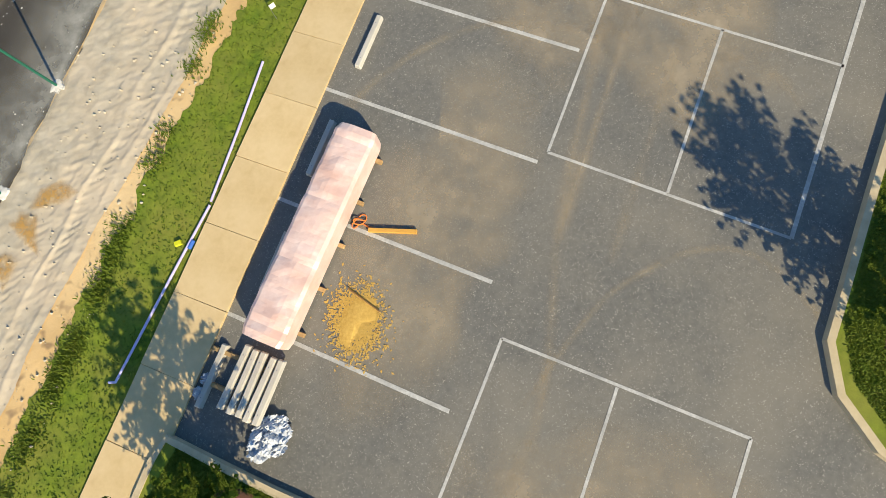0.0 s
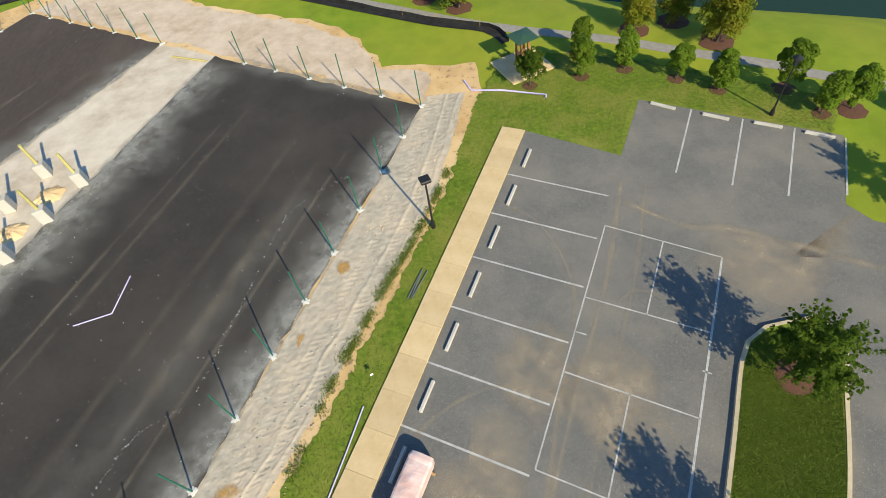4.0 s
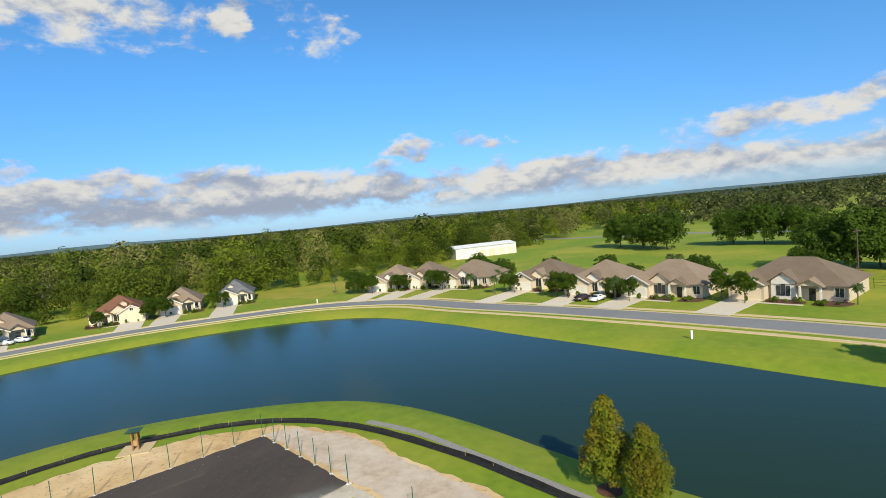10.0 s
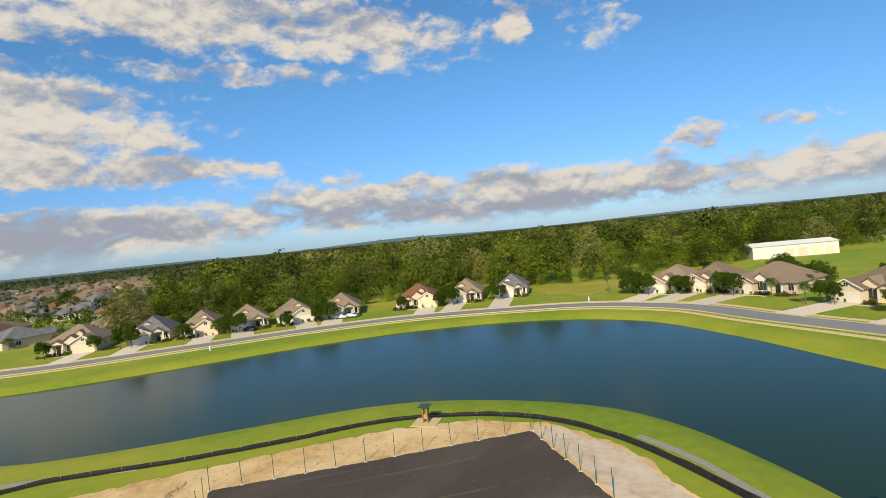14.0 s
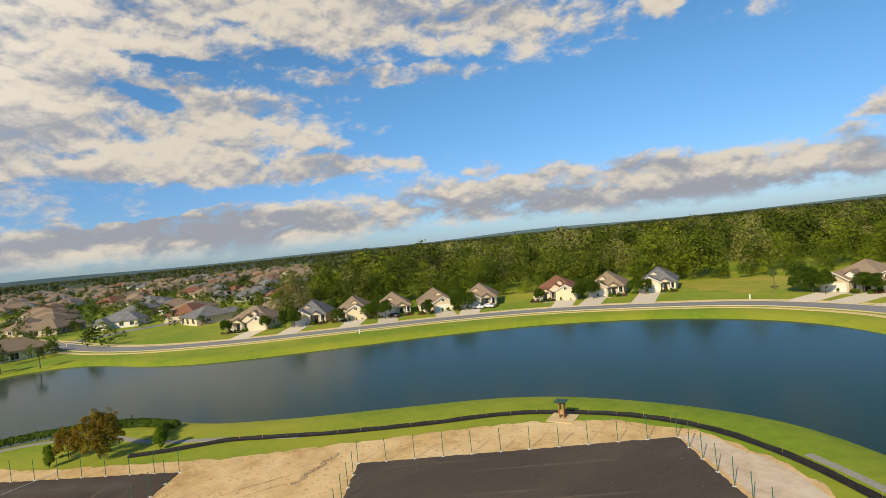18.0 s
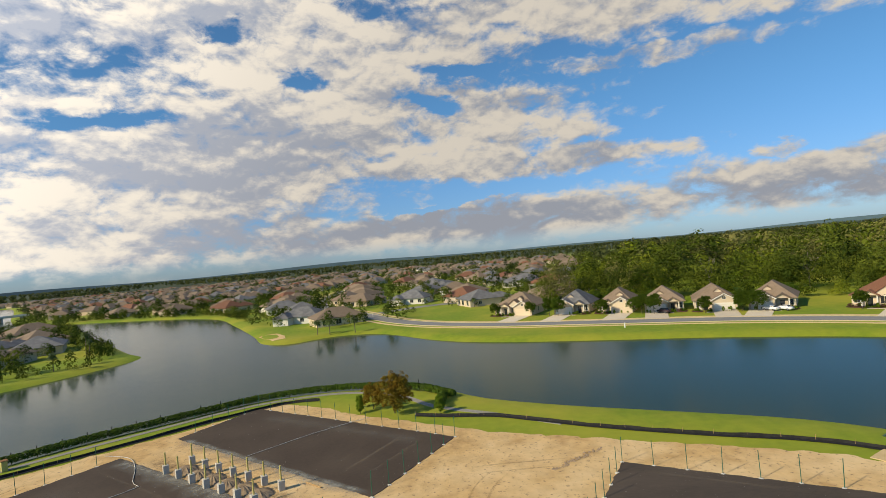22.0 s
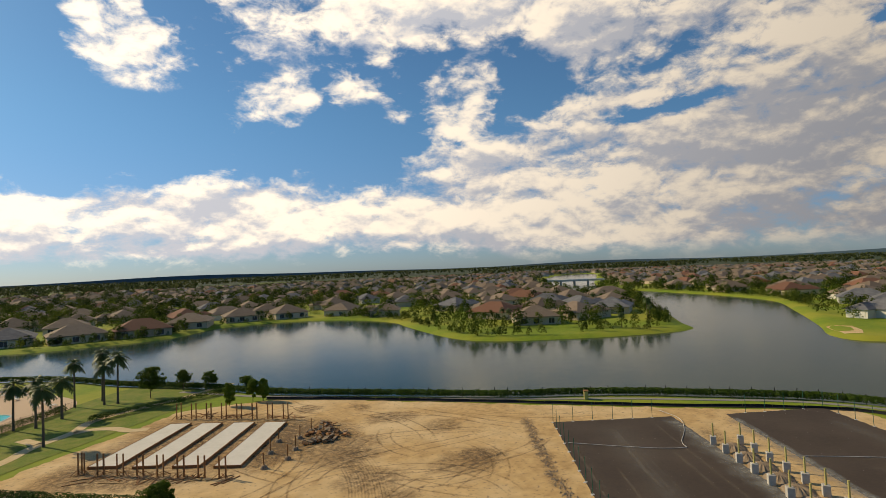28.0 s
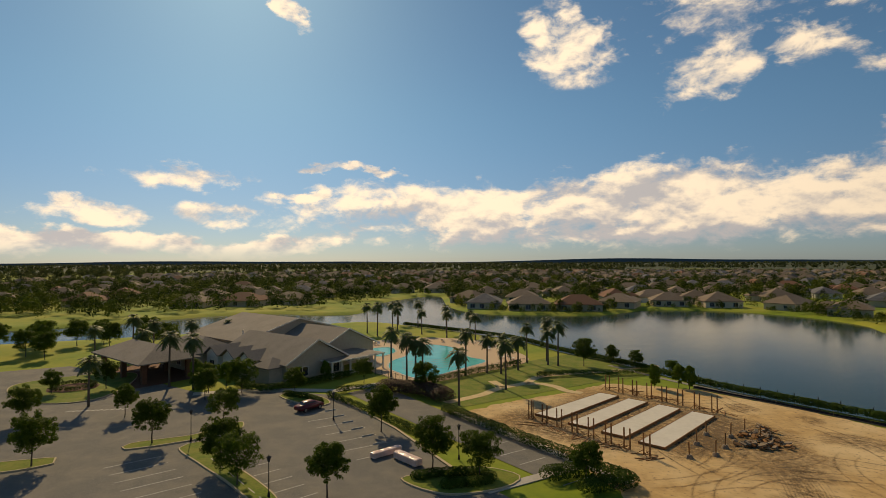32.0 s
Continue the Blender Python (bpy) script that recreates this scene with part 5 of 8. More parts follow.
island([(42.2, -51.4), (37.5, -54.6), (33.4, -59.2), (34.6, -62.6), (36.2, -62.0), (37.5, -57.5), (40, -55.5), (43, -53.3)], "narrow grass island inside the car park", 1.0)
island([(36.6, -52.6), (31.6, -48.8), (26.5, -45.2), (21.0, -41.0), (20.0, -42.5), (24, -46.2), (29.5, -50.3), (33.6, -53.6), (35.5, -55.0)], "narrow grass median with small trees between stalls", 1.0)
island([(57, -41), (49.6, -43.8), (46.3, -46.8), (47.5, -48.3), (52, -46.4), (59, -43)], "grass island with a tree at the car park entrance", 1.0)
island([(83.5, -77), (79, -71), (70, -66.7), (63.2, -68.6), (63.2, -76), (70, -87.5), (79, -84)], "round green drop-off island with a mulch bed", 1.5)
island([(10.6, -48.2), (7.0, -50.6), (3.2, -52.2), (-0.5, -50.5), (1.0, -47.5), (6, -45.5)], "planted island with a clipped shrub bed", 1.0)
island([(34.5, -77.5), (29.0, -75.6), (26.8, -72.5), (28.5, -71.0), (33, -73.0), (36.2, -75.8)], "planted island with clipped shrubs near the clubhouse", 1.0)
for i in range(9):
    bx, by = 28.8 - 2.05 * i, -74.6 + 2.36 * i
    stripe((bx, by), (bx + 3.9, by + 3.4), 0.12)
for i in range(8):
    bx, by = 31.0 - 1.9 * i + 1.0, -49.8 + 1.55 * i
    stripe((bx, by), (bx - 3.4, by - 3.9), 0.12)
    bx, by = 35.5 - 1.9 * i, -51.6 + 1.5 * i
    stripe((bx + 1.5, by + 1.2), (bx + 5.0, by + 5.0), 0.12)
for i in range(10):
    stripe((61.0 - 0.75 * i, -64.2 - 0.25 * i), (61.3 - 0.75 * i, -63.5 - 0.25 * i), 0.35)
for i in range(6):
    bx, by = 3.0 - 2.0 * i, -62.5 + 2.2 * i
    stripe((bx, by), (bx + 2.6, by + 2.4), 0.12)
ribbon("kerb", densify([(28.6, -77.6), (14.7, -62.8), (6.2, -51.6)], 3, False), 0.3, 0.2, KERB, 0.2, "pale concrete kerb along the row of stalls")
ribbon("footpath", densify([(50, -75), (44, -78.2), (36.5, -79.6), (28.8, -80.2), (22.8, -86)], 2, False), 1.8, 0.09, CONCRETE, 0.08, "pale concrete walk in front of the clubhouse")
ribbon("footpath", densify([(8.8, -70.8), (-6.0, -55.4), (-10.5, -50.5)], 2, False), 1.3, 0.09, CONCRETE, 0.08, "pale concrete walk beside the dark hedge")
ribbon("footpath", densify([(-6.8, -54.5), (2.5, -46.8)], 2, False), 1.2, 0.095, CONCRETE, 0.08, "pale concrete walk across the end of the stalls")

for pts in ([(-2.2, 4.2), (0.2, 6.8), (1.4, 4.6), (0.2, 1.8), (-1.2, -0.6), (-3.2, -1.6), (-3.6, 0.0), (-3.2, 2.2)], [(0.5, 9), (2.4, 10.5), (3.6, 7.5), (2.0, 5.5), (0.2, 6.5)], [(9.4, 12.8), (12.0, 14.0), (15.5, 12.2), (17.0, 14.2), (13.5, 9.8), (10.6, 10.2)],
            [(2.5, 7.0), (5.0, 9.5), (6.5, 6.5), (4.2, 4.0)], [(-1.6, -2.0), (2.6, -1.2), (5.4, -3.8), (3.2, -6.5), (-1.0, -5.5)], [(5.0, -3.0), (9, -4.2), (8, -7.5), (4.4, -6.8)]):
    dust_patch(pts, 0.0545, TANDUST, "thin film of tan sand dust on the asphalt")
# faint dusty wheel scuffs across the stalls
for k, (pts, w, st) in enumerate([([(1.2, 2.0), (3.2, 6.8), (5.6, 12.2), (7.6, 18.0)], 0.35, 0.8), ([(2.3, 1.7), (4.3, 6.5), (6.7, 11.9), (8.7, 17.6)], 0.3, 0.6), ([(0.3, -1.0), (2.6, 1.4), (5.4, 1.5), (8.0, -4.0)], 0.25, 0.7),
                                  ([(-2.0, -5.0), (0.5, -1.5), (1.5, 3.0), (3.0, 8.0)], 0.4, 0.6), ([(4.6, -3.4), (6.0, -4.6), (9.0, -5.2), (13.0, -3.8)], 0.7, 0.9), ([(7.0, 16.5), (9.5, 14.5), (12.0, 13.8), (17.0, 11.0)], 0.6, 0.9),
                                  ([(5.0, 10.2), (6.6, 11.2), (8.0, 10.2), (8.6, 8.0)], 0.25, 0.7), ([(3.9, 4.6), (5.2, 6.0), (6.2, 5.4), (6.6, 4.0)], 0.4, 0.6), ([(0.6, 17.5), (3.0, 15.5), (4.0, 12.0), (3.4, 9.0)], 0.3, 0.6), ([(-4.0, 4.5), (-2.2, 6.4), (0.2, 7.4), (2.6, 6.9)], 0.3, 0.7)]):
    dust_strip(spline(pts, 0.3), w, 0.0549 + 0.0002 * k, TANDUST, "faint dusty wheel scuff on the asphalt", st)
# ---- grass verge and tufts near the lot ----
VERGE = [(3.0, 30), (0.8, 25.3), (-1.4, 17.9), (-3.9, 12.2), (-7, 5.7), (-9.4, 1), (-12.5, -7), (-10.2, -7.5), (2.05, 22.65), (5.5, 21.6), (7.7, 19.6), (9.7, 24), (18.5, 19.6), (20, 22), (10, 28)]
VERGE_BED = VERGE[:8] + [(2.4, 22.0), (5.3, 20.9), (8.2, 18.8), (10.3, 22.9), (18.2, 18.9)] + VERGE[13:]
sheet("verge", ragged(ragged(densify(VERGE_BED, 0.12), 0.15, 1.3), 0.09, 5.3), 0.044, LAWN, label="green lawn verge beside the sidewalk")


def tufts(name, polys, count, size, label, z=0.05, material=None, seed=3):
    rng = np.random.default_rng(seed)
    pts = []
    for poly, zz in polys:
        a = np.array(poly)
        q = a.min(0) + (a.max(0) - a.min(0)) * rng.random((count, 2))
        q = q[inside(q, poly)]
        pts.append(np.column_stack([q, np.full(len(q), zz)]))
    c = np.concatenate(pts)
    n = len(c)
    ang = rng.random(n) * 6.28
    a = np.column_stack([np.cos(ang), np.sin(ang), np.zeros(n)]) * (size * (0.5 + rng.random(n)))[:, None]
    lean = rng.normal(size=(n, 3)) * size * 0.9
    lean[:, 2] = size * (0.5 + 0.9 * rng.random(n))
    v = np.stack([c - a, c + a, c + a * 0.4 + lean, c - a * 0.4 + lean], 1).reshape(-1, 3)
    return tagged(link_mesh(name, quads_mesh(name, v), material or BLADES), label, "grass", kind="stuff")


tufts("grass_tufts", [(VERGE, 0.05), ([(9.6 + (x - 9.6) * 0.9, 3.2 + (y - 3.2) * 0.94) for x, y in ISLAND_E], 0.175), ([(-5 + (x + 5) * 0.86, -3 + (y + 3) * 0.84) for x, y in ISLAND_W], 0.175)], 220000, 0.024, "short green grass blades on the verges")
STRIP2 = [(-1.0, 18.5), (-3.2, 12.8), (-6.3, 6.3), (-8.8, 1.2), (-12.0, -6), (-12.8, -6), (-9.9, 1.0), (-7.6, 5.6), (-4.6, 12.0), (-2.1, 18)]
WEEDS = [(-0.9, 20.0), (-3.1, 14.9), (-4.2, 12.8), (-5.3, 10.3), (-6.0, 9.0), (-6.8, 6.9), (-7.4, 5.1), (-8.1, 3.4), (-8.5, 2.1), (-9.0, 0.8), (-11.5, -5.0)]
rw = np.random.default_rng(12)
wl = np.array(spline(WEEDS, 0.02))
wl = wl[[noise.noise((q[0] * 1.6, q[1] * 1.6, 4.4)) > -0.05 for q in wl]]
wl = wl[rw.integers(0, len(wl), 9000)] + rw.normal(size=(9000, 2)) * 0.15
ang = rw.random(len(wl)) * 6.28
wa = np.column_stack([np.cos(ang), np.sin(ang), np.zeros(len(wl))]) * 0.018
wb = np.column_stack([rw.normal(size=(len(wl), 2)) * 0.04, 0.03 + 0.07 * rw.random(len(wl))])
wc = np.column_stack([wl, np.full(len(wl), 0.06)])
tagged(link_mesh("weeds", quads_mesh("weeds", np.stack([wc - wa, wc + wa, wc + wa * 0.3 + wb, wc - wa * 0.3 + wb], 1).reshape(-1, 3)), BLADES), "ragged line of weeds along the edge of the sand", "grass", kind="stuff")

# ---- trees near the lot ----
def mulch_ring(x, y, r, z):
    t = thing("mulch_bed", x, y, z, 0, "ring of red-brown bark mulch round a tree", "mulch")
    rg = np.random.default_rng(int(abs(x * 31 + y * 17)))
    n = 16
    pts = [(math.cos(i * 6.283 / n) * r * (0.85 + 0.3 * rg.random()), math.sin(i * 6.283 / n) * r * (0.85 + 0.3 * rg.random())) for i in range(n)]
    verts = [(0, 0, 0.05)] + [(p[0] * 0.55, p[1] * 0.55, 0.055) for p in pts] + [(p[0], p[1], 0.004) for p in pts]
    faces = [(0, 1 + i, 1 + (i + 1) % n) for i in range(n)] + [(1 + i, 1 + n + i, 1 + n + (i + 1) % n, 1 + (i + 1) % n) for i in range(n)]
    link_mesh("bark", pymesh("bark", verts, faces, True), MULCH, t)


for i, (x, y, s, z) in enumerate([(7.7, -0.1, 0.95, 0.17), (11.2, 6.8, 1.0, 0.17), (-5.2, -2.9, 0.85, 0.17), (2.3, -8.6, 0.9, 0.05), (20.6, 13.6, 1.0, 0.0)]):
    put(LOTOAK[i % 3], x, y, i * 71, s, "young oak with a rounded dark green crown", "tree", "trees round the car park", z)
    mulch_ring(x, y, 0.75, z + 0.01)
for i, (x, y, s) in enumerate([(-2.1, 38.0, 1.0), (0.4, 36.1, 0.82), (11.4, 30.7, 0.55), (14.0, 31.2, 0.52), (15.8, 28.4, 0.80)]):
    put(CYPRESS[i % 2], x, y, i * 67, s, "feathery cypress turning from green to rust brown", "tree", "cypresses on the lake bank")
    mulch_ring(x, y, 1.0, 0.0)
for i, (x, y, s) in enumerate([(7.5, 28.7, 0.9), (7.2, 26.4, 0.95), (9.8, 26.7, 0.95), (12.4, 25.2, 0.85), (14.3, 23.8, 0.95), (17.6, 23.2, 1.1), (18.6, 21.0, 0.95), (20.2, 21.1, 0.95), (23.5, 19.2, 1.0)]):
    put(SMALLT[i % 2], x, y, i * 53, s, "small dense evergreen tree beside the footpath", "tree", "small trees along the footpath")
    mulch_ring(x, y, 0.75, 0.0)
put(OAK[0], 4.1, 26.1, 20, 0.6, "thin young tree with sparse leaves beside the kiosk", "tree", "small trees along the footpath")
mulch_ring(4.1, 26.1, 0.7, 0.0)
for i, (x, y, s) in enumerate([(29.5, 67.2, 0.74), (41, 60.9, 0.76), (52.5, 57.0, 0.8), (65.4, 87.3, 0.68), (49, 82, 0.58), (55, 88, 0.6), (62, 70, 0.68), (80, 84, 0.75)]):
    put(BIGOAK[i % 3], x, y, i * 91, s, "spreading live oak with a dense dark crown", "tree", "oaks along the lake street")
    mulch_ring(x, y, 1.1, 0.0)

# ---- lamps, pipes, loads in the lot ----
def lamp_post(x, y, h, label="black cast lamp post with a lantern head", z=0.0):
    t = thing("street_lamp", x, y, z, 0, label, "lamp", "lamp posts")
    bm = bmesh.new()
    tube(bm, (0, 0, 0), (0, 0, 0.35), 0.13, 0.10, 10)
    tube(bm, (0, 0, 0.35), (0, 0, 0.5), 0.09, 0.06, 10)
    part("base", bm, BLACKMETAL, t)
    bm = bmesh.new()
    tube(bm, (0, 0, 0.5), (0, 0, h - 0.55), 0.05, 0.035, 10)
    part("pole", bm, BLACKMETAL, t)
    bm = bmesh.new()
    tube(bm, (0, 0, h - 0.55), (0, 0, h - 0.15), 0.10, 0.19, 8)
    part("lantern", bm, GLASS, t)
    bm = bmesh.new()
    tube(bm, (0, 0, h - 0.15), (0, 0, h), 0.26, 0.04, 8)
    tube(bm, (0, 0, h), (0, 0, h + 0.12), 0.03, 0.01, 6)
    part("cap", bm, BLACKMETAL, t)
    return t


lp = lamp_post(16.2, 21.3, 3.6)
for x, y in [(23.5, -65.1), (36.7, -55.0), (21.0, -42.8), (5.8, -53.9)]:
    copy_thing(lp, pose(x, y, 0.1))
# square-headed site lamp on the verge
t = thing("street_lamp", -2.0, 15.8, 0.05, 20, "black pole lamp with a square flat head on the verge", "lamp")
bm = bmesh.new()
tube(bm, (0, 0, 0), (0, 0, 0.45), 0.12, 0.09, 10)
part("base", bm, BLACKMETAL, t)
bm = bmesh.new()
tube(bm, (0, 0, 0.45), (0, 0, 3.2), 0.055, 0.045, 10)
part("pole", bm, BLACKMETAL, t)
bm = bmesh.new()
box(bm, -0.24, -0.24, 3.2, 0.24, 0.24, 3.36, bevel=0.03)
part("head", bm, BLACKMETAL, t)
bm = bmesh.new()
box(bm, -0.15, -0.15, 3.12, 0.15, 0.15, 3.2, bevel=0.01)
part("lens", bm, GLASS, t)


def bundle(x, y, rz, L, W, H, label, seed=0):
    """A long load wrapped in crinkled film, on sleepers."""
    t = thing("wrapped_bundle", x, y, 0.05, rz, label, "bundle")
    nu, nv = 60, 20
    prof = []
    for j in range(nv):
        s = j / (nv - 1)
        if s < 0.28:
            prof.append((-W / 2, H * s / 0.28))
        elif s > 0.72:
            prof.append((W / 2, H * (1 - s) / 0.28))
        else:
            k = (s - 0.28) / 0.44
            prof.append((-W / 2 + W * k, H + 0.06 * math.sin(k * math.pi)))
    verts, faces = [], []
    for i in range(nu):
        u = i / (nu - 1)
        pinch = 1 - 0.10 * max(0, abs(u - 0.5) * 2 - 0.93) / 0.07
        for j, (px, pz) in enumerate(prof):
            q = (u * L * 2.2, px * 3 + seed, pz * 3)
            n1 = noise.noise(q) * 0.022 + noise.noise((q[0] * 3.1, q[1] * 1.3, q[2])) * 0.014 - 0.02 * max(0, math.sin(u * 22)) ** 12
            verts.append((px * pinch * (1 + n1 * 0.6), (u - 0.5) * L, 0.10 + pz * (pinch * 0.5 + 0.5) + n1 * (1 if pz > H * 0.8 else 0.4)))
    for i in range(nu - 1):
        for j in range(nv - 1):
            k = i * nv + j
            faces.append((k, k + 1, k + nv + 1, k + nv))
    faces.append(tuple(range(nv)))
    faces.append(tuple((nu - 1) * nv + j for j in range(nv))[::-1])
    me = pymesh("film", verts, faces)
    link_mesh("film", me, WRAP, t)
    for k in range(5):
        bm = bmesh.new()
        yy = (k / 4 - 0.5) * L * 0.84
        box(bm, -W / 2 + 0.02, yy - 0.045, 0, W / 2 + 0.13, yy + 0.045, 0.095, bevel=0.006)
        part("sleeper", bm, TIMBER, t)
    return t


BA = math.degrees(math.atan2(4.3, 2.0)) - 90
bundle(-3.62, 2.72, BA, 4.75, 0.92, 0.55, "long timber bundle wrapped in crinkled pinkish film")
bundle(10.9, -52.6, 52, 3.6, 0.95, 0.62, "wrapped bundle in pale film in the far stalls", 3)
bundle(13.6, -54.2, -40, 3.6, 0.8, 0.5, "wrapped bundle in pale film lying crosswise in the stalls", 5)
t = thing("timber_beam", -2.05, 2.75, 0.05, -6, "orange-yellow sawn timber beam on the asphalt", "timber")
bm = bmesh.new()
box(bm, -0.52, -0.045, 0, 0.52, 0.045, 0.09, bevel=0.006)
part("beam", bm, mat("fresh_timber", (0.68, 0.36, 0.08), (0.58, 0.29, 0.06), 9.0, 0.8, stretch=(0.2, 1, 1)), t)
t = thing("orange_strap", -2.78, 2.98, 0.055, 0, "crumpled orange webbing strap beside the bundle", "strap")
cu = bpy.data.curves.new("webbing", "CURVE")
cu.dimensions, cu.bevel_depth, cu.bevel_resolution = "3D", 0.014, 1
sp = cu.splines.new("BEZIER")
rs = random.Random(4)
P = [(0.26, -0.14), (0.05, -0.03), (-0.12, -0.10), (-0.02, 0.10), (0.15, 0.16), (0.10, -0.02), (-0.10, 0.04), (0.16, 0.03)]
sp.bezier_points.add(len(P) - 1)
for bp_, (a, b) in zip(sp.bezier_points, P):
    bp_.co = (a, b, 0.02 + rs.random() * 0.05)
    bp_.handle_left_type = bp_.handle_right_type = "AUTO"
ob = new("webbing", cu)
cu.materials.append(ORANGE)
ob.parent = t


def heap(name, pts, h, material, label, category, chips=0, size=0.02, seed=0, z=0.052):
    """A low ragged heap of loose stuff."""
    rg = np.random.default_rng(seed)
    a = np.array(pts)
    c = a.mean(0)
    ring = ragged(densify(pts, 0.12), 0.07, 5.0)
    verts = [(c[0], c[1], z + h)]
    n = len(ring)
    for k, hh in ((0.5, h * 0.7), (0.85, h * 0.35), (1.0, 0.0)):
        verts += [(c[0] + (p[0] - c[0]) * k, c[1] + (p[1] - c[1]) * k, z + hh * (0.7 + 0.6 * rg.random())) for p in ring]
    faces = [(0, 1 + i, 1 + (i + 1) % n) for i in range(n)]
    for r in range(2):
        faces += [(1 + r * n + i, 1 + (r + 1) * n + i, 1 + (r + 1) * n + (i + 1) % n, 1 + r * n + (i + 1) % n) for i in range(n)]
    t = thing(name, 0, 0, label=label, category=category, kind="stuff" if chips else "")
    link_mesh("mound", pymesh("mound", verts, faces, True), material, t)
    if chips:
        d = rg.normal(size=(chips, 2)) * (a.max(0) - a.min(0)) * 0.30
        q = c + d
        v = []
        for x, y in q:
            an = rg.random() * 6.28
            e = np.array([math.cos(an), math.sin(an)]) * size * (0.5 + rg.random())
            f = np.array([-e[1], e[0]]) * 0.5
            zz = z + 0.004 + rg.random() * 0.008
            v += [(x - e[0], y - e[1], zz), (x - f[0], y - f[1], zz + 0.006), (x + e[0], y + e[1], zz), (x + f[0], y + f[1], zz + 0.006)]
        link_mesh("chips", quads_mesh("chips", np.array(v)), material, t)
    return t


heap("sawdust", [(-2.80, 1.42), (-2.45, 1.3), (-2.35, 1.0), (-2.75, 0.7), (-3.05, 0.3), (-3.22, 0.5), (-3.2, 0.95), (-3.05, 1.2)], 0.03, SAWDUST, "spilled yellow sawdust on the asphalt", "sawdust", 3200, 0.03, 2)
t = thing("stick", -2.68, 1.33, 0.09, -38, "thin dark stick lying on the sawdust", "stick")
bm = bmesh.new()
box(bm, -0.42, -0.012, 0, 0.42, 0.012, 0.02)
part("rod", bm, BROWNWOOD, t)


def crumpled(name, x, y, rx, ry, h, label, material, seed, hole=False):
    """A crumpled sheet of film."""
    t = thing(name, x, y, 0.055, seed * 40, label, "plastic film")
    n = 34
    verts, faces, keep = [], [], {}
    for i in range(n):
        for j in range(n):
            u, v = i / (n - 1) * 2 - 1, j / (n - 1) * 2 - 1
            r = math.hypot(u, v)
            edge = 0.86 + 0.22 * noise.noise((u * 2.2 + seed, v * 2.2, 4))
            if r > edge or (hole and math.hypot(u - 0.35, v + 0.15) < 0.24 + 0.1 * noise.noise((u * 4, v * 4, 1))):
                continue
            keep[i, j] = len(verts)
            q = (u * 3.2 + seed, v * 3.2, 0.5)
            z = h * (0.25 + 0.9 * abs(noise.noise(q)) + 0.7 * abs(noise.noise((q[0] * 2.7, q[1] * 2.7, 2)))) * (1 - 0.5 * r)
            verts.append((u * rx, v * ry, max(0.002, z)))
    for i in range(n - 1):
        for j in range(n - 1):
            k = [(i, j), (i + 1, j), (i + 1, j + 1), (i, j + 1)]
            if all(q in keep for q in k):
                faces.append([keep[q] for q in k])
    link_mesh("film", pymesh("film", verts, faces), material, t)


crumpled("plastic_sheet", -4.62, -1.32, 0.62, 0.48, 0.28, "crumpled clear plastic film heaped on the asphalt", FOIL, 1, False)
crumpled("plastic_bag", -5.98, -0.12, 0.14, 0.16, 0.22, "small crumpled clear plastic bag", FOIL, 5)
crumpled("plastic_bag", -6.13, -0.38, 0.16, 0.17, 0.22, "small crumpled clear plastic bag", FOIL, 8)


def pipe(name, pts, r, material, label, z=0.09, category="pipe", parent=None):
    cu = bpy.data.curves.new(name, "CURVE")
    cu.dimensions, cu.bevel_depth, cu.bevel_resolution = "3D", r, 2
    s = cu.splines.new("POLY")
    s.points.add(len(pts) - 1)
    for q, p in zip(s.points, pts):
        q.co = (p[0], p[1], p[2] if len(p) > 2 else z, 1)
    ob = new(name, cu)
    cu.materials.append(material)
    ob.parent = parent
    return tagged(ob, label, category) if parent is None else ob


pipe("pipe", [(-5.0, 7.0), (-5.55, 5.3), (-6.1, 3.7)], 0.03, LILAC, "white plastic pipe lying in the grass")
pipe("pipe", [(-6.12, 3.62), (-6.9, 2.1), (-7.5, 0.9), (-8.0, -0.1), (-8.15, -0.1)], 0.03, LILAC, "lilac plastic pipe lying in the grass")
pipe("pipe", [(0.2, 27.3), (0.6, 26.2), (2.4, 25.9), (4.9, 25.0), (4.8, 24.7)], 0.06, LILAC, "white and lilac plastic pipe lying on the grass")

# small things left on the verge
for k, (x, y, a) in enumerate([(-2.95, 12.5, 66), (-2.82, 12.6, 70), (-2.70, 12.5, 63)]):
    t = thing("steel_rod", x, y, 0.10, a, "thin blue-grey steel rod lying in the grass", "rod", "rods on the verge")
    bm = bmesh.new()
    tube(bm, (-0.8, 0, 0), (0.8, 0, 0), 0.022, seg=8)
    part("rod", bm, GREYMETAL, t)
t = thing("stake_sign", -4.7, 8.1, 0.05, 30, "small white marker flag on a wire in the grass", "marker")
bm = bmesh.new()
tube(bm, (0, 0, 0), (0, 0, 0.5), 0.006, seg=5)
part("wire", bm, GREYMETAL, t)
bm = bmesh.new()
box(bm, 0, -0.003, 0.36, 0.14, 0.003, 0.5)
part("flag", bm, WHITE, t)
t = thing("pipe_end", -6.8, 2.8, 0.06, 20, "small yellow plastic pipe end piece in the grass", "pipe end")
bm = bmesh.new()
box(bm, -0.08, -0.06, 0, 0.08, 0.06, 0.07, bevel=0.012)
part("cap", bm, mat("yellow_plastic", (0.62, 0.62, 0.03), (0.55, 0.55, 0.03), 5.0, 0.4), t)
t = thing("pipe_coupling", -6.5, 2.75, 0.09, 65, "blue plastic coupling on the pipe", "coupling")
bm = bmesh.new()
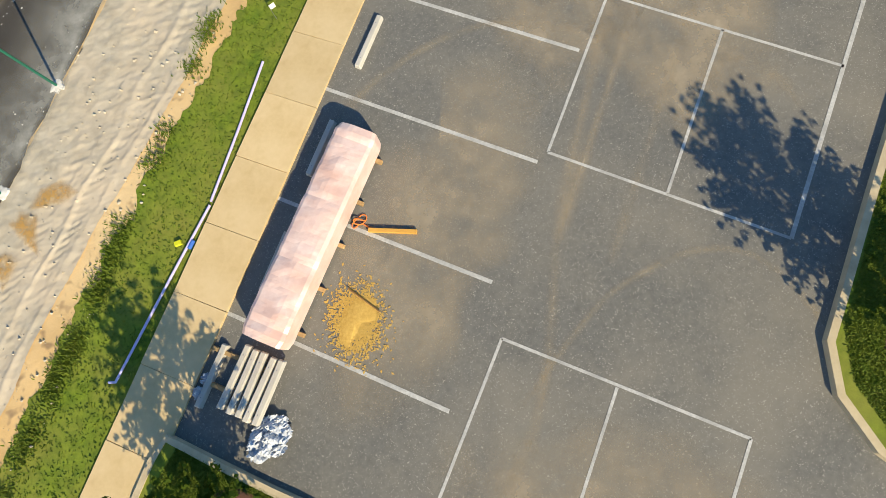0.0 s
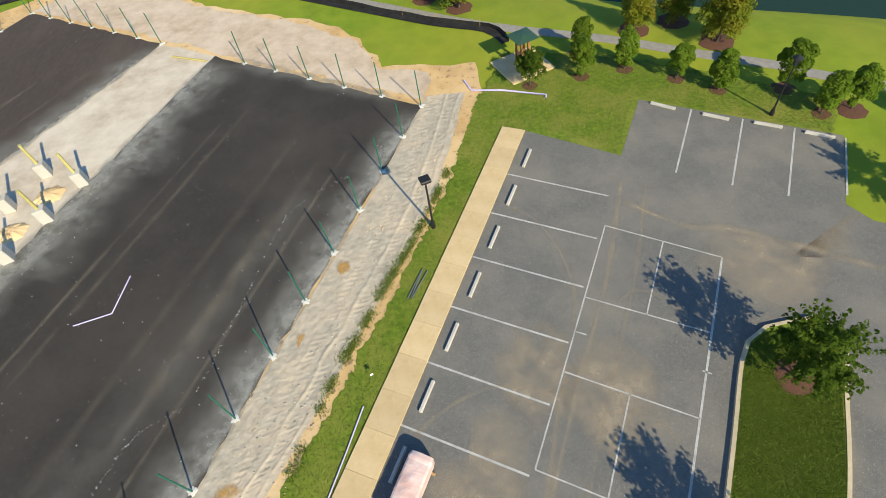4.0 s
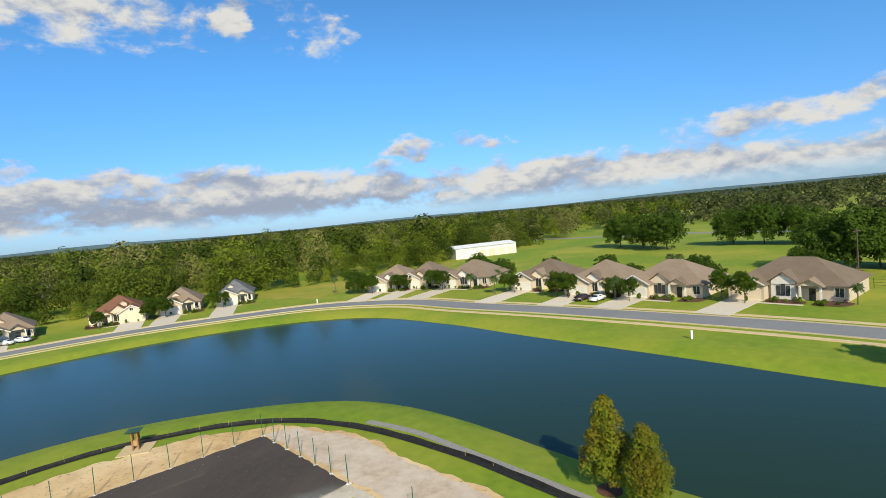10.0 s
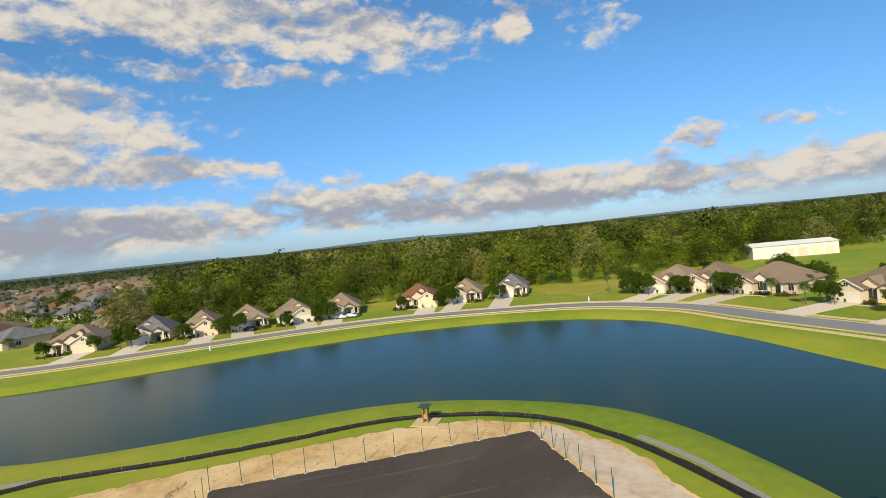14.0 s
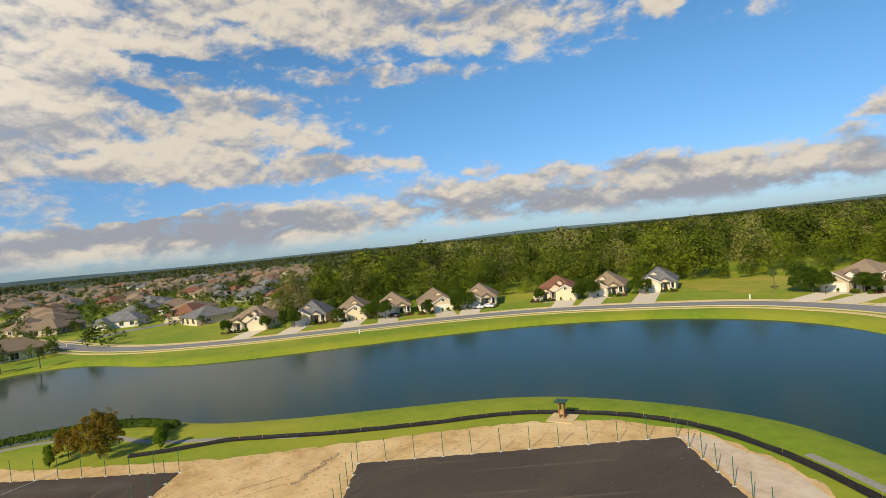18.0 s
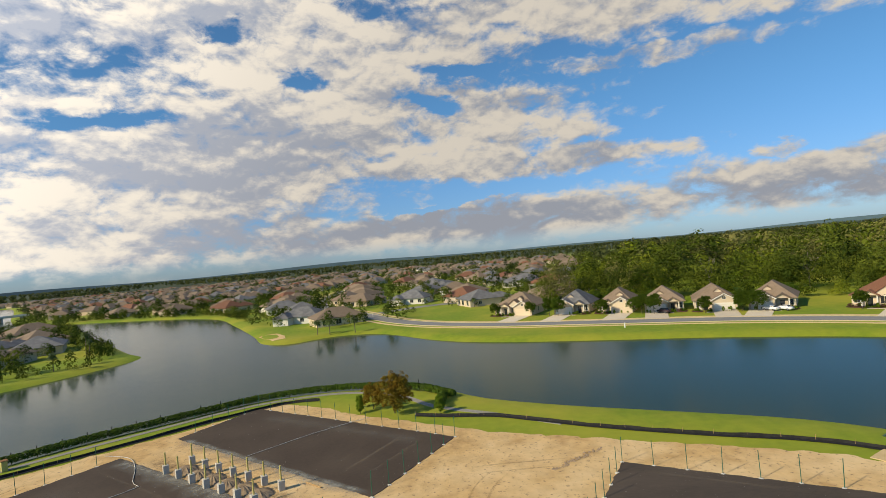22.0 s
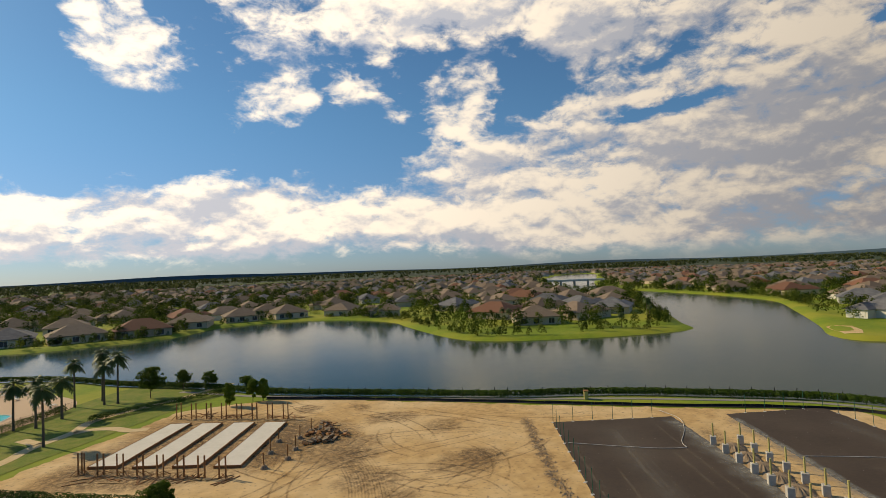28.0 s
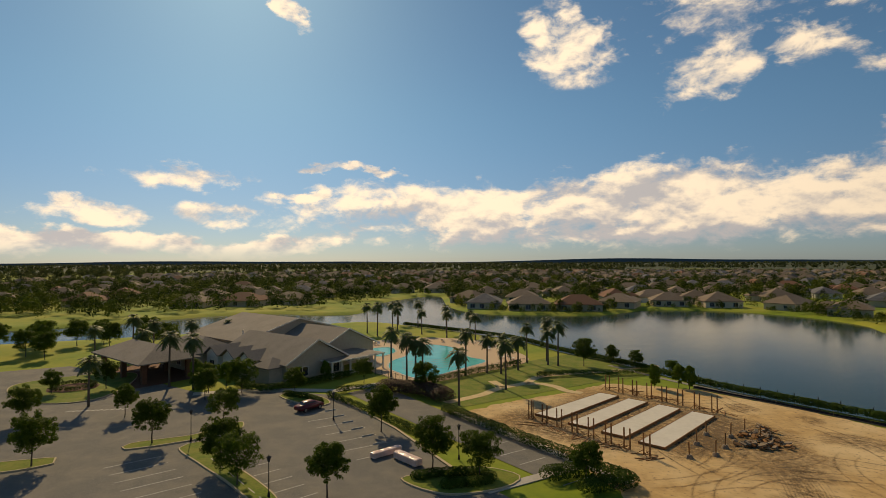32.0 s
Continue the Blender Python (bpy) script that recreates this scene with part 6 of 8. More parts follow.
tube(bm, (-0.1, 0, 0), (0.1, 0, 0), 0.045, seg=10)
part("sleeve", bm, mat("blue_plastic", (0.05, 0.16, 0.55), (0.04, 0.13, 0.48), 5.0, 0.4), t)

# stones and clods strewn over the marl strip
rk = np.random.default_rng(44)
n = 1400
k = rk.random(n)
base = np.column_stack([-15.5 + 14.5 * k, -7.5 + 33.0 * k])
p = base + np.column_stack([np.full(n, 0.92), np.full(n, -0.40)]) * (rk.random(n) * (3.5 - 1.7 * k) - 0.3)[:, None]
v = []
for x, y in p:
    r = 0.012 + 0.045 * rk.random() ** 4
    c = [(x + r * math.cos(a), y + r * math.sin(a) * (0.6 + 0.4 * rk.random()), 0.055) for a in (0.3, 1.9, 3.4, 5.0)]
    top = (x, y, 0.06 + r * 1.1)
    v += [c[0], c[1], top, top, c[1], c[2], top, top, c[2], c[3], top, top, c[3], c[0], top, top]
f = []
vv = np.array(v).reshape(-1, 4, 3)[:, :3]
tagged(link_mesh("gravel", pymesh("gravel", vv.reshape(-1, 3), np.arange(len(vv) * 3).reshape(-1, 3)), SANDPALE), "small pale stones and clods strewn on the marl", "gravel", kind="stuff")


# ---- courts: fence posts, poles, slabs, hedge ----
def fence_post(x, y, material=GREENPOST):
    t = thing("fence_post", x, y, 0.05, 0, "bare green steel fence post in a splash of concrete", "fence post", "fence posts round the courts")
    bm = bmesh.new()
    tube(bm, (0, 0, 0), (0, 0, 2.4), 0.032, seg=8)
    part("post", bm, material, t)
    rg = np.random.default_rng(int(abs(x * 13 + y * 7)))
    n = 14
    r = [0.20 * (0.6 + 0.6 * rg.random()) for _ in range(n)]
    verts = [(0, 0, 0.07)] + [(math.cos(i * 6.283 / n) * r[i], math.sin(i * 6.283 / n) * r[i], 0.045) for i in range(n)] + [(math.cos(i * 6.283 / n) * r[i] * 1.15, math.sin(i * 6.283 / n) * r[i] * 1.15, -0.02) for i in range(n)]
    faces = [(0, 1 + i, 1 + (i + 1) % n) for i in range(n)] + [(1 + i, 1 + n + i, 1 + n + (i + 1) % n, 1 + (i + 1) % n) for i in range(n)]
    link_mesh("footing", pymesh("footing", verts, faces), SPLASH, t, "splash of pale concrete")
    return t


fp = fence_post(0, -300)


def post_row(a, b, spacing=2.78, ends=(True, True)):
    a, b = np.array(a, float), np.array(b, float)
    n = max(1, round(np.linalg.norm(b - a) / spacing))
    for i in range(0 if ends[0] else 1, n + (1 if ends[1] else 0)):
        p = a + (b - a) * i / n
        copy_thing(fp, pose(p[0], p[1], 0.05, (i * 37 % 5 - 2) * 0.5, (i * 53 % 5 - 2) * 0.5, i * 50))


for quad, edges in ((COURT_1, ((0, 1), (3, 0), (2, 3))), (COURT_0, ((0, 1), (1, 2), (2, 3))), (COURT_A, ((0, 1), (1, 2), (3, 0))), (COURT_B, ((0, 1), (3, 0), (2, 3)))):
    for i, (p, q) in enumerate(edges):
        post_row(quad[p], quad[q], ends=(i == 0 or True, False))
for o in [*fp.children_recursive, fp]:
    bpy.data.objects.remove(o, do_unlink=True)


def pole(x, y, rz):
    t = thing("shade_pole", x, y, 0.04, rz, "yellowish timber pole set in a tall concrete block", "pole", "poles between the courts")
    bm = bmesh.new()
    box(bm, -0.30, -0.30, 0, 0.30, 0.30, 0.95, bevel=0.03)
    part("concrete_block", bm, CONCRETE, t)
    bm = bmesh.new()
    tube(bm, (0, 0, 0.9), (0, 0, 2.35), 0.095, 0.085, 10)
    part("post", bm, POLEWOOD, t)
    return t


pl = pole(-59.0, -31.3, 35)
for i in range(1, 7):
    copy_thing(pl, pose(-59.0 + 1.62 * i, -31.3 + 2.2 * i, 0.04, 0, 0, 36 + i))
for i in range(7):
    copy_thing(pl, pose(-61.3 + 1.55 * i, -29.5 + 2.18 * i, 0.04, 0, 0, 35 - i))
for i in range(7):
    copy_thing(pl, pose(-22.2 - 1.02 * i, 21.6 - 2.62 * i, 0.04, 0, 0, 22 + i))
    copy_thing(pl, pose(-24.9 - 1.02 * i, 22.7 - 2.62 * i, 0.04, 0, 0, 22 - i))
for i in range(6):
    x, y = -59.3 + 1.6 * i, -29.3 + 2.19 * i
    heap("sand_heap", [(x - 1.3, y - 0.8), (x, y - 1.5), (x + 1.4, y - 0.6), (x + 1.3, y + 0.9), (x, y + 1.5), (x - 1.4, y + 0.6)], 0.5, SANDDARK, "loose heap of damp brown sand between the poles", "sand", 0, 0, i)
for i in range(6):
    x, y = -24.0 - 1.02 * i, 20.9 - 2.62 * i
    heap("sand_heap", [(x - 0.8, y - 0.5), (x, y - 0.8), (x + 0.8, y - 0.4), (x + 0.8, y + 0.5), (x, y + 0.8), (x - 0.8, y + 0.4)], 0.25, SAND, "low heap of loose sand between the poles", "sand", 0, 0, i + 20)

# pale dust and drag marks
for pts, w, lab, st, pk in [([(-2.6, 25.2), (-14.5, -3.4)], 2.2, "chalky white dust along the edge of the court pad", 1.0, 0.9), ([(-17.0, 33.2), (-28.9, 4.7)], 4.0, "chalky grey dust along the edge of the court pad", 0.9, 0.12), ([(-19.5, 26), (-24.5, 13), (-27.5, 5.5)], 1.2, "pale drag mark on the court pad", 0.9, 0.5),
                            ([(-49.4, -7.6), (-71.0, -35.4)], 2.4, "chalky grey dust along the edge of the court pad", 0.8, 0.2), ([(-65.0, -40.2), (-44.3, -11.2)], 2.6, "pale grey dust on the court pad", 0.8, 0.85), ([(-21.8, 35.6), (-37.4, 9.2)], 2.2, "chalky dust along the edge of the court pad", 0.8, 0.88),
                            ([(-15.6, 33.0), (-3.2, 26.0)], 1.6, "chalky dust along the end of the court pad", 0.6, 0.85), ([(-8, 20), (-14, 8), (-20, -1)], 5.0, "faint pale film on the court pad", 0.16, 0.5), ([(-62, -3), (-78, -27)], 4.0, "faint pale film on the court pad", 0.16, 0.5), ([(-37, -18), (-56, -43)], 5.0, "faint pale film on the court pad", 0.16, 0.5)]:
    dust_strip(ragged(densify(pts, 0.5, False), 0.12, 0.8), w, 0.0895 + 0.0004 * len(lab) / 50, DUST, lab, st, pk)
# long roller streaks on the pads
rr = random.Random(31)
for quad in (COURT_1, COURT_0, COURT_A, COURT_B):
    a, b, c, d = (np.array(q) for q in quad)
    for k in range(9):
        v, u0, u1 = rr.uniform(0.06, 0.94), rr.uniform(0.03, 0.5), rr.uniform(0.55, 0.97)
        p, q = a + (b - a) * v, d + (c - d) * v
        dust_strip(densify([tuple(p + (q - p) * u0), tuple(p + (q - p) * u1)], 0.9, False), rr.uniform(0.25, 0.9), 0.0885 + 0.00008 * k, TANDUST, "faint dusty roller streak on the court pad", rr.uniform(0.12, 0.4))
# flecks of chalk on the pads
rc = np.random.default_rng(21)
fl = []
for quad, n in ((COURT_1, 800), (COURT_0, 400), (COURT_A, 300), (COURT_B, 300)):
    a, b, c, d = (np.array(q) for q in quad)
    u, v = rc.random(n) ** 0.8, rc.random(n)
    v = np.where(rc.random(n) < 0.75, np.where(rc.random(n) < 0.5, v ** 4, 1 - v ** 4), v)
    p = a + (b - a) * v[:, None] + (d - a) * u[:, None] + (a - b + c - d) * (u * v)[:, None]
    fl.append(p)
p = np.concatenate(fl)
line = np.array(spline([(-6.5, 20), (-9.5, 17.5), (-11, 12), (-12.2, 8), (-14.5, 6), (-15.8, 1.5)], 0.06))
p = np.concatenate([p, line[rc.integers(0, len(line), 260)] + rc.normal(size=(260, 2)) * 0.05])
ang = rc.random(len(p)) * 6.28
sz = (0.012 + 0.03 * rc.random(len(p)) ** 3)[:, None]
fa = np.column_stack([np.cos(ang), np.sin(ang), np.zeros(len(p))]) * sz
fb = np.column_stack([-np.sin(ang), np.cos(ang), np.zeros(len(p))]) * sz * 0.7
fc = np.column_stack([p, np.full(len(p), 0.094)])
tagged(link_mesh("chalk_flecks", quads_mesh("chalk_flecks", np.stack([fc - fa, fc - fb, fc + fa, fc + fb], 1).reshape(-1, 3)), SPLASH), "scattered white flecks of chalk on the court pads", "chalk", kind="stuff")
pipe("hose", spline([(-66.6, -43.0), (-65.0, -39.0), (-61.5, -36.2), (-57.3, -34.0), (-56.2, -33.0), (-55.8, -32.5), (-53.5, -34.2), (-50.8, -37.5), (-47.5, -42)], 0.5), 0.032, SPLASH, "white hose looped over the court pad", 0.14, "hose")
pipe("hose", spline([(-73.0, -11.0), (-68.5, -17.0), (-64.8, -20.8), (-62.0, -23.5)], 0.5), 0.032, SPLASH, "white hose lying across the court pad", 0.14, "hose")
pipe("pipe", [(-17.0, 14.5), (-17.2, 12.4), (-18.9, 11.9)], 0.03, LILAC, "bent lilac plastic pipe on the court pad", 0.12)
pipe("timber_plank", [(-51.5, -12.5), (-53.0, -14.3)], 0.07, TIMBER, "loose timber plank on the court pad", 0.15, "timber")
pipe("timber_plank", [(-20.4, 34.0), (-17.6, 32.9)], 0.07, POLEWOOD, "yellow timber pole lying on the sand", 0.10, "timber")
for line, w in (([(-51.1, -52.8), (-43.4, -42.1), (-36.7, -32.4)], 1.5), ([(-55.5, 15.5), (-51.0, 9.6)], 0.7)):
    path_ = ragged(densify(line, 0.3, False), 0.35, 0.9)
    dust_strip(path_, w * 1.3, 0.0345, DAMP, "dark dug strip of soil across the sand", 1.0)
    rd = np.random.default_rng(len(path_))
    tv, tf = [], []
    for x, y in path_:
        for k in range(5):
            r = 0.05 + 0.14 * rd.random() ** 2
            cx, cy = x + rd.normal() * w * 0.22, y + rd.normal() * w * 0.22
            j = len(tv)
            tv += [(cx + r * math.cos(q + rd.random()), cy + r * math.sin(q + rd.random()), 0.03) for q in (0, 1.57, 3.14, 4.71)] + [(cx, cy, 0.03 + r * 0.8)]
            tf += [(j + q, j + (q + 1) % 4, j + 4) for q in range(4)]
    tagged(link_mesh("soil_clods", pymesh("soil_clods", tv, tf), SANDDARK), "loose dark clods along a dug strip of soil", "soil", kind="stuff")

# tyre tracks pressed in the sand
rt = random.Random(8)


def scuffs(n, x0, x1, y0, y1, width, z, strength, turn=0.35):
    """Curving pairs of wheel marks over the sand."""
    made = 0
    for k in range(n * 6):
        x, y = rt.uniform(x0, x1), rt.uniform(y0, y1)
        a, bend = rt.uniform(0, 6.28), rt.uniform(-turn, turn)
        pts = [(x, y)]
        for i in range(rt.randint(3, 6)):
            a += bend + rt.uniform(-0.08, 0.08)
            pts.append((pts[-1][0] + 3.2 * math.cos(a), pts[-1][1] + 3.2 * math.sin(a)))
        q = np.array(pts)
        if not all(inside(q, SANDLOT)) or any(inside(q, c).any() for c in (COURT_A, COURT_B, COURT_0, COURT_1)):
            continue
        line = spline(pts, 0.6)
        for s in (-0.85, 0.85):
            dust_strip(offset_line(line, s), width, z + 0.0004 * made, DAMP, "curving wheel mark in the loose sand", strength * rt.uniform(0.6, 1.0))
        made += 1
        if made >= n:
            break


scuffs(34, -48, -12, -86, -30, 0.42, 0.036, 1.0)
scuffs(8, -62, -22, -16, 30, 0.40, 0.036, 0.8)
for k in range(16):                       # broad patches of disturbed ground
    x, y = rt.uniform(-42, -14), rt.uniform(-80, -32)
    r = rt.uniform(1.5, 4.5)
    pts = [(x + r * rt.uniform(0.6, 1.3) * math.cos(a), y + r * rt.uniform(0.6, 1.3) * math.sin(a)) for a in np.linspace(0, 5.5, 7)]
    if all(inside(np.array(pts), SANDLOT)):
        dust_patch(pts, 0.0335 + 0.0001 * k, DAMP, "patch of dark disturbed sand", 0.75)
dust_patch([(3, -70), (-4, -64), (-13, -57), (-22, -59), (-31, -66), (-27, -78), (-19, -86), (-11, -89), (-4, -80)], 0.0352, DAMP, "trampled dark ground all round the slabs", 1.0)
dust_strip(densify([(-64, -36), (-48, -13.5)], 0.8, False), 4.4, 0.0353, DAMP, "churned soil between the court pads", 0.9)
dust_patch([(-9, -58), (-3, -62), (4, -68), (1, -74), (-3, -72), (-12, -60)], 0.0355, DAMP, "trampled dark sand beside the slabs", 1.0)
dust_patch([(-16, -57), (-30, -60), (-33, -68), (-26, -77), (-22, -72), (-17, -62)], 0.0356, DAMP, "trampled dark sand beside the slabs", 1.0)
# parallel scrape marks of a grader
for k in range(13):
    o = k * 0.32
    dust_strip(spline([(-20 - o, -42 + o * 0.3), (-22.5 - o, -47), (-24 - o, -52), (-24.6 - o, -56)], 0.6), 0.2, 0.0365 + 0.0003 * k, DAMP, "parallel scrape mark in the sand", 0.25 + 0.45 * rt.random())
# rusty wet patches and clods on the marl strip
for k, (x, y) in enumerate([(-10.0, 3.9), (-10.4, 3.3), (-7.9, 10.3), (-11.0, 2.4), (-6.2, 13.6)]):
    dust_patch([(x - 0.25, y - 0.3), (x + 0.2, y - 0.35), (x + 0.3, y + 0.2), (x + 0.05, y + 0.4), (x - 0.25, y + 0.2)], 0.085, RUSTSAND, "rusty orange stain on the pale marl")
# ---- four long slabs with timber posts ----
SLABS = [[(-2.2, -71), (-4.9, -69), (-14.6, -82.1), (-12.2, -83.7)], [(-6.2, -67.6), (-8.6, -66), (-18.1, -79.1), (-15.8, -80.8)], [(-9.8, -64.7), (-12.3, -63), (-21.7, -76.1), (-19.4, -78)], [(-13.4, -61.6), (-15.8, -59.9), (-25.2, -73.2), (-22.9, -75)]]
for q in SLABS:
    t = thing("court_slab", 0, 0, label="long pale cast concrete slab in dark timber formwork", category="slab", group="long concrete slabs")
    c = np.mean(q, 0)
    sheet("concrete", [tuple(c + (np.array(p) - c) * 0.985) for p in q], 0.30, mat("pale_concrete", (0.68, 0.64, 0.55), (0.60, 0.56, 0.48), 1.5, 0.9, 0, (0.72, 0.68, 0.6), 0.3, 0.5) if "pale_concrete" not in MATS else MATS["pale_concrete"], 0.3, parent=t)
    for i in range(4):
        a, b = np.array(q[i]), np.array(q[(i + 1) % 4])
        d = b - a
        bm = bmesh.new()
        L = np.linalg.norm(d)
        box(bm, -L / 2, -0.04, 0.0, L / 2, 0.04, 0.31, pose(*((a + b) / 2), 0.02, 0, 0, math.degrees(math.atan2(d[1], d[0]))))
        part("form_board", bm, BROWNWOOD, t)


def timber_post(x, y, lean=0.0):
    t = thing("timber_post", x, y, 0.02, 0, "square brown timber post with stakes at its foot", "post", "timber posts round the slabs")
    bm = bmesh.new()
    box(bm, -0.07, -0.07, 0, 0.07, 0.07, 2.3, bevel=0.008)
    part("post", bm, BROWNWOOD, t)
    bm = bmesh.new()
    tube(bm, (0.75, 0.3, 0.02), (0.03, 0.03, 0.55), 0.035, seg=5)
    part("brace", bm, BROWNWOOD, t)
    bm = bmesh.new()
    tube(bm, (-0.5, 0.6, 0.02), (-0.03, 0.03, 0.45), 0.035, seg=5)
    part("brace", bm, BROWNWOOD, t)
    return t


tp = timber_post(-1.7, -69.8)
for i in range(8):
    s = i / 7
    for dx_, dy_ in ((0, 0), (0.55, -0.4)):
        copy_thing(tp, pose(-1.9 - 11.9 * s + dx_, -69.4 + 11.6 * s + dy_, 0.02, 0, 0, i * 47))
        copy_thing(tp, pose(-14.0 - 12.2 * s + dx_, -86.6 + 11.2 * s + dy_, 0.02, 0, 0, i * 61))
rb = random.Random(12)
for i in range(60):
    s = rb.random()
    x, y = (-1.0 - 13.5 * s + rb.uniform(-1, 1), -68.2 + 11.5 * s + rb.uniform(-0.8, 1.2)) if i % 2 else (-15.0 - 13.0 * s + rb.uniform(-1, 1), -88.0 + 13.5 * s + rb.uniform(-1.6, 0.6))
    t = thing("timber_offcut", x, y, 0.04, rb.uniform(0, 360), "loose brown timber offcut on the sand", "timber", "offcuts round the slabs")
    bm = bmesh.new()
    L = rb.uniform(0.5, 1.4)
    box(bm, -L, -0.06, 0, L, 0.06, 0.06)
    part("board", bm, (BROWNWOOD, TIMBER)[i % 5 == 0], t)
for i, (x, y) in enumerate([(-17.7, -57.9), (-19.7, -62.2), (-21.8, -65.8), (-20.6, -58.9), (-22.4, -61.5), (-24.3, -65.3), (-26.5, -67.2), (-27.2, -64.6)]):
    t = thing("footing_post", x, y, 0.03, i * 33, "timber post standing in a rough concrete footing", "post", "posts in footings")
    bm = bmesh.new()
    tube(bm, (0, 0, 0), (0, 0, 0.35), 0.42, 0.26, 9)
    part("footing", bm, SANDDARK, t)
    bm = bmesh.new()
    tube(bm, (0, 0, 0.3), (0.05, 0, 1.7), 0.07, seg=8)
    part("post", bm, BROWNWOOD, t)
for i, (x, y) in enumerate([(-25.3, -62.3), (-28.9, -67.7), (-28.3, -63.7), (-27.0, -65.5)]):
    t = thing("rubble_pile", x, y, 0.02, i * 50, "pile of broken dark slabs and roots on the sand", "rubble", "rubble piles")
    for k in range(26):
        bm = bmesh.new()
        m = pose(rb.uniform(-1.7, 1.7), rb.uniform(-1.1, 1.1), rb.uniform(0.05, 0.45), rb.uniform(-25, 25), rb.uniform(-25, 25), rb.uniform(0, 360))
        box(bm, -0.35, -0.2, -0.05, 0.35, 0.2, 0.06, m, 0.02)
        part("broken_slab", bm, (BROWNWOOD, SANDDARK)[k % 2], t)

# ---- silt fence of black fabric ----
SILT = spline([(3.4, 31.0), (2.2, 32.9), (-1.5, 34.6), (-7, 37.8), (-14.5, 42.0), (-25.2, 46.3), (-34.4, 47.4), (-42, 45.2), (-48.6, 40.4), (-53, 35), (-57, 26.3), (-61.8, 17.4), (-66, 11), (-69.2, 6.0), (-70.8, 0), (-72.5, -4.5)], 0.7)


def silt_fence(line, label):
    t = thing("silt_fence", 0, 0, label=label, category="fence")
    v, f = [], []
    inner = offset_line(line, 0.55)
    outer = offset_line(line, -0.25)
    for i, (p, a, b) in enumerate(zip(line, inner, outer)):
        sag = 0.10 * noise.noise((i * 0.31, 0.2, 0)) - 0.05
        w = 0.16 * noise.noise((i * 0.17, 5.0, 0))
        v += [(a[0], a[1], 0.06), (p[0] + w, p[1] + w, 0.08), (p[0] + w * 0.6, p[1] + w * 0.6, 0.42 + sag), (p[0] + w * 0.6 + 0.02, p[1] + w * 0.6 + 0.02, 0.42 + sag), (b[0], b[1], 0.06)]
    for i in range(len(line) - 1):
        for k in (0, 1, 2, 3):
            f.append((5 * i + k, 5 * i + k + 1, 5 * i + k + 6, 5 * i + k + 5))
    link_mesh("fabric", pymesh("fabric", v, f), BLACKFABRIC, t)
    for i in range(0, len(line), 4):
        bm = bmesh.new()
        tube(bm, (line[i][0], line[i][1], 0), (line[i][0] + 0.03, line[i][1], 0.62), 0.018, seg=5)
        part("stake", bm, TIMBER, t)


silt_fence(SILT, "sagging black fabric silt fence on wooden stakes")
SILT2 = spline([(-85.0, -20.5), (-84.8, -25.5), (-79.4, -33.2), (-70.9, -42.4), (-62, -52.4), (-54.7, -61), (-43, -74), (-36, -81.5), (-27.5, -90)], 0.9)
silt_fence(SILT2, "long black fabric silt fence inside the hedge")


def hedge(name, pts, w, h, count, label, size=0.12, material=None, seed=0, z=0.0):
    line = spline(pts, 0.6)
    rg = np.random.default_rng(seed)
    lobes = [(p[0] + rg.normal() * 0.08, p[1] + rg.normal() * 0.08, z + h * 0.5, w * 0.62, w * 0.62, h * (0.50 + 0.08 * rg.random())) for p in line]
    t = thing(name, 0, 0, label=label, category="hedge")
    step = 10
    for k in range(0, len(lobes), step):
        piece = lobes[k:k + step]
        link_mesh("shrub", quads_mesh("shrub", leaf_cloud(piece, max(60, count * len(piece) // len(lobes)), size, rg, 0.85, 0.0, 0.35)), material or DARKLEAF, t)
    return t


hedge("hedge", [(-80, 0.5), (-86, -5), (-89.4, -13.4), (-89.8, -22), (-87.0, -31.2), (-78.6, -42.2), (-71, -51.2), (-63.4, -58), (-56.8, -62.8), (-44.8, -75.6), (-38.4, -82.2), (-30, -91.5), (-20.5, -106.5), (-9, -121), (0, -136), (10, -146), (21, -153.5), (37, -165)], 1.15, 1.15, 114000, "clipped dark green hedge along the lake edge", 0.108, None, 1)
hedge("hedge", [(-74, -1.2), (-79.5, -0.6)], 1.0, 1.3, 2850, "square clipped green hedge on the lake bank", 0.079, None, 2)
hedge("hedge", [(28.3, -76.4), (19.7, -68.8), (12.9, -62.5), (8.2, -57.8)], 1.0, 0.9, 7980, "low clipped hedge between the stalls and the drive", 0.079, None, 3)
hedge("hedge", [(9.6, -70.8), (1.5, -62.6), (-3.0, -58.0), (-6.3, -54.9)], 1.5, 1.15, 9880, "dark clipped hedge beside the building site", 0.086, None, 4)
hedge("hedge", [(9.0, -48.6), (6.5, -49.8), (3.2, -50.2), (2.6, -48.6), (6, -47.2)], 1.3, 0.8, 7980, "clipped shrub bed on the island", 0.079, None, 5)
hedge("hedge", [(-3.5, -50.5), (-7.5, -51.8), (-10, -49.8), (-6.5, -48)], 2.0, 1.3, 7980, "broad dark shrub bed at the end of the stalls", 0.094, None, 6)
hedge("hedge", [(35.2, -76.4), (30.5, -74.4), (28.4, -72.6)], 1.1, 0.8, 4940, "clipped shrubs beside the red car", 0.079, None, 7)
hedge("hedge", [(28, -79.0), (17.0, -84.4), (11.0, -92), (0.5, -105.0)], 1.2, 1.1, 10450, "dark hedge outside the pool fence", 0.086, None, 8)
hedge("hedge", [(-3.2, -94.5), (-9, -96.5), (-16, -97.8), (-23.5, -100.5)], 1.1, 1.0, 6840, "dark hedge behind the slabs", 0.086, None, 9)
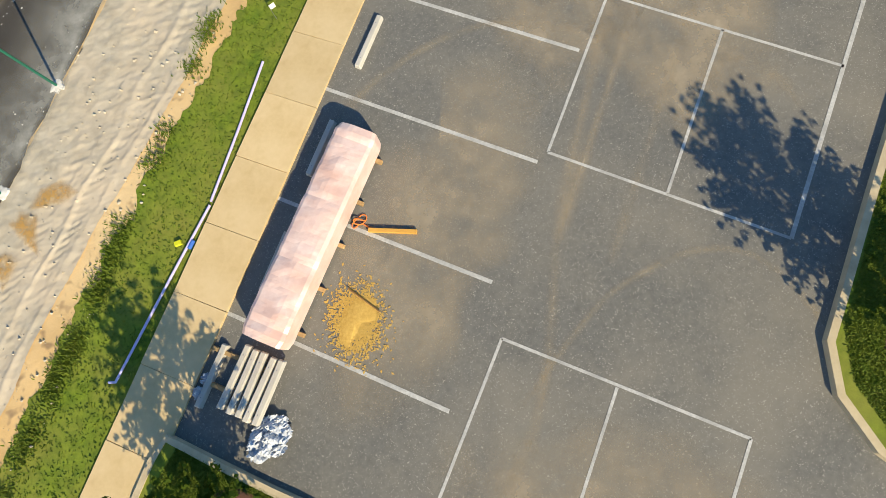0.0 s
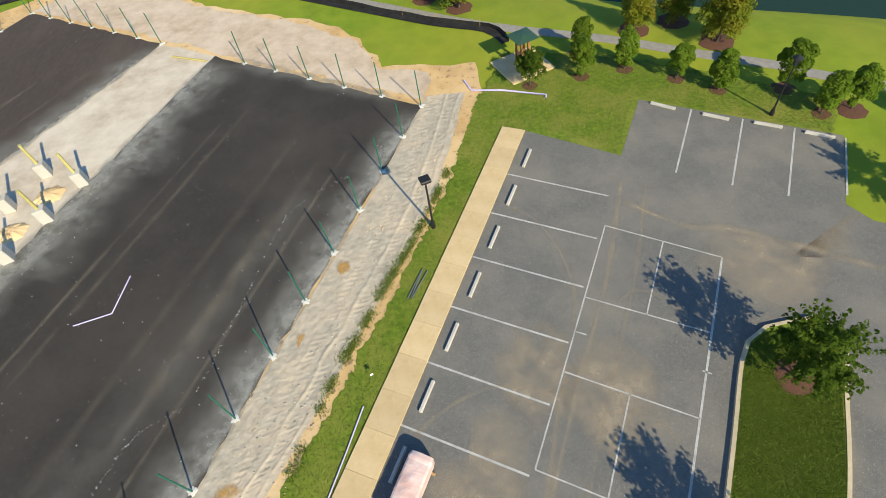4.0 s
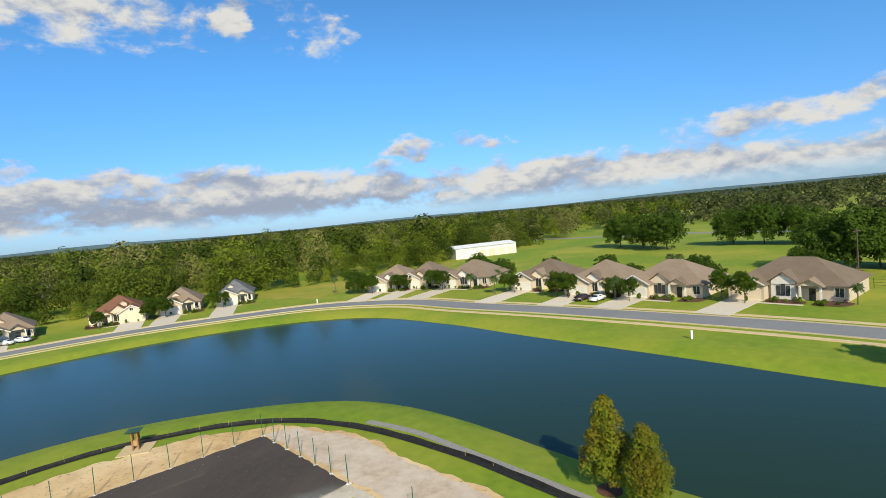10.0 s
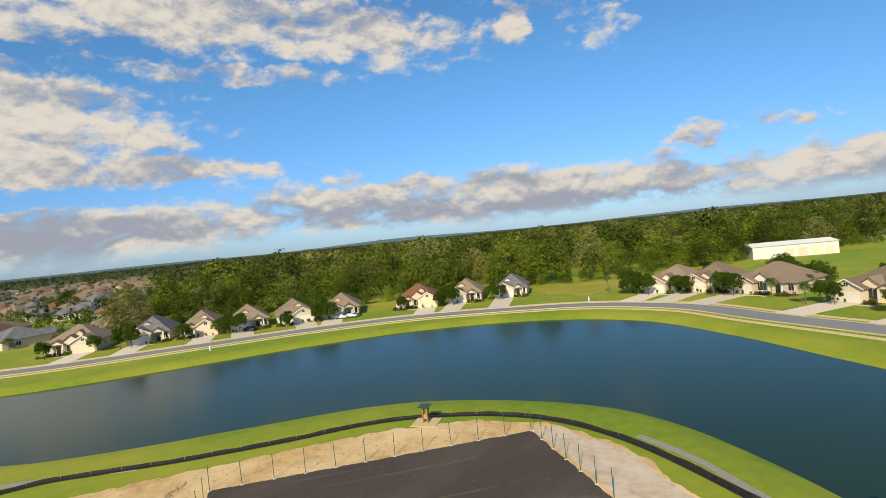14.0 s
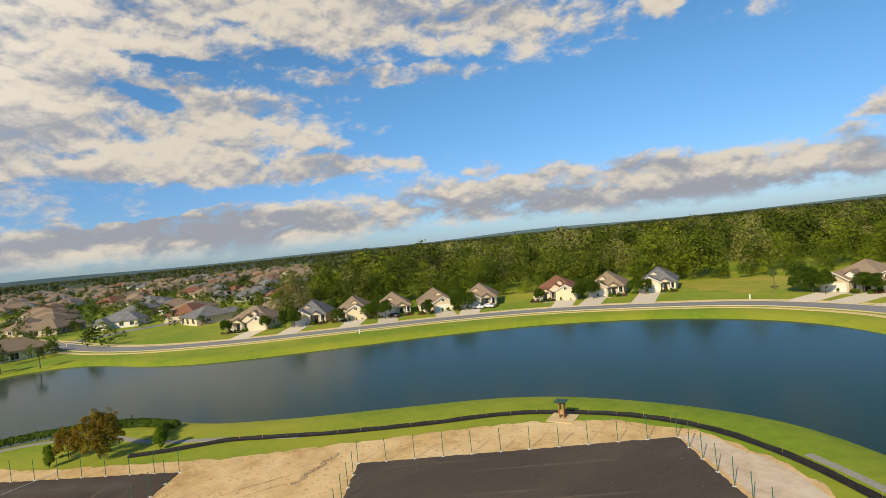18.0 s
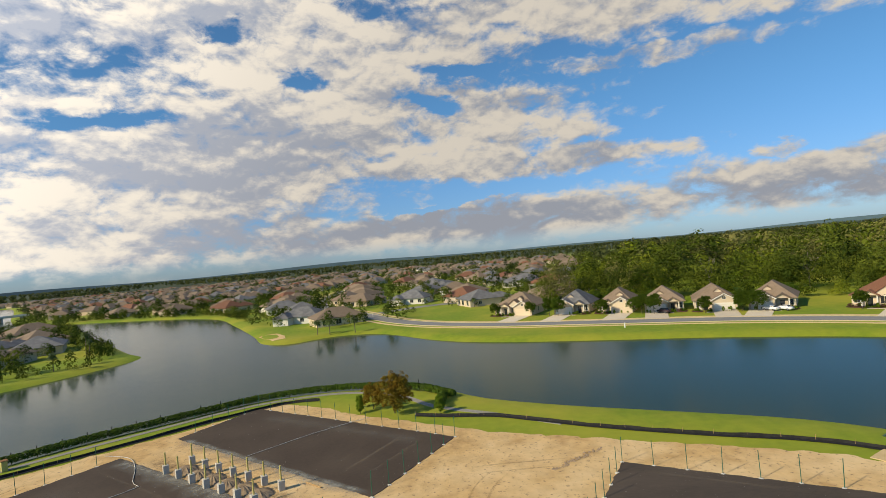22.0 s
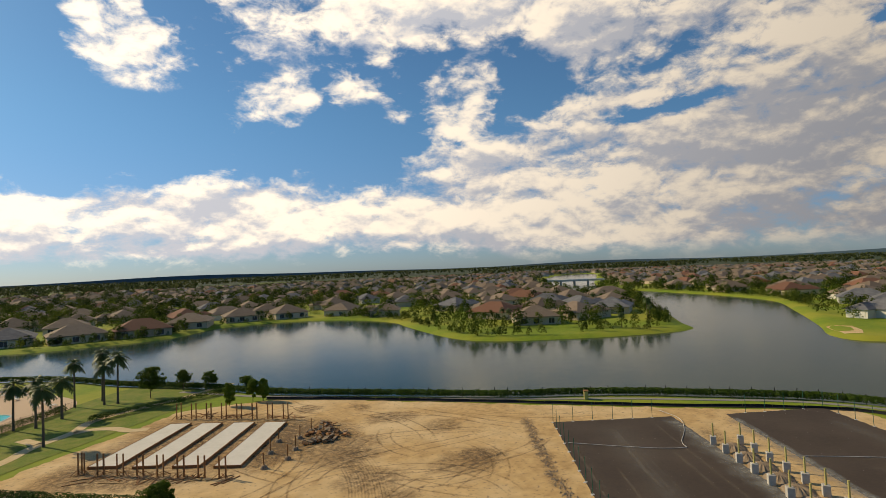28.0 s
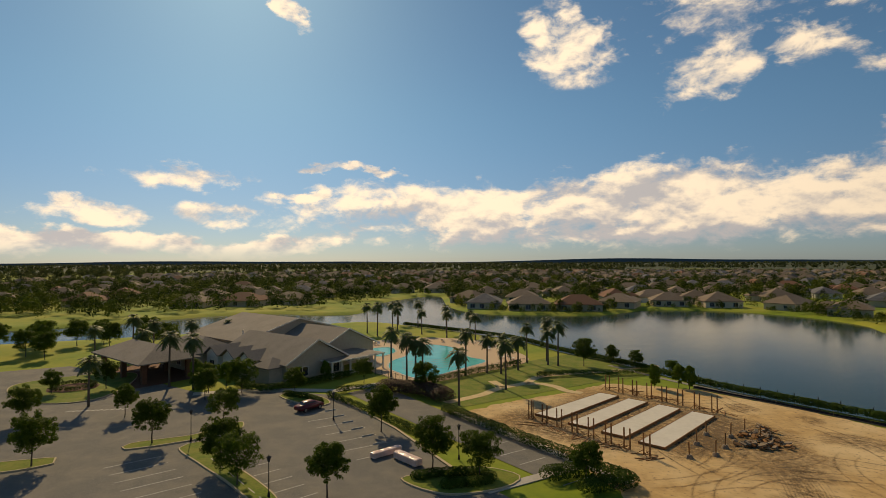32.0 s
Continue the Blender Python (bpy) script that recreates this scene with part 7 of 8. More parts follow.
hedge("hedge", [(45.5, -80.3), (40, -78.2), (36.2, -82.0), (30, -90.5)], 1.4, 1.2, 7980, "dark foundation shrubs along the clubhouse", 0.094, None, 10)
hedge("shrub_bed", [(20.5, -80.6), (14.5, -79.5), (11, -76.5)], 3.2, 2.0, 12350, "reddish flowering shrubs beside the hedge", 0.101, REDSHRUB, 11)
# pump box, shelters
t = thing("utility_box", -64.6, -53.8, 0, 48, "small tan utility cabinet beside the hedge", "box")
bm = bmesh.new()
box(bm, -0.4, -0.3, 0, 0.4, 0.3, 1.25, bevel=0.02)
part("cabinet", bm, POLEWOOD, t)
bm = bmesh.new()
box(bm, -0.46, -0.36, 1.25, 0.46, 0.36, 1.33, bevel=0.015)
part("lid", bm, BROWNWOOD, t)


def kiosk(x, y, rz):
    t = thing("lookout_kiosk", x, y, 0.05, rz, "small square kiosk with a green hipped canopy", "kiosk", "kiosks on the bank")
    bm = bmesh.new()
    box(bm, -1.5, -1.4, -0.02, 1.5, 1.4, 0.06, bevel=0.01)
    part("base_slab", bm, WALKWAY, t)
    for sx in (-1, 1):
        for sy in (-1, 1):
            bm = bmesh.new()
            box(bm, sx * 0.26 - 0.06, sy * 0.26 - 0.06, 0.06, sx * 0.26 + 0.06, sy * 0.26 + 0.06, 1.75)
            part("post", bm, BROWNWOOD, t)
    bm = bmesh.new()
    box(bm, -0.24, -0.24, 0.5, 0.24, 0.24, 1.0)
    part("panel", bm, TIMBER, t)
    bm = bmesh.new()
    b = [bm.verts.new(p) for p in ((-0.72, -0.72, 1.98), (0.72, -0.72, 1.98), (0.72, 0.72, 1.98), (-0.72, 0.72, 1.98), (-0.3, -0.3, 1.72), (0.3, -0.3, 1.72), (0.3, 0.3, 1.72), (-0.3, 0.3, 1.72), (0, 0, 2.1))]
    for i in range(4):
        bm.faces.new((b[i], b[(i + 1) % 4], b[8]))
        bm.faces.new((b[i], b[4 + i], b[4 + (i + 1) % 4], b[(i + 1) % 4]))
    bm.faces.new((b[7], b[6], b[5], b[4]))
    part("canopy", bm, GREENROOF, t)
    return t


kiosk(-47.1, 39.1, 31)
kiosk(3.9, 28.2, 25)
for i, (x, y, s) in enumerate([(-74.4, -7.5, 1.0), (-77.4, -10.9, 0.66)]):
    put(RUSTY, x, y, i * 77, s, "bushy cypress with rusty autumn foliage", "tree", "cypresses by the hedge")
for i, (x, y, s) in enumerate([(-72.3, -1.2, 0.95), (-78.5, -13, 0.7), (-75.5, -12.5, 0.75)]):
    put(SMALLT[i % 2], x, y, i * 77, s, "small green tree near the hedge", "tree", "trees by the hedge")
put(OAK[1], -12, -105.8, 40, 1.35, "round oak on the pool lawn", "tree", "trees by the hedge")
for i, (x, y, s) in enumerate([(-17.6, -107.9, 0.95), (-21.6, -105.2, 0.85), (-26.5, -99.0, 0.7)]):
    put(OAK[i % 3], x, y, i * 80, s, "slender young tree on the lawn by the lake", "tree", "trees by the hedge")
for i, (x, y) in enumerate([(-21.4, -89.3), (-25.2, -90.0), (-26.6, -89.0)]):
    put(SMALLT[i % 2], x, y, i * 40, 1.35, "dark conical evergreen shrub", "shrub", "conical evergreens")

# dark picket posts along the lake side of the long hedge
t = thing("lake_fence", 0, 0, label="row of dark posts along the lake side of the hedge", category="fence")
bm = bmesh.new()
tube(bm, (0, 0, 0), (0, 0, 1.55), 0.06, seg=6)
tube(bm, (0, 0, 1.55), (0, 0, 1.65), 0.09, 0.05, seg=6)
me_post = None
for x, y in densify(offset_line(spline([(-86, -5), (-89.4, -13.4), (-89.8, -22), (-87.0, -31.2), (-78.6, -42.2), (-71, -51.2), (-63.4, -58), (-56.8, -62.8), (-44.8, -75.6), (-38.4, -82.2), (-30, -91.5), (-20.5, -106.5), (-9, -121)], 2.4), -0.75), 2.4, False):
    if me_post is None:
        ob = part("post", bm, BLACKMETAL, t)
        me_post = ob.data
    else:
        ob = new("post", me_post)
        ob.parent = t
    ob.location = (x, y, float(min(0.0, ground_height(np.array([[x, y]]))[0])) - 0.05)


# ---- clubhouse, pool, palms ----
CL = Matrix.Translation((39.0, -81.0, 0)) @ Matrix.Rotation(math.radians(-30), 4, "Z")   # local x away along the front, local -y towards the pool
club = thing("clubhouse", 0, 0, label="large beige clubhouse with many grey-brown shingle roofs", category="building")
club.matrix_basis = CL @ Matrix.Scale(1, 4)


def mass(x0, b0, x1, b1, eave, rise, name="roof", wall=STONEWALL, over=0.7, gable=False):
    """One block of the clubhouse: b runs towards the pool (local -y)."""
    bm = bmesh.new()
    box(bm, x0, -b1, -0.1, x1, -b0, eave)
    part("wall", bm, wall, club)
    bm = bmesh.new()
    hip_roof(bm, x0, -b1, x1, -b0, eave, rise, over)
    part("roof", bm, CLUBROOF, club)


def long_gable(x0, x1, b0, b1, eave, rise, over=0.6, louvre=True):
    """A block whose ridge runs along the front; its gable ends face along local x."""
    bm = bmesh.new()
    box(bm, x0, -b1, -0.1, x1, -b0, eave)
    ym = -(b0 + b1) / 2
    for x in (x0, x1):
        v = [bm.verts.new(q) for q in ((x, -b1, eave), (x, -b0, eave), (x, ym, eave + rise - 0.2))]
        bm.faces.new(v if x == x1 else v[::-1])
    part("wall", bm, STONEWALL, club)
    bm = bmesh.new()
    gable_roof(bm, -b1, x0, -b0, x1, eave, rise, over)
    for q in bm.verts:
        q.co.x, q.co.y = q.co.y, q.co.x
    bmesh.ops.reverse_faces(bm, faces=bm.faces[:])
    part("roof", bm, CLUBROOF, club)
    bm = bmesh.new()
    for s in (-1, 1):
        p, q = Vector((x0 - over - 0.02, ym + s * ((b1 - b0) / 2 + over), eave - 0.1)), Vector((x0 - over - 0.02, ym, eave + rise - 0.05))
        d = (q - p).normalized()
        m = Matrix.Translation((p + q) / 2) @ d.to_track_quat("X", "Z").to_matrix().to_4x4()
        box(bm, -(q - p).length / 2, -0.03, -0.14, (q - p).length / 2, 0.03, 0.14, m)
    part("fascia", bm, TRIMWHITE, club)


long_gable(0.5, 22, 2.0, 14.5, 3.3, 3.6)
long_gable(6, 24, 13.0, 27, 3.8, 3.4)
long_gable(21, 43, 6, 32, 4.8, 3.6)
mass(22, -3, 36, 5, 3.6, 2.4)
mass(1.6, -0.6, 5.6, 3.5, 3.0, 1.3, over=0.5)
window(club, 0.5, -5.2, 0.9, 2.2, 1.5, -1, "x")
# stepped front gables facing the car park
for x0, x1, b0, b1, ev, rs_ in ((8.0, 12.0, 0.2, 8, 3.4, 1.5), (12.6, 16.6, -0.4, 8.5, 3.5, 1.5), (17.2, 21.2, -1.0, 9, 3.6, 1.5)):
    bm = bmesh.new()
    box(bm, x0, -b1, -0.1, x1, -b0, ev)
    xm = (x0 + x1) / 2
    v = [bm.verts.new(q) for q in ((x0, -b0, ev), (x1, -b0, ev), (xm, -b0, ev + rs_ - 0.25), (x0, -b0 - 0.2, ev), (x1, -b0 - 0.2, ev), (xm, -b0 - 0.2, ev + rs_ - 0.25))]
    for f in ((1, 0, 2), (3, 4, 5), (0, 1, 4, 3), (1, 2, 5, 4), (2, 0, 3, 5)):
        bm.faces.new([v[i] for i in f])
    part("gable_wall", bm, TRIMWHITE, club, "white gable front")
    bm = bmesh.new()
    gable_roof(bm, x0, b0, x1, b1, ev, rs_, 0.45)
    for q in bm.verts:
        q.co.y = -q.co.y
    bmesh.ops.reverse_faces(bm, faces=bm.faces[:])
    part("gable_roof", bm, CLUBROOF, club)
    window(club, xm, -b0, 0.9, 1.6, 1.6, 1)
# veranda towards the pool side
bm = bmesh.new()
box(bm, -2.6, -22.0, 2.85, 6.0, -9.0, 3.06)
part("veranda_roof", bm, TRIMWHITE, club, "white flat veranda roof edge")
bm = bmesh.new()
box(bm, -2.4, -21.8, 3.06, 6.0, -9.2, 3.10)
part("veranda_covering", bm, CLUBROOF, club)
for i in range(7):
    bm = bmesh.new()
    box(bm, -2.45, -21.7 + i * 2.05 - 0.12, 0, -2.2, -21.7 + i * 2.05 + 0.12, 2.85)
    part("column", bm, TRIMWHITE, club)
bm = bmesh.new()
for z in (0.45, 0.95):
    box(bm, -2.42, -21.7, z, -2.34, -9.2, z + 0.07)
for i in range(49):
    box(bm, -2.40, -21.6 + i * 0.25, 0.5, -2.36, -21.56 + i * 0.25, 0.98)
part("railing", bm, TRIMWHITE, club)
for i in range(5):
    window(club, 6.0 if i > 0 else 0.5, -12.5 - 2.8 * i, 0.6, 1.5, 1.9, -1, "x")
for i in range(3):
    window(club, 24 + 4 * i, 3.0, 0.9, 1.5, 1.5, 1)
# roof vents
for x, b, z in ((12, 8, 6.2), (14.5, 10.5, 6.1), (19, 12, 5.9), (22, 20, 7.0), (24, 8, 6.6)):
    bm = bmesh.new()
    tube(bm, (x, -b, z - 0.9), (x, -b, z), 0.14, seg=8)
    tube(bm, (x, -b, z), (x, -b, z + 0.08), 0.22, seg=8)
    part("roof_vent", bm, TRIMWHITE, club)
# covered entrance
porte = thing("entrance_canopy", 0, 0, label="shingled drive-through entrance canopy on brick piers", category="canopy")
porte.matrix_basis = CL @ Matrix.Scale(1, 4)
bm = bmesh.new()
hip_roof(bm, 18.5, 4.5, 38, 13.5, 3.7, 2.3, 0.8)
part("roof", bm, CLUBROOF, porte)
for x in (19.5, 28, 37):
    for y in (5.3, 12.7):
        bm = bmesh.new()
        box(bm, x - 0.4, y - 0.4, 0, x + 0.4, y + 0.4, 3.55, bevel=0.03)
        part("pier", bm, REDSHINGLE, porte, "brick pier")
sheet("paving", [tuple((CL @ Vector(p))[:2]) for p in ((17.5, 3, 0), (39, 3, 0), (39, 15, 0), (17.5, 15, 0))], 0.07, REDSHINGLE, label="reddish brick paving under the entrance canopy")

pool_deck = sheet("pool_deck", spline([(38.6, -129.5), (33.5, -110), (28.1, -96.7), (24, -92), (16.8, -86.6), (9, -95), (-1.2, -109), (2, -122), (9.2, -134.4), (24.7, -139.4)], 1.5, True), 0.07, DECK, 0.1, "tan concrete pool deck")
tagged(pool_deck, category="deck")


def pool(pts, label):
    line = spline(pts, 0.8, True)
    t = thing("swimming_pool", 0, 0, label=label, category="pool")
    sheet("pool_water", line, 0.085, POOLWATER, parent=t)
    ribbon("coping", line + [line[0]], 0.35, 0.12, CONCRETE, 0.1, "pale concrete coping", t)
    return t


main_pool = pool([(22.6, -95.0), (17.0, -90.5), (11.5, -99), (7.1, -107.8), (11.1, -112.5), (14, -119), (16.5, -124.6), (22.4, -127.8), (25.8, -122), (24.8, -112.3), (26.3, -106), (25.5, -99.7)], "turquoise swimming pool with dark lane lines")
pool([(33.6, -114.8), (30.2, -110.0), (28.0, -116), (30.9, -122.4), (35.2, -119.8)], "small turquoise wading pool")
for i in range(5):
    a, b = (20.6 - 2.1 * i * 0.9, -96.0 - 2.9 * i * 0.62), (15.0 - 1.6 * i * 0.55 + 4.5, -92.0)
    s = i / 4
    p, q = np.array((21.6, -96.2)) * (1 - s) + np.array((24.0, -104.5)) * s, np.array((10.6, -103.6)) * (1 - s) + np.array((12.6, -111.5)) * s
    me_line = ribbon("lane_line", [tuple(p), tuple(q)], 0.28, 0.089, GREENROOF, 0, "", main_pool)
t = thing("pool_fence", 0, 0, label="low black metal fence round the pool deck", category="fence")
line = densify([(27.6, -94.4), (24.2, -90.8), (16.6, -84.9), (5.4, -99.6), (-1.2, -106.6)], 1.8, False)
for i, p in enumerate(line):
    bm = bmesh.new()
    tube(bm, (p[0], p[1], 0), (p[0], p[1], 1.35), 0.035, seg=6)
    part("post", bm, BLACKMETAL, t)
    if i:
        q = line[i - 1]
        bm = bmesh.new()
        for z in (0.2, 1.2):
            tube(bm, (p[0], p[1], z), (q[0], q[1], z), 0.02, seg=4)
        for k in range(1, 12):
            s = k / 12
            tube(bm, (p[0] + (q[0] - p[0]) * s, p[1] + (q[1] - p[1]) * s, 0.2), (p[0] + (q[0] - p[0]) * s, p[1] + (q[1] - p[1]) * s, 1.2), 0.009, seg=3)
        part("panel", bm, BLACKMETAL, t)


def lounger(x, y, rz):
    t = thing("sun_lounger", x, y, 0.07, rz, "white slatted sun lounger on the pool deck", "lounger", "sun loungers")
    bm = bmesh.new()
    box(bm, -0.32, -0.6, 0.28, 0.32, 0.6, 0.34)
    part("seat", bm, TRIMWHITE, t)
    bm = bmesh.new()
    box(bm, -0.32, 0, -0.03, 0.32, 0.7, 0.03, pose(0, 0.6, 0.31, 40))
    part("backrest", bm, TRIMWHITE, t)
    for sx in (-1, 1):
        for sy in (-0.5, 0.5):
            bm = bmesh.new()
            box(bm, sx * 0.28 - 0.03, sy - 0.03, 0, sx * 0.28 + 0.03, sy + 0.03, 0.28)
            part("leg", bm, TRIMWHITE, t)
    return t


lg = lounger(36, -126, 30)
rl = random.Random(3)
for x, y in [(37, -128.5), (34.5, -125), (30, -101), (28, -99.5), (4, -112), (3, -114.5), (5, -117), (2.0, -111), (10, -128), (12, -131), (20, -133), (7.5, -122)]:
    copy_thing(lg, pose(x, y, 0.07, 0, 0, rl.uniform(0, 360)))


def make_palm(seed, height):
    rg = np.random.default_rng(seed)
    t = thing("palm_tree", 0, 0, -500)
    bm = bmesh.new()
    p = Vector((0, 0, -0.1))
    bend = rg.normal(size=2) * 0.012 * height
    n = 9
    for i in range(n):
        s = (i + 1) / n
        q = Vector((bend[0] * s * s, bend[1] * s * s, height * s))
        tube(bm, p, q, 0.17 - 0.05 * i / n + (0.05 if i == 0 else 0), 0.17 - 0.05 * (i + 1) / n, 9)
        p = q
    tube(bm, p - Vector((0, 0, 0.5)), p + Vector((0, 0, 0.3)), 0.20, 0.10, 9)
    part("trunk", bm, PALMBARK, t)
    v = []
    for k in range(46):
        az, el = k * 2.4 + rg.random() * 0.4, rg.uniform(-0.75, 1.15)
        L = rg.uniform(1.5, 2.05)
        prev = np.array(p)
        d = np.array([math.cos(az) * math.cos(el), math.sin(az) * math.cos(el), math.sin(el)])
        side = np.array([-math.sin(az), math.cos(az), 0])
        pts = [prev + d * L * s - np.array([0, 0, 0.55 * L * s * s]) for s in np.linspace(0.12, 1, 8)]
        for a, b, wv in zip(pts[:-1], pts[1:], (0.10, 0.24, 0.42, 0.52, 0.50, 0.38, 0.2)):
            for sg in (-1, 1):
                w = side * sg * wv - np.array([0, 0, 0.35 * wv])
                mid = (a + b) / 2
                v += [a, b, b + w * 0.9 + (b - a) * 0.5, a + w * 0.7 + (b - a) * 0.75]
    link_mesh("crown", quads_mesh("crown", np.array(v)), PALMLEAF, t)
    return template(t)


PALMS = [make_palm(60, 7.6), make_palm(61, 6.6), make_palm(62, 5.4)]
rp = random.Random(21)
for i, (x, y, h) in enumerate([(22.6, -91.1, 0), (18.7, -86.4, 0), (17.3, -87.0, 1), (16.1, -86.7, 1), (8.4, -74.5, 0), (9.7, -94.2, 0), (2.2, -84.7, 0), (6.1, -97.1, 1), (-1.1, -107.9, 0), (-5.1, -109.7, 0), (-7.1, -105.2, 0), (-5.2, -106, 1), (21.5, -149, 0), (32.1, -160.6, 0),
                                (39.9, -167, 1), (39.4, -141, 0), (43.9, -146.2, 0), (36, -150, 1), (28, -146, 1), (14, -142, 1), (60.5, -66.5, 1), (57, -79, 0), (52, -78, 0), (72, -92, 1), (76, -100, 0), (70, -104, 0), (84, -104, 0), (66, -112, 1), (88, -98, 1), (20, -140, 1), (12, -136, 1), (40, -160, 1), (3.5, -96.5, 1), (0.5, -100, 2)]):
    put(PALMS[h], x, y, rp.uniform(0, 360), rp.uniform(0.95, 1.12), "tall cabbage palm with a ragged fan crown", "palm", "palms round the pool")
for i, (x, y, s) in enumerate([(16.2, -61.6, 1.0), (8.1, -51.3, 0.95), (3.3, -49.6, 0.85), (16.0, -43.6, 0.9), (28.9, -48.3, 0.95), (25.0, -44.6, 0.9), (40.6, -53.7, 0.95), (47.9, -45.8, 1.0), (36.6, -61.5, 0.85), (51.3, -62.4, 0.8), (34.0, -76.5, 0.8), (56, -42, 1.0), (-6.5, -50.0, 0.7), (46, -72, 0.9), (43, -77, 1.0), (66, -76, 0.9), (62, -58, 0.9), (74, -60, 1.0), (90, -60, 1.0), (26, -86, 0.75), (80, -110, 1.1), (95, -110, 1.2), (100, -98, 1.1), (14.5, -81, 0.9), (48, -76, 0.9), (72, -72, 0.7)]):
    put(OAK[i % 3], x, y, i * 83, s * 1.32, "small oak with an open dark crown", "tree", "trees in the car park", 0.1)
for i, (x, y, s) in enumerate([(52, -79, 1.3), (47.5, -80, 1.2), (33.5, -88, 0.9)]):
    put(SMALLT[i % 2], x, y, i * 40, s * 1.3, "broad leafy shrub against the clubhouse", "shrub", "clubhouse shrubs")
# paths on the lawn by the pool
for pts in ([(10.5, -75.6), (5.9, -80.6), (3.4, -85.2), (-0.8, -89.6), (-4.2, -95.6), (-16.5, -101.6), (-26, -108)], [(-1.0, -89.2), (-3.4, -89.4), (-5.8, -87.6), (-7.2, -85.2), (-9.5, -84.0)], [(4.8, -90.4), (2.8, -86.4)]):
    ribbon("footpath", spline(pts, 0.8), 1.5, 0.055, WALKWAY, 0.05, "pale curving footpath across the pool lawn")
sheet("lawn", spline([(10, -73.5), (2, -79), (-5, -85), (-13, -92), (-24, -100), (-21, -106), (-12, -118), (-2, -110), (6, -99), (15, -86)], 1.5, True), 0.035, LAWN, label="shaded green lawn beside the pool")


def car(x, y, rz, paint, label, s=1.0):
    t = thing("car", x, y, 0.06, rz, label, "car")
    bm = bmesh.new()
    prof = [(-2.2, 0.35), (-2.25, 0.75), (-2.1, 0.95), (-1.5, 1.02), (-0.95, 1.42), (0.55, 1.45), (1.25, 1.02), (2.05, 0.88), (2.25, 0.62), (2.2, 0.35)]
    L = [bm.verts.new((px, -0.88 if pz < 1.1 else -0.68, pz)) for px, pz in prof]
    R = [bm.verts.new((px, 0.88 if pz < 1.1 else 0.68, pz)) for px, pz in prof]
    bm.faces.new(L)
    bm.faces.new(R[::-1])
    for i in range(len(prof)):
        j = (i + 1) % len(prof)
        bm.faces.new((L[i], R[i], R[j], L[j]))
    bmesh.ops.recalc_face_normals(bm, faces=bm.faces[:])
    bmesh.ops.bevel(bm, geom=bm.edges[:], offset=0.05, segments=2, affect="EDGES")
    part("body", bm, paint, t, smooth=True)
    for nm, pts in (("windscreen", [(0.66, 1.40), (1.20, 1.06)]), ("rear_window", [(-1.42, 1.07), (-1.0, 1.39)])):
        bm = bmesh.new()
        (a, za), (b, zb) = pts
        off = 0.03
        v = [bm.verts.new(q) for q in ((a + off, -0.6, za), (a + off, 0.6, za), (b + off, 0.72, zb), (b + off, -0.72, zb))]
        if nm == "rear_window":
            for q in v:
                q.co.x -= 2 * off
        bm.faces.new(v)
        part(nm, bm, GLASS, t)
    for sy in (-1, 1):
        bm = bmesh.new()
        v = [bm.verts.new((px, sy * (0.80 if pz < 1.2 else 0.73), pz)) for px, pz in ((-1.2, 1.08), (1.0, 1.08), (0.5, 1.36), (-0.9, 1.36))]
        for q in v:
            q.co.y += sy * 0.03
        bm.faces.new(v)
        part("side_window", bm, GLASS, t)
        for wx in (-1.35, 1.4):
            bm = bmesh.new()
            tube(bm, (wx, sy * 0.66, 0.33), (wx, sy * 0.90, 0.33), 0.33, seg=16)
            w = part("wheel", bm, RUBBER, t)
            bm = bmesh.new()
            tube(bm, (wx, sy * 0.89, 0.33), (wx, sy * 0.915, 0.33), 0.2, seg=12)
            part("rim", bm, GREYMETAL, w)
    for sy in (-0.62, 0.62):
        bm = bmesh.new()
        box(bm, 2.16, sy - 0.16, 0.62, 2.25, sy + 0.16, 0.74, bevel=0.02)
        part("headlight", bm, TRIMWHITE, t)
        bm = bmesh.new()
        box(bm, -2.27, sy - 0.14, 0.72, -2.2, sy + 0.14, 0.86, bevel=0.02)
        part("tail_light", bm, REDPAINT, t)
    if s != 1.0:
        t.matrix_basis = t.matrix_basis @ Matrix.Scale(s, 4)
    return t


WHITECAR = mat("white_car_paint", (0.75, 0.75, 0.75), (0.72, 0.72, 0.72), 2.0, 0.25, spec=0.6)
DARKCAR = mat("dark_car_paint", (0.05, 0.03, 0.035), (0.045, 0.03, 0.03), 2.0, 0.25, spec=0.6)
car(28.6, -69.3, -118, REDPAINT, "dark red parked saloon car under a small tree", 0.9)
car(-134.4, 82.0, 200, WHITECAR, "white car parked in a driveway", 0.9)
car(-133.0, 84.6, 200, WHITECAR, "white car parked in a driveway", 0.9)
car(-146.5, 60.0, 200, DARKCAR, "dark car parked in a driveway", 0.9)
car(-8.6, 112.6, 240, DARKCAR, "dark red car parked in a driveway", 0.9)
car(-5.4, 111.0, 240, WHITECAR, "white car parked in a driveway", 0.9)

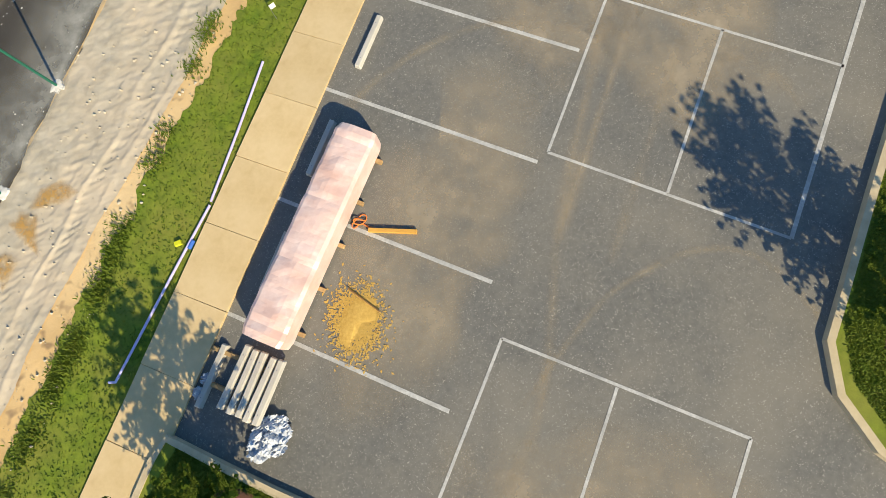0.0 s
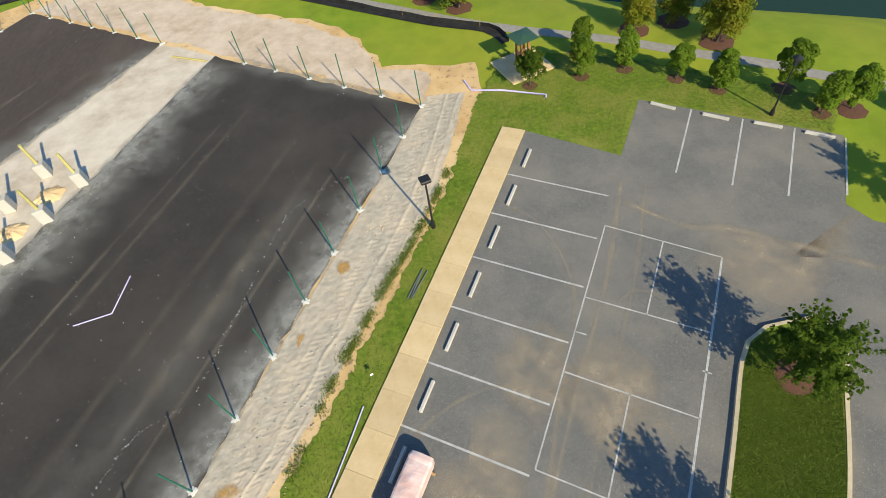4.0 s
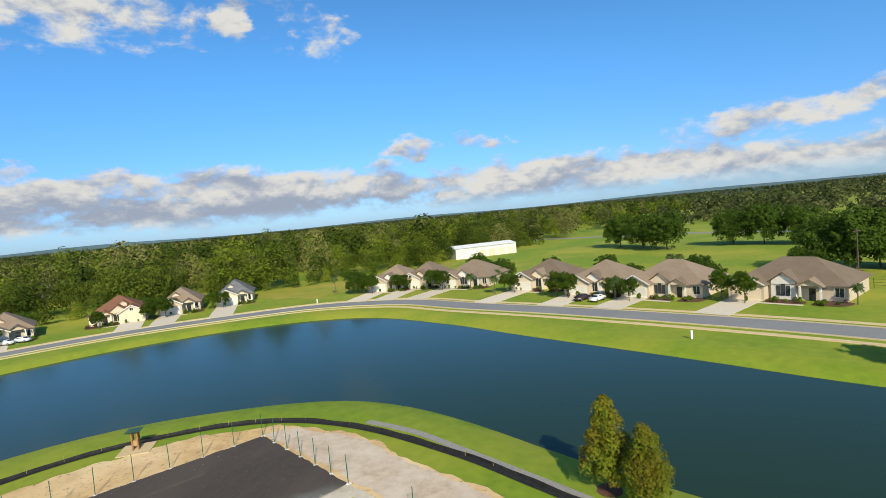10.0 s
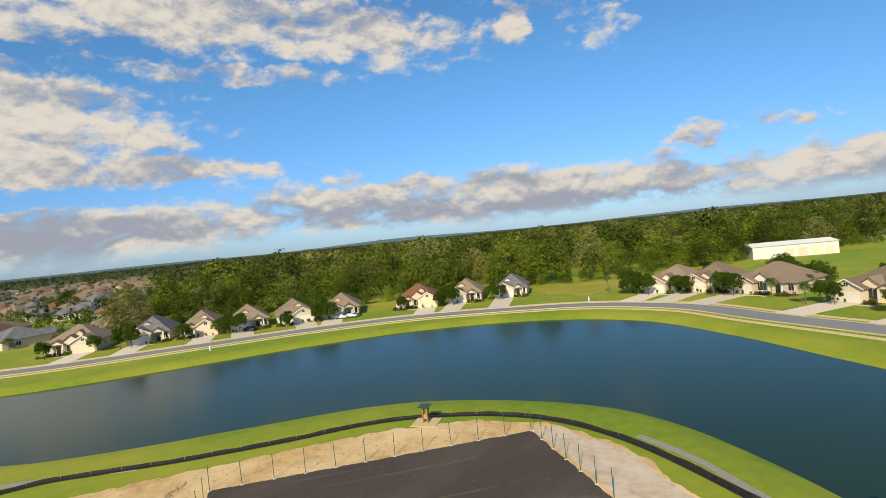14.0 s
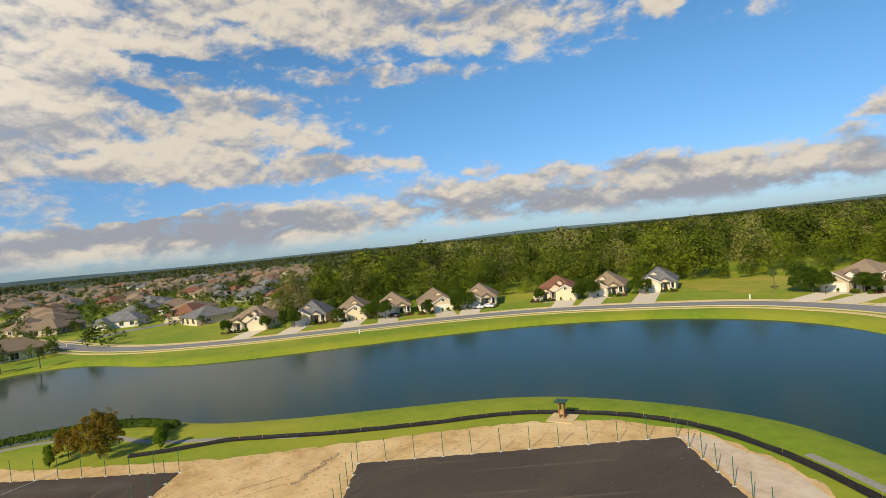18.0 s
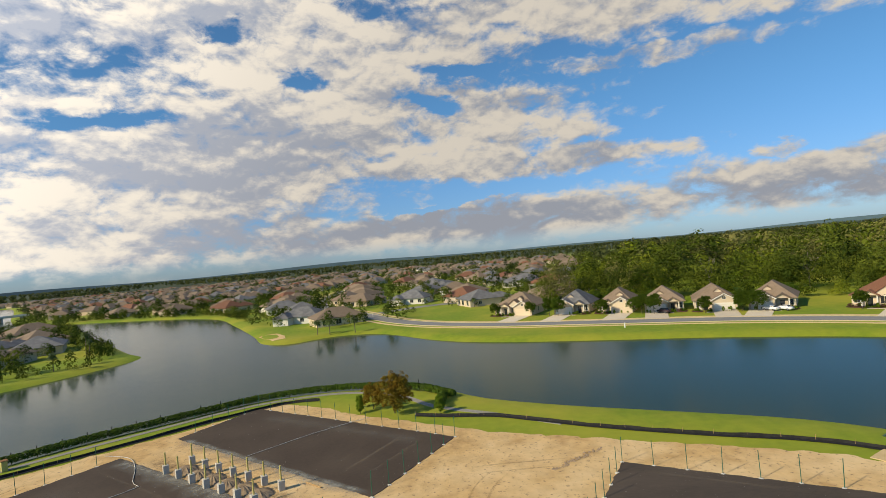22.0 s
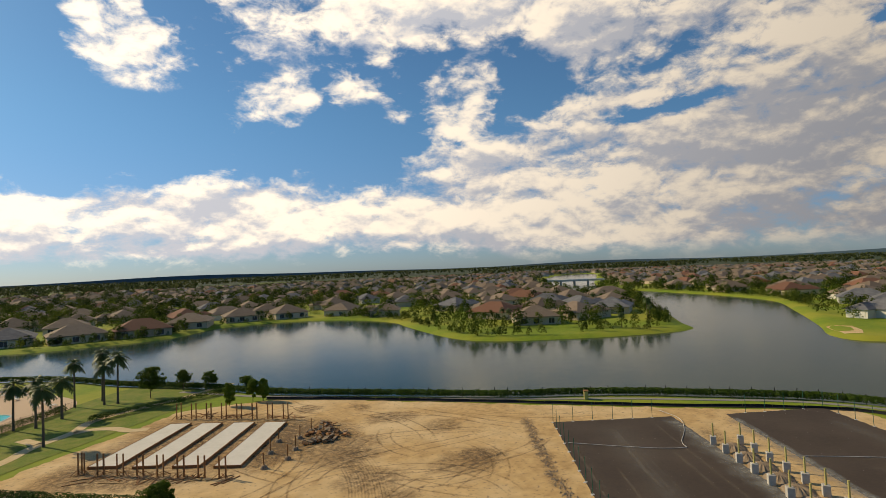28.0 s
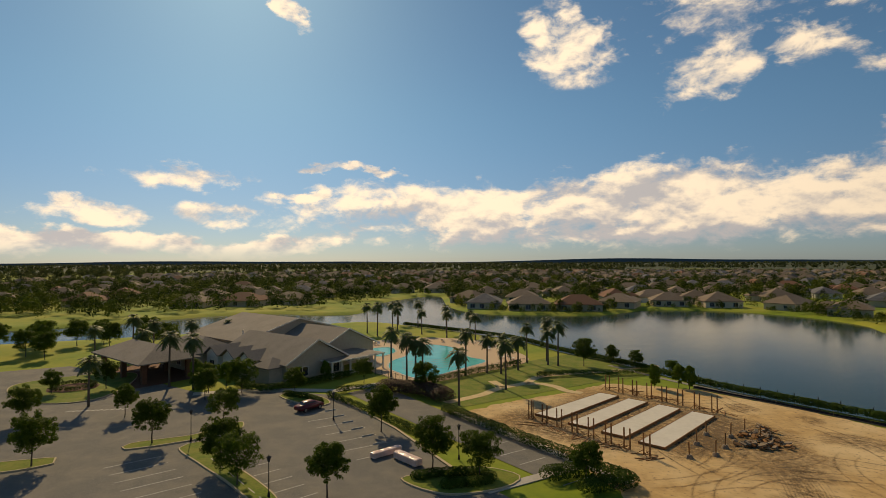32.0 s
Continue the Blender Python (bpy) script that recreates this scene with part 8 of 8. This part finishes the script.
# trees along the far drive beyond the drop-off island
rg_t = random.Random(61)
TREES = []
while len(TREES) < 30:
    x, y = rg_t.uniform(66, 150), rg_t.uniform(-128, -50)
    q = np.array([[x, y]])
    island_gap = math.hypot(x - 72, y + 76) > 14
    hit = any(math.hypot(x - a, y - b) < 5.5 for a, b in TREES)
    loc = CL.inverted() @ Vector((x, y, 0))
    if island_gap and not hit and not inside(q, LAKE)[0] and edge_distance(q, LAKE)[0] > 5 and not (-6 < loc.x < 46 and -36 < loc.y < 17) and not inside(q, LOT)[0]:
        TREES.append((x, y))
        put(OAK[len(TREES) % 3], x, y, rg_t.uniform(0, 360), rg_t.uniform(1.3, 1.9), "dark leafy oak along the far drive", "tree", "trees along the far drive")
mulch_ring(72, -76, 3.6, 0.18)
hedge("hedge", [(75.2, -76), (73.5, -73.6), (70.2, -73.8), (68.8, -76), (70.6, -78.4), (73.8, -78.2), (75.2, -76)], 0.9, 0.7, 3600, "low clipped ring hedge on the drop-off island", 0.09, None, 12, 0.18)
# wheel stops at the heads of the far stalls
for i in range(8):
    bx, by = 27.2 - 2.05 * i, -72.2 + 2.36 * i
    wheel_stop(bx + 0.4, by + 0.5, -49, 1.5, "wheel stops in the far stalls")
    bx, by = 31.0 - 1.9 * i, -50.2 + 1.55 * i
    wheel_stop(bx - 0.3, by + 0.3, 50, 1.5, "wheel stops in the far stalls")


# ---- the far shore, fields and suburbs ----
def simple_house(seed, w, d, wall, roof, rise):
    """A small house for the far shores, to be copied."""
    t = thing("house", 0, 0, -500)
    bm = bmesh.new()
    box(bm, -w / 2, -d / 2, -0.1, w / 2, d / 2, 2.8)
    box(bm, -w / 2, -d / 2 - 4.0, -0.1, -w / 2 + 6.2, -d / 2 + 0.05, 2.8)
    part("wall", bm, wall, t)
    bm = bmesh.new()
    hip_roof(bm, -w / 2, -d / 2, w / 2, d / 2, 2.8, rise, 0.6)
    hip_roof(bm, -w / 2 + 0.02, -d / 2 - 4.0, -w / 2 + 6.2, -d / 2 + 4.5, 2.79, 1.9, 0.6)
    part("roof", bm, roof, t)
    bm = bmesh.new()
    box(bm, -w / 2 + 0.6, -d / 2 - 4.06, 0, -w / 2 + 5.6, -d / 2 - 4.0, 2.2)
    part("garage_door", bm, TRIMWHITE, t)
    for x in (w * 0.12, w * 0.36):
        window(t, x, -d / 2, 0.8, 1.5, 1.4)
    for x in (-w * 0.3, w * 0.05, w * 0.33):
        window(t, x, d / 2, 0.5, 1.9, 1.8, 1)
    for s in (-1, 1):
        window(t, s * w / 2, d * 0.2, 0.9, 1.3, 1.2, s, "x")
    return template(t)


SH = [simple_house(i, w, d, wl, rf, rs_) for i, (w, d, wl, rf, rs_) in enumerate([(15, 13, STUCCO, SHINGLE, 3.4), (17, 12, CREAM, SHINGLE, 3.2), (14, 14, STUCCO, GREYSHINGLE, 3.5), (18, 13, STUCCO, REDSHINGLE, 3.6), (16, 12, TRIMWHITE, GREYSHINGLE, 3.2), (15, 15, CREAM, SHINGLE, 3.8)])]
HL = ["beige stucco house with a brown hipped roof", "cream stucco house with a brown hipped roof", "beige house with a grey hipped roof", "house with a red-brown hipped roof", "white house with a grey hipped roof", "cream house with a tall brown hipped roof"]
PLACED = []
lake_np = np.array(LAKE)
ALLW = [LAKE] + PONDS


def dry(p, water):
    """Which points lie on land, that far from any water."""
    keep = np.ones(len(p), bool)
    for w in ALLW:
        c = w[::3]
        keep &= ~(inside(p, c) | (edge_distance(p, c) < water))
    return keep


def free(x, y, gap=13.0):
    return all((x - a) ** 2 + (y - b) ** 2 > gap * gap for a, b in PLACED)


def put_house(k, x, y, rz, label=""):
    PLACED.append((x, y))
    put(SH[k], x, y, rz, 1.0, label or HL[k], "house", "houses across the lake")


# houses that stand at the water's edge
for k, x, y, rz, lab in [(1, -193, -39.5, 297, "lone cream house with a brown hipped roof on the point"), (2, -235, -63, 292, "grey house with a steep grey hipped roof"), (4, -258, -78, 292, "pale blue house with a grey hipped roof"), (3, -139, -162, 285, "house with an orange-red hipped tile roof by the water"), (0, -134, -135, 326, "beige house with a screened porch by the water"), (2, -179, -137, 302, "long grey house near the spit"),
                         (4, -194, -187, 300, "white house with a grey hipped roof and palms"), (3, -209, -219, 290, ""), (2, -152, -207, 280, ""), (4, -250, -15, 70, "white house with a grey hipped roof at the street corner"), (2, -216, 14, 200, ""), (0, -292, 6, 80, ""), (2, -333, 30, 100, ""),
                         (0, -118, -215, 60, ""), (1, -108, -238, 40, ""), (5, -84, -249, 0, ""), (0, -64, -252, -5, ""), (0, -45, -236, -20, ""), (3, -22, -226, 0, ""), (1, -2, -226, 5, ""), (2, 18, -232, 0, ""), (0, 32, -258, -30, ""), (0, -205, 38, 20, ""), (1, -228, 52, 15, ""),
                         (3, 130, -232, 0, ""), (0, 150, -222, 10, ""), (1, 112, -244, -20, "")]:
    for _ in range(40):                    # keep the house off the bank
        if dry(np.array([[x, y]]), 11.5)[0]:
            break
        a_ = np.array([q for w_ in ALLW for q in w_])
        n_ = a_[np.argmin(np.hypot(a_[:, 0] - x, a_[:, 1] - y))]
        s_ = -1 if inside(np.array([[x, y]]), LAKE)[0] else 1
        L_ = max(0.1, math.hypot(x - n_[0], y - n_[1]))
        x, y = x + s_ * (x - n_[0]) / L_, y + s_ * (y - n_[1]) / L_
    put_house(k, x, y, rz, lab)
PLACED += [(x, y) for x, y, *_ in ROW]
PLACED += [(-196, -8), (-208, -4), (-219, -8), (-200, 6), (-226, -18), (-150, -110), (-163, -118), (-112, -124), (-122, -116), (-110, -145), (-116, -180)]      # open lawn and street at the corner
rh = random.Random(77)
SUBURB = [(-200, 50), (-430, 120), (-900, 200), (-1100, -250), (-900, -800), (-200, -1000), (500, -900), (520, -320), (230, -160), (110, -215), (60, -330), (-20, -240), (-110, -245), (-90, -130), (-160, -95), (-330, -235), (-290, -135), (-170, -45)]
cand = []
for i in range(-60, 30):
    for j in range(-60, 16):
        bend = 14 * math.sin(i * 0.35) + 9 * math.sin(j * 0.5)
        cand.append((i * 19.0 + rh.uniform(-2, 2) + bend * 0.4, j * 21.0 + rh.uniform(-2, 2) + (8 if j % 2 else -4) + bend))
cand = np.array(cand)
cand = cand[inside(cand, SUBURB)]
cand = cand[dry(cand, 14.0)]
cand = cand[np.argsort(np.hypot(cand[:, 0], cand[:, 1]))]
spots, far_spots = [], []
for x, y in cand:
    d = math.hypot(x, y)
    a = math.degrees(math.atan2(x, -y))
    if 85 < a < 175 or rh.random() < (0.7 if 14 < a < 90 else 0.42 if a > -38 else 0.16):
        continue
    if d < 430:
        if len(spots) < 190 and free(x, y, 16.5):
            spots.append((x, y))
            put_house(rh.choice((0, 0, 1, 1, 2, 3, 4, 5)), x, y, 90 * rh.randrange(4) + rh.uniform(-12, 12) + x * 0.1)
    elif d < (950 if a > -20 else 1150) and rh.random() < 0.9:
        far_spots.append((x, y))
# farther houses: walls and roofs joined
for tone, (mw, mr) in enumerate(((STUCCO, SHINGLE), (CREAM, REDSHINGLE), (TRIMWHITE, GREYSHINGLE))):
    vw, fw, vr, fr = [], [], [], []
    for i, (x, y) in enumerate(far_spots):
        if (i * 7 % 10 < 7, i * 7 % 10 == 7, i * 7 % 10 > 7)[tone]:
            m = pose(x, y, 0, 0, 0, rh.uniform(0, 360))
            w, d = rh.uniform(6, 8.5), rh.uniform(5, 7)
            k = len(vw)
            vw += [tuple(m @ Vector((sx * w, sy * d, z))) for z in (0, 2.9) for sx, sy in ((-1, -1), (1, -1), (1, 1), (-1, 1))]
            fw += [(k + q, k + (q + 1) % 4, k + 4 + (q + 1) % 4, k + 4 + q) for q in range(4)]
            k = len(vr)
            vr += [tuple(m @ Vector(p)) for p in ((-w - 0.6, -d - 0.6, 2.85), (w + 0.6, -d - 0.6, 2.85), (w + 0.6, d + 0.6, 2.85), (-w - 0.6, d + 0.6, 2.85), (-w * 0.35, 0, 6.3), (w * 0.35, 0, 6.3))]
            fr += [(k, k + 1, k + 5, k + 4), (k + 1, k + 2, k + 5), (k + 2, k + 3, k + 4, k + 5), (k + 3, k, k + 4)]
    t = thing("distant_houses", 0, 0, label="distant rows of small hip-roofed suburban houses", category="houses", kind="stuff")
    link_mesh("wall", pymesh("wall", vw, fw), mw, t)
    link_mesh("roof", pymesh("roof", vr, fr), mr, t)

# trees among the houses
rng_s = np.random.default_rng(31)
def clear_of(p, gap, water=3.5):
    keep = dry(p, water)
    for a, b in PLACED:
        keep &= (p[:, 0] - a) ** 2 + (p[:, 1] - b) ** 2 > gap * gap
    return keep


p = scatter(rng_s, SUBURB, 8.0)
d = np.hypot(p[:, 0], p[:, 1])
p = p[(d < 460)]
p = p[clear_of(p, 7.8)]
wood("garden_trees", p, rng_s.uniform(2.0, 5.0, len(p)) + 4.5 * rng_s.random(len(p)) ** 4, 300, 8, 190, 0.06, "garden trees and shrubs between the houses", GARDEN)
p = scatter(rng_s, SUBURB, 14.0)
d = np.hypot(p[:, 0], p[:, 1])
p = p[(d >= 460) & (d < 1100)]
p = p[clear_of(p, 6)]
wood("garden_trees", p, rng_s.uniform(3.5, 7.5, len(p)), 320, 5, 70, 0.11, "distant garden trees between the houses", FARLEAF)
# dark groves over the southern suburb
GROVES = [(-40, -262), (90, -262), (60, -214), (100, -214), (125, -200), (155, -160), (230, -150), (520, -320), (500, -900), (-200, -900), (-330, -520), (-160, -300)]
p = scatter(rng_s, GROVES, 9.5)
d = np.hypot(p[:, 0], p[:, 1])
p = p[(d < 560) & ((p[:, 0] > 20) | (rng_s.random(len(p)) < 0.75))]
p = p[clear_of(p, 9.5)]
wood("garden_trees", p, rng_s.uniform(4.5, 8.5, len(p)), 360, 6, 200, 0.06, "dark leafy trees between the southern houses", WOODLEAF)
# shrubs along the far shore gardens
shore = [q for q in LAKE if (q[0] < -95 and q[1] < -92 and q[1] > -240) or (q[1] < -200 and -110 < q[0] < 60)]
p = np.repeat(np.array(shore), 9, 0) + rng_s.normal(size=(9 * len(shore), 2)) * 8.0
p = p[clear_of(p, 8.2, 3.2)]
wood("shore_shrubs", p, rng_s.uniform(0.8, 2.6, len(p)) + 3.2 * rng_s.random(len(p)) ** 4, 340, 5, 170, 0.075, "garden shrubs along the far shore", GARDEN)
# small palms in the far gardens
for i in range(80):
    k = rng_s.integers(len(PLACED[:110]))
    x, y = np.array(PLACED[k]) + rng_s.normal(size=2) * 9
    if clear_of(np.array([[x, y]]), 7.0, 3.0)[0]:
        put(PALMS[i % 3], x, y, rng_s.uniform(0, 360), rng_s.uniform(0.55, 0.85), "slender garden palm between the houses", "palm", "garden palms")
# street trees before the house row
ra = np.array(LAKE_ROAD)
for i, (x, y, w, tone, wing) in enumerate(ROW):
    k = int(np.argmin(np.hypot(ra[:, 0] - x, ra[:, 1] - y)))
    n = (ra[k] - np.array([x, y])) / np.linalg.norm(ra[k] - np.array([x, y]))
    tn = np.array([-n[1], n[0]])
    for s, off in ((w * 0.5 + 1.0, 2.5), (-w * 0.28 if wing else w * 0.28, 4.0)):
        q = np.array([x, y]) + tn * s * (1 if wing else -1) + n * off
        put(OAK[i % 3], q[0], q[1], i * 61, (1.15, 1.4)[i % 2], "round-headed street tree on a front lawn", "tree", "street trees before the houses")
    q = np.array([x, y]) - n * 16 + tn * rng_s.normal() * 4
    put(BIGOAK[i % 3], q[0], q[1], i * 43, rng_s.uniform(0.5, 0.75), "dark tree behind a house", "tree", "trees behind the houses")
    for j in range(5):
        q = np.array([x, y]) + tn * rng_s.uniform(-w / 2, w / 2) + n * rng_s.uniform(0.8, 2.5)
        put(SMALLT[j % 2], q[0], q[1], j * 71, rng_s.uniform(0.3, 0.5), "clipped garden shrub before a house", "shrub", "front garden shrubs")
for i, (x, y, s) in enumerate([(-0.2, 231, 1.35), (15.7, 209, 1.35), (8, 222, 1.2), (46.3, 207, 1.4), (56, 200, 1.2), (38, 212, 1.2), (47.3, 135.4, 1.35), (53, 139, 1.25), (44, 141, 1.2), (58, 134, 1.0), (-73, 137, 0.85), (-33, 152, 0.75), (-19, 150, 0.75), (-4, 141, 0.8), (-46, 172, 0.8), (16, 130, 0.8), (34, 122, 0.9), (-56, 152, 0.7), (68, 128, 0.9)]):
    put(BIGOAK[i % 3], x, y, i * 57, s * 1.3 if y > 190 or x > 40 else s, "large dark oak standing in the green field", "tree", "oaks in the field")
for i, (x, y) in enumerate([(-27, 129), (-30, 126), (-12, 118), (-2, 112), (12, 152), (14, 150), (-38, 133), (-118, 115), (-205, 24), (-200, 30), (-176, 28), (-164, -28), (-165, -36), (-166, -40)]):
    put(PALMS[2], x, y, i * 70, 0.75, "feathery garden palm before a house", "palm", "palms on the front lawns")

# white metal barn
barn = thing("barn", -61, 236, 0, 36, "long white metal barn with a low gabled roof", "barn")
bm = bmesh.new()
box(bm, -14.5, -7, -0.1, 14.5, 7, 4.6)
part("wall", bm, TRIMWHITE, barn)
bm = bmesh.new()
v = [bm.verts.new(q) for q in ((-14.9, -7.4, 4.6), (14.9, -7.4, 4.6), (14.9, 0, 5.7), (-14.9, 0, 5.7), (14.9, 7.4, 4.6), (-14.9, 7.4, 4.6))]
for f in ((0, 1, 2, 3), (3, 2, 4, 5), (0, 3, 5), (1, 4, 2)):
    bm.faces.new([v[i] for i in f])
part("roof", bm, WHITE, barn)
for i in range(4):
    bm = bmesh.new()
    box(bm, -3.6 + i * 4.6, -7.08, 0, -0.6 + i * 4.6, -7.0, 3.2)
    part("door", bm, CREAM, barn)
# red farm shed and white ranch far off
for x, y, rz, w, d, h, wl, rf, lab in [(158, 314, 20, 9, 5, 3.4, REDSHINGLE, TRIMWHITE, "small red farm shed with a white roof"), (136, 318, 0, 8, 5, 3, TRIMWHITE, GREYSHINGLE, "low white ranch building in the fields"), (178, 212, 10, 9, 5, 3.0, TRIMWHITE, GREYSHINGLE, "low white ranch building in the fields")]:
    t = thing("farm_building", x, y, 0, rz, lab, "shed")
    bm = bmesh.new()
    box(bm, -w, -d, -0.1, w, d, h)
    part("wall", bm, wl, t)
    bm = bmesh.new()
    hip_roof(bm, -w, -d, w, d, h, 2.0, 0.5)
    part("roof", bm, rf, t)
# field fence
t = thing("field_fence", 0, 0, label="dark rail fence along the green field", category="fence")
line = densify([(40, 116), (59.4, 103.2), (77, 90), (110, 66)], 2.6, False)
for i, q in enumerate(line):
    bm = bmesh.new()
    tube(bm, (q[0], q[1], 0), (q[0], q[1], 1.7), 0.05, seg=5)
    part("post", bm, BLACKMETAL, t)
    if i:
        r = line[i - 1]
        bm = bmesh.new()
        for z in (0.5, 1.0, 1.6):
            tube(bm, (q[0], q[1], z), (r[0], r[1], z), 0.025, seg=4)
        part("rail", bm, BLACKMETAL, t)
# white marker posts on the bank
for x, y in [(8.26, 79.8), (-128.4, 43), (-77.7, 122.7), (-205, -28)]:
    t = thing("marker_post", x, y, 0, 10, "short white utility marker post in the grass", "post", "white marker posts")
    bm = bmesh.new()
    box(bm, -0.14, -0.1, 0, 0.14, 0.1, 1.1, bevel=0.02)
    part("post", bm, WHITE, t)
    bm = bmesh.new()
    box(bm, -0.17, -0.13, 1.1, 0.17, 0.13, 1.18, bevel=0.01)
    part("cap", bm, WHITE, t)
# power poles beyond the houses
for x, y in [(45, 128), (66, 122), (30, 300), (110, 200)]:
    t = thing("power_pole", x, y, 0, 35, "tall grey timber power pole", "pole", "power poles")
    bm = bmesh.new()
    tube(bm, (0, 0, 0), (0, 0, 10), 0.15, 0.10, 8)
    part("pole", bm, BARK, t)
    bm = bmesh.new()
    box(bm, -1.1, -0.06, 9.2, 1.1, 0.06, 9.35)
    part("crossarm", bm, BARK, t)
# woods out to the horizon
def ring_wood(seed, r0, r1, n, hs, quads, size, label, skip=None):
    rg = np.random.default_rng(seed)
    r = np.sqrt(rg.uniform(r0 * r0, r1 * r1, n))
    a = rg.uniform(0, 2 * math.pi, n)
    q = np.column_stack([r * np.sin(a), r * np.cos(a)])
    if skip is not None:
        q = q[skip(q, np.degrees(a), r)]
    wood("far_woods", q, rg.uniform(*hs, len(q)), seed, 5, quads, size, label, FARLEAF)


patch = np.vectorize(lambda x, y: noise.noise((x * 0.004, y * 0.004, 2.0)))
ring_wood(400, 430, 900, 5200, (8, 13.5), 70, 0.13, "distant green woods beyond the fields", lambda q, a, r: (patch(q[:, 0], q[:, 1]) > np.where((a > 195) & (a < 262), 0.12, -0.08)) & ~inside(q, SUBURB) & ~inside(q, NORTH_WOOD) & ~((a > 5) & (a < 50) & (r < 430)))
ring_wood(410, 850, 1900, 12000, (7, 12), 30, 0.2, "distant wooded plain below the horizon", lambda q, a, r: (patch(q[:, 0], q[:, 1]) > np.where((a > 190) & (a < 285), 0.1, -0.12)) & ~inside(q, SUBURB))
ring_wood(420, 1800, 4200, 14000, (7, 12), 12, 0.30, "far wooded horizon", None)
ring_wood(430, 230, 480, 2600, (7, 12.5), 150, 0.09, "field-edge trees and copses", lambda q, a, r: (a > 2) & (a < 70) & (patch(q[:, 0] * 3, q[:, 1] * 3) > np.where(r > 330, -0.12, 0.2)) & (r > 265))

# wooded ridge on the horizon, the blue of haze put into its colour
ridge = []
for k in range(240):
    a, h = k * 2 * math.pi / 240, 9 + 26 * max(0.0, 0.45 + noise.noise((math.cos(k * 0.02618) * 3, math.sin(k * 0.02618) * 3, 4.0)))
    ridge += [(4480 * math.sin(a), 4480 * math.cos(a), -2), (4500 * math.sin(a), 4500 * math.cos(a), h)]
tagged(link_mesh("far_ridge", pymesh("far_ridge", ridge, [(2 * k, 2 * k + 1, (2 * k + 3) % 480, (2 * k + 2) % 480) for k in range(240)]), mat("far_ridge", (0.075, 0.125, 0.150), (0.060, 0.100, 0.120), 0.01, 0.95)), "low wooded ridge along the horizon, coloured blue-green for haze", "hills", kind="structure")

# low bridge over the far canal
t = thing("bridge", -401, -352, 0, 139.5, "low pale concrete bridge over the far canal", "bridge")
bm = bmesh.new()
box(bm, -30, -4, 2.2, 30, 4, 2.9)
part("deck", bm, CONCRETE, t)
for sy in (-1, 1):
    bm = bmesh.new()
    box(bm, -30, sy * 3.9 - 0.15, 2.9, 30, sy * 3.9 + 0.15, 3.9)
    part("parapet", bm, TRIMWHITE, t)
for k in range(5):
    bm = bmesh.new()
    box(bm, -26 + 13 * k - 0.6, -3.4, -2.2, -26 + 13 * k + 0.6, 3.4, 2.2)
    part("pier", bm, CONCRETE, t)


drop_templates()
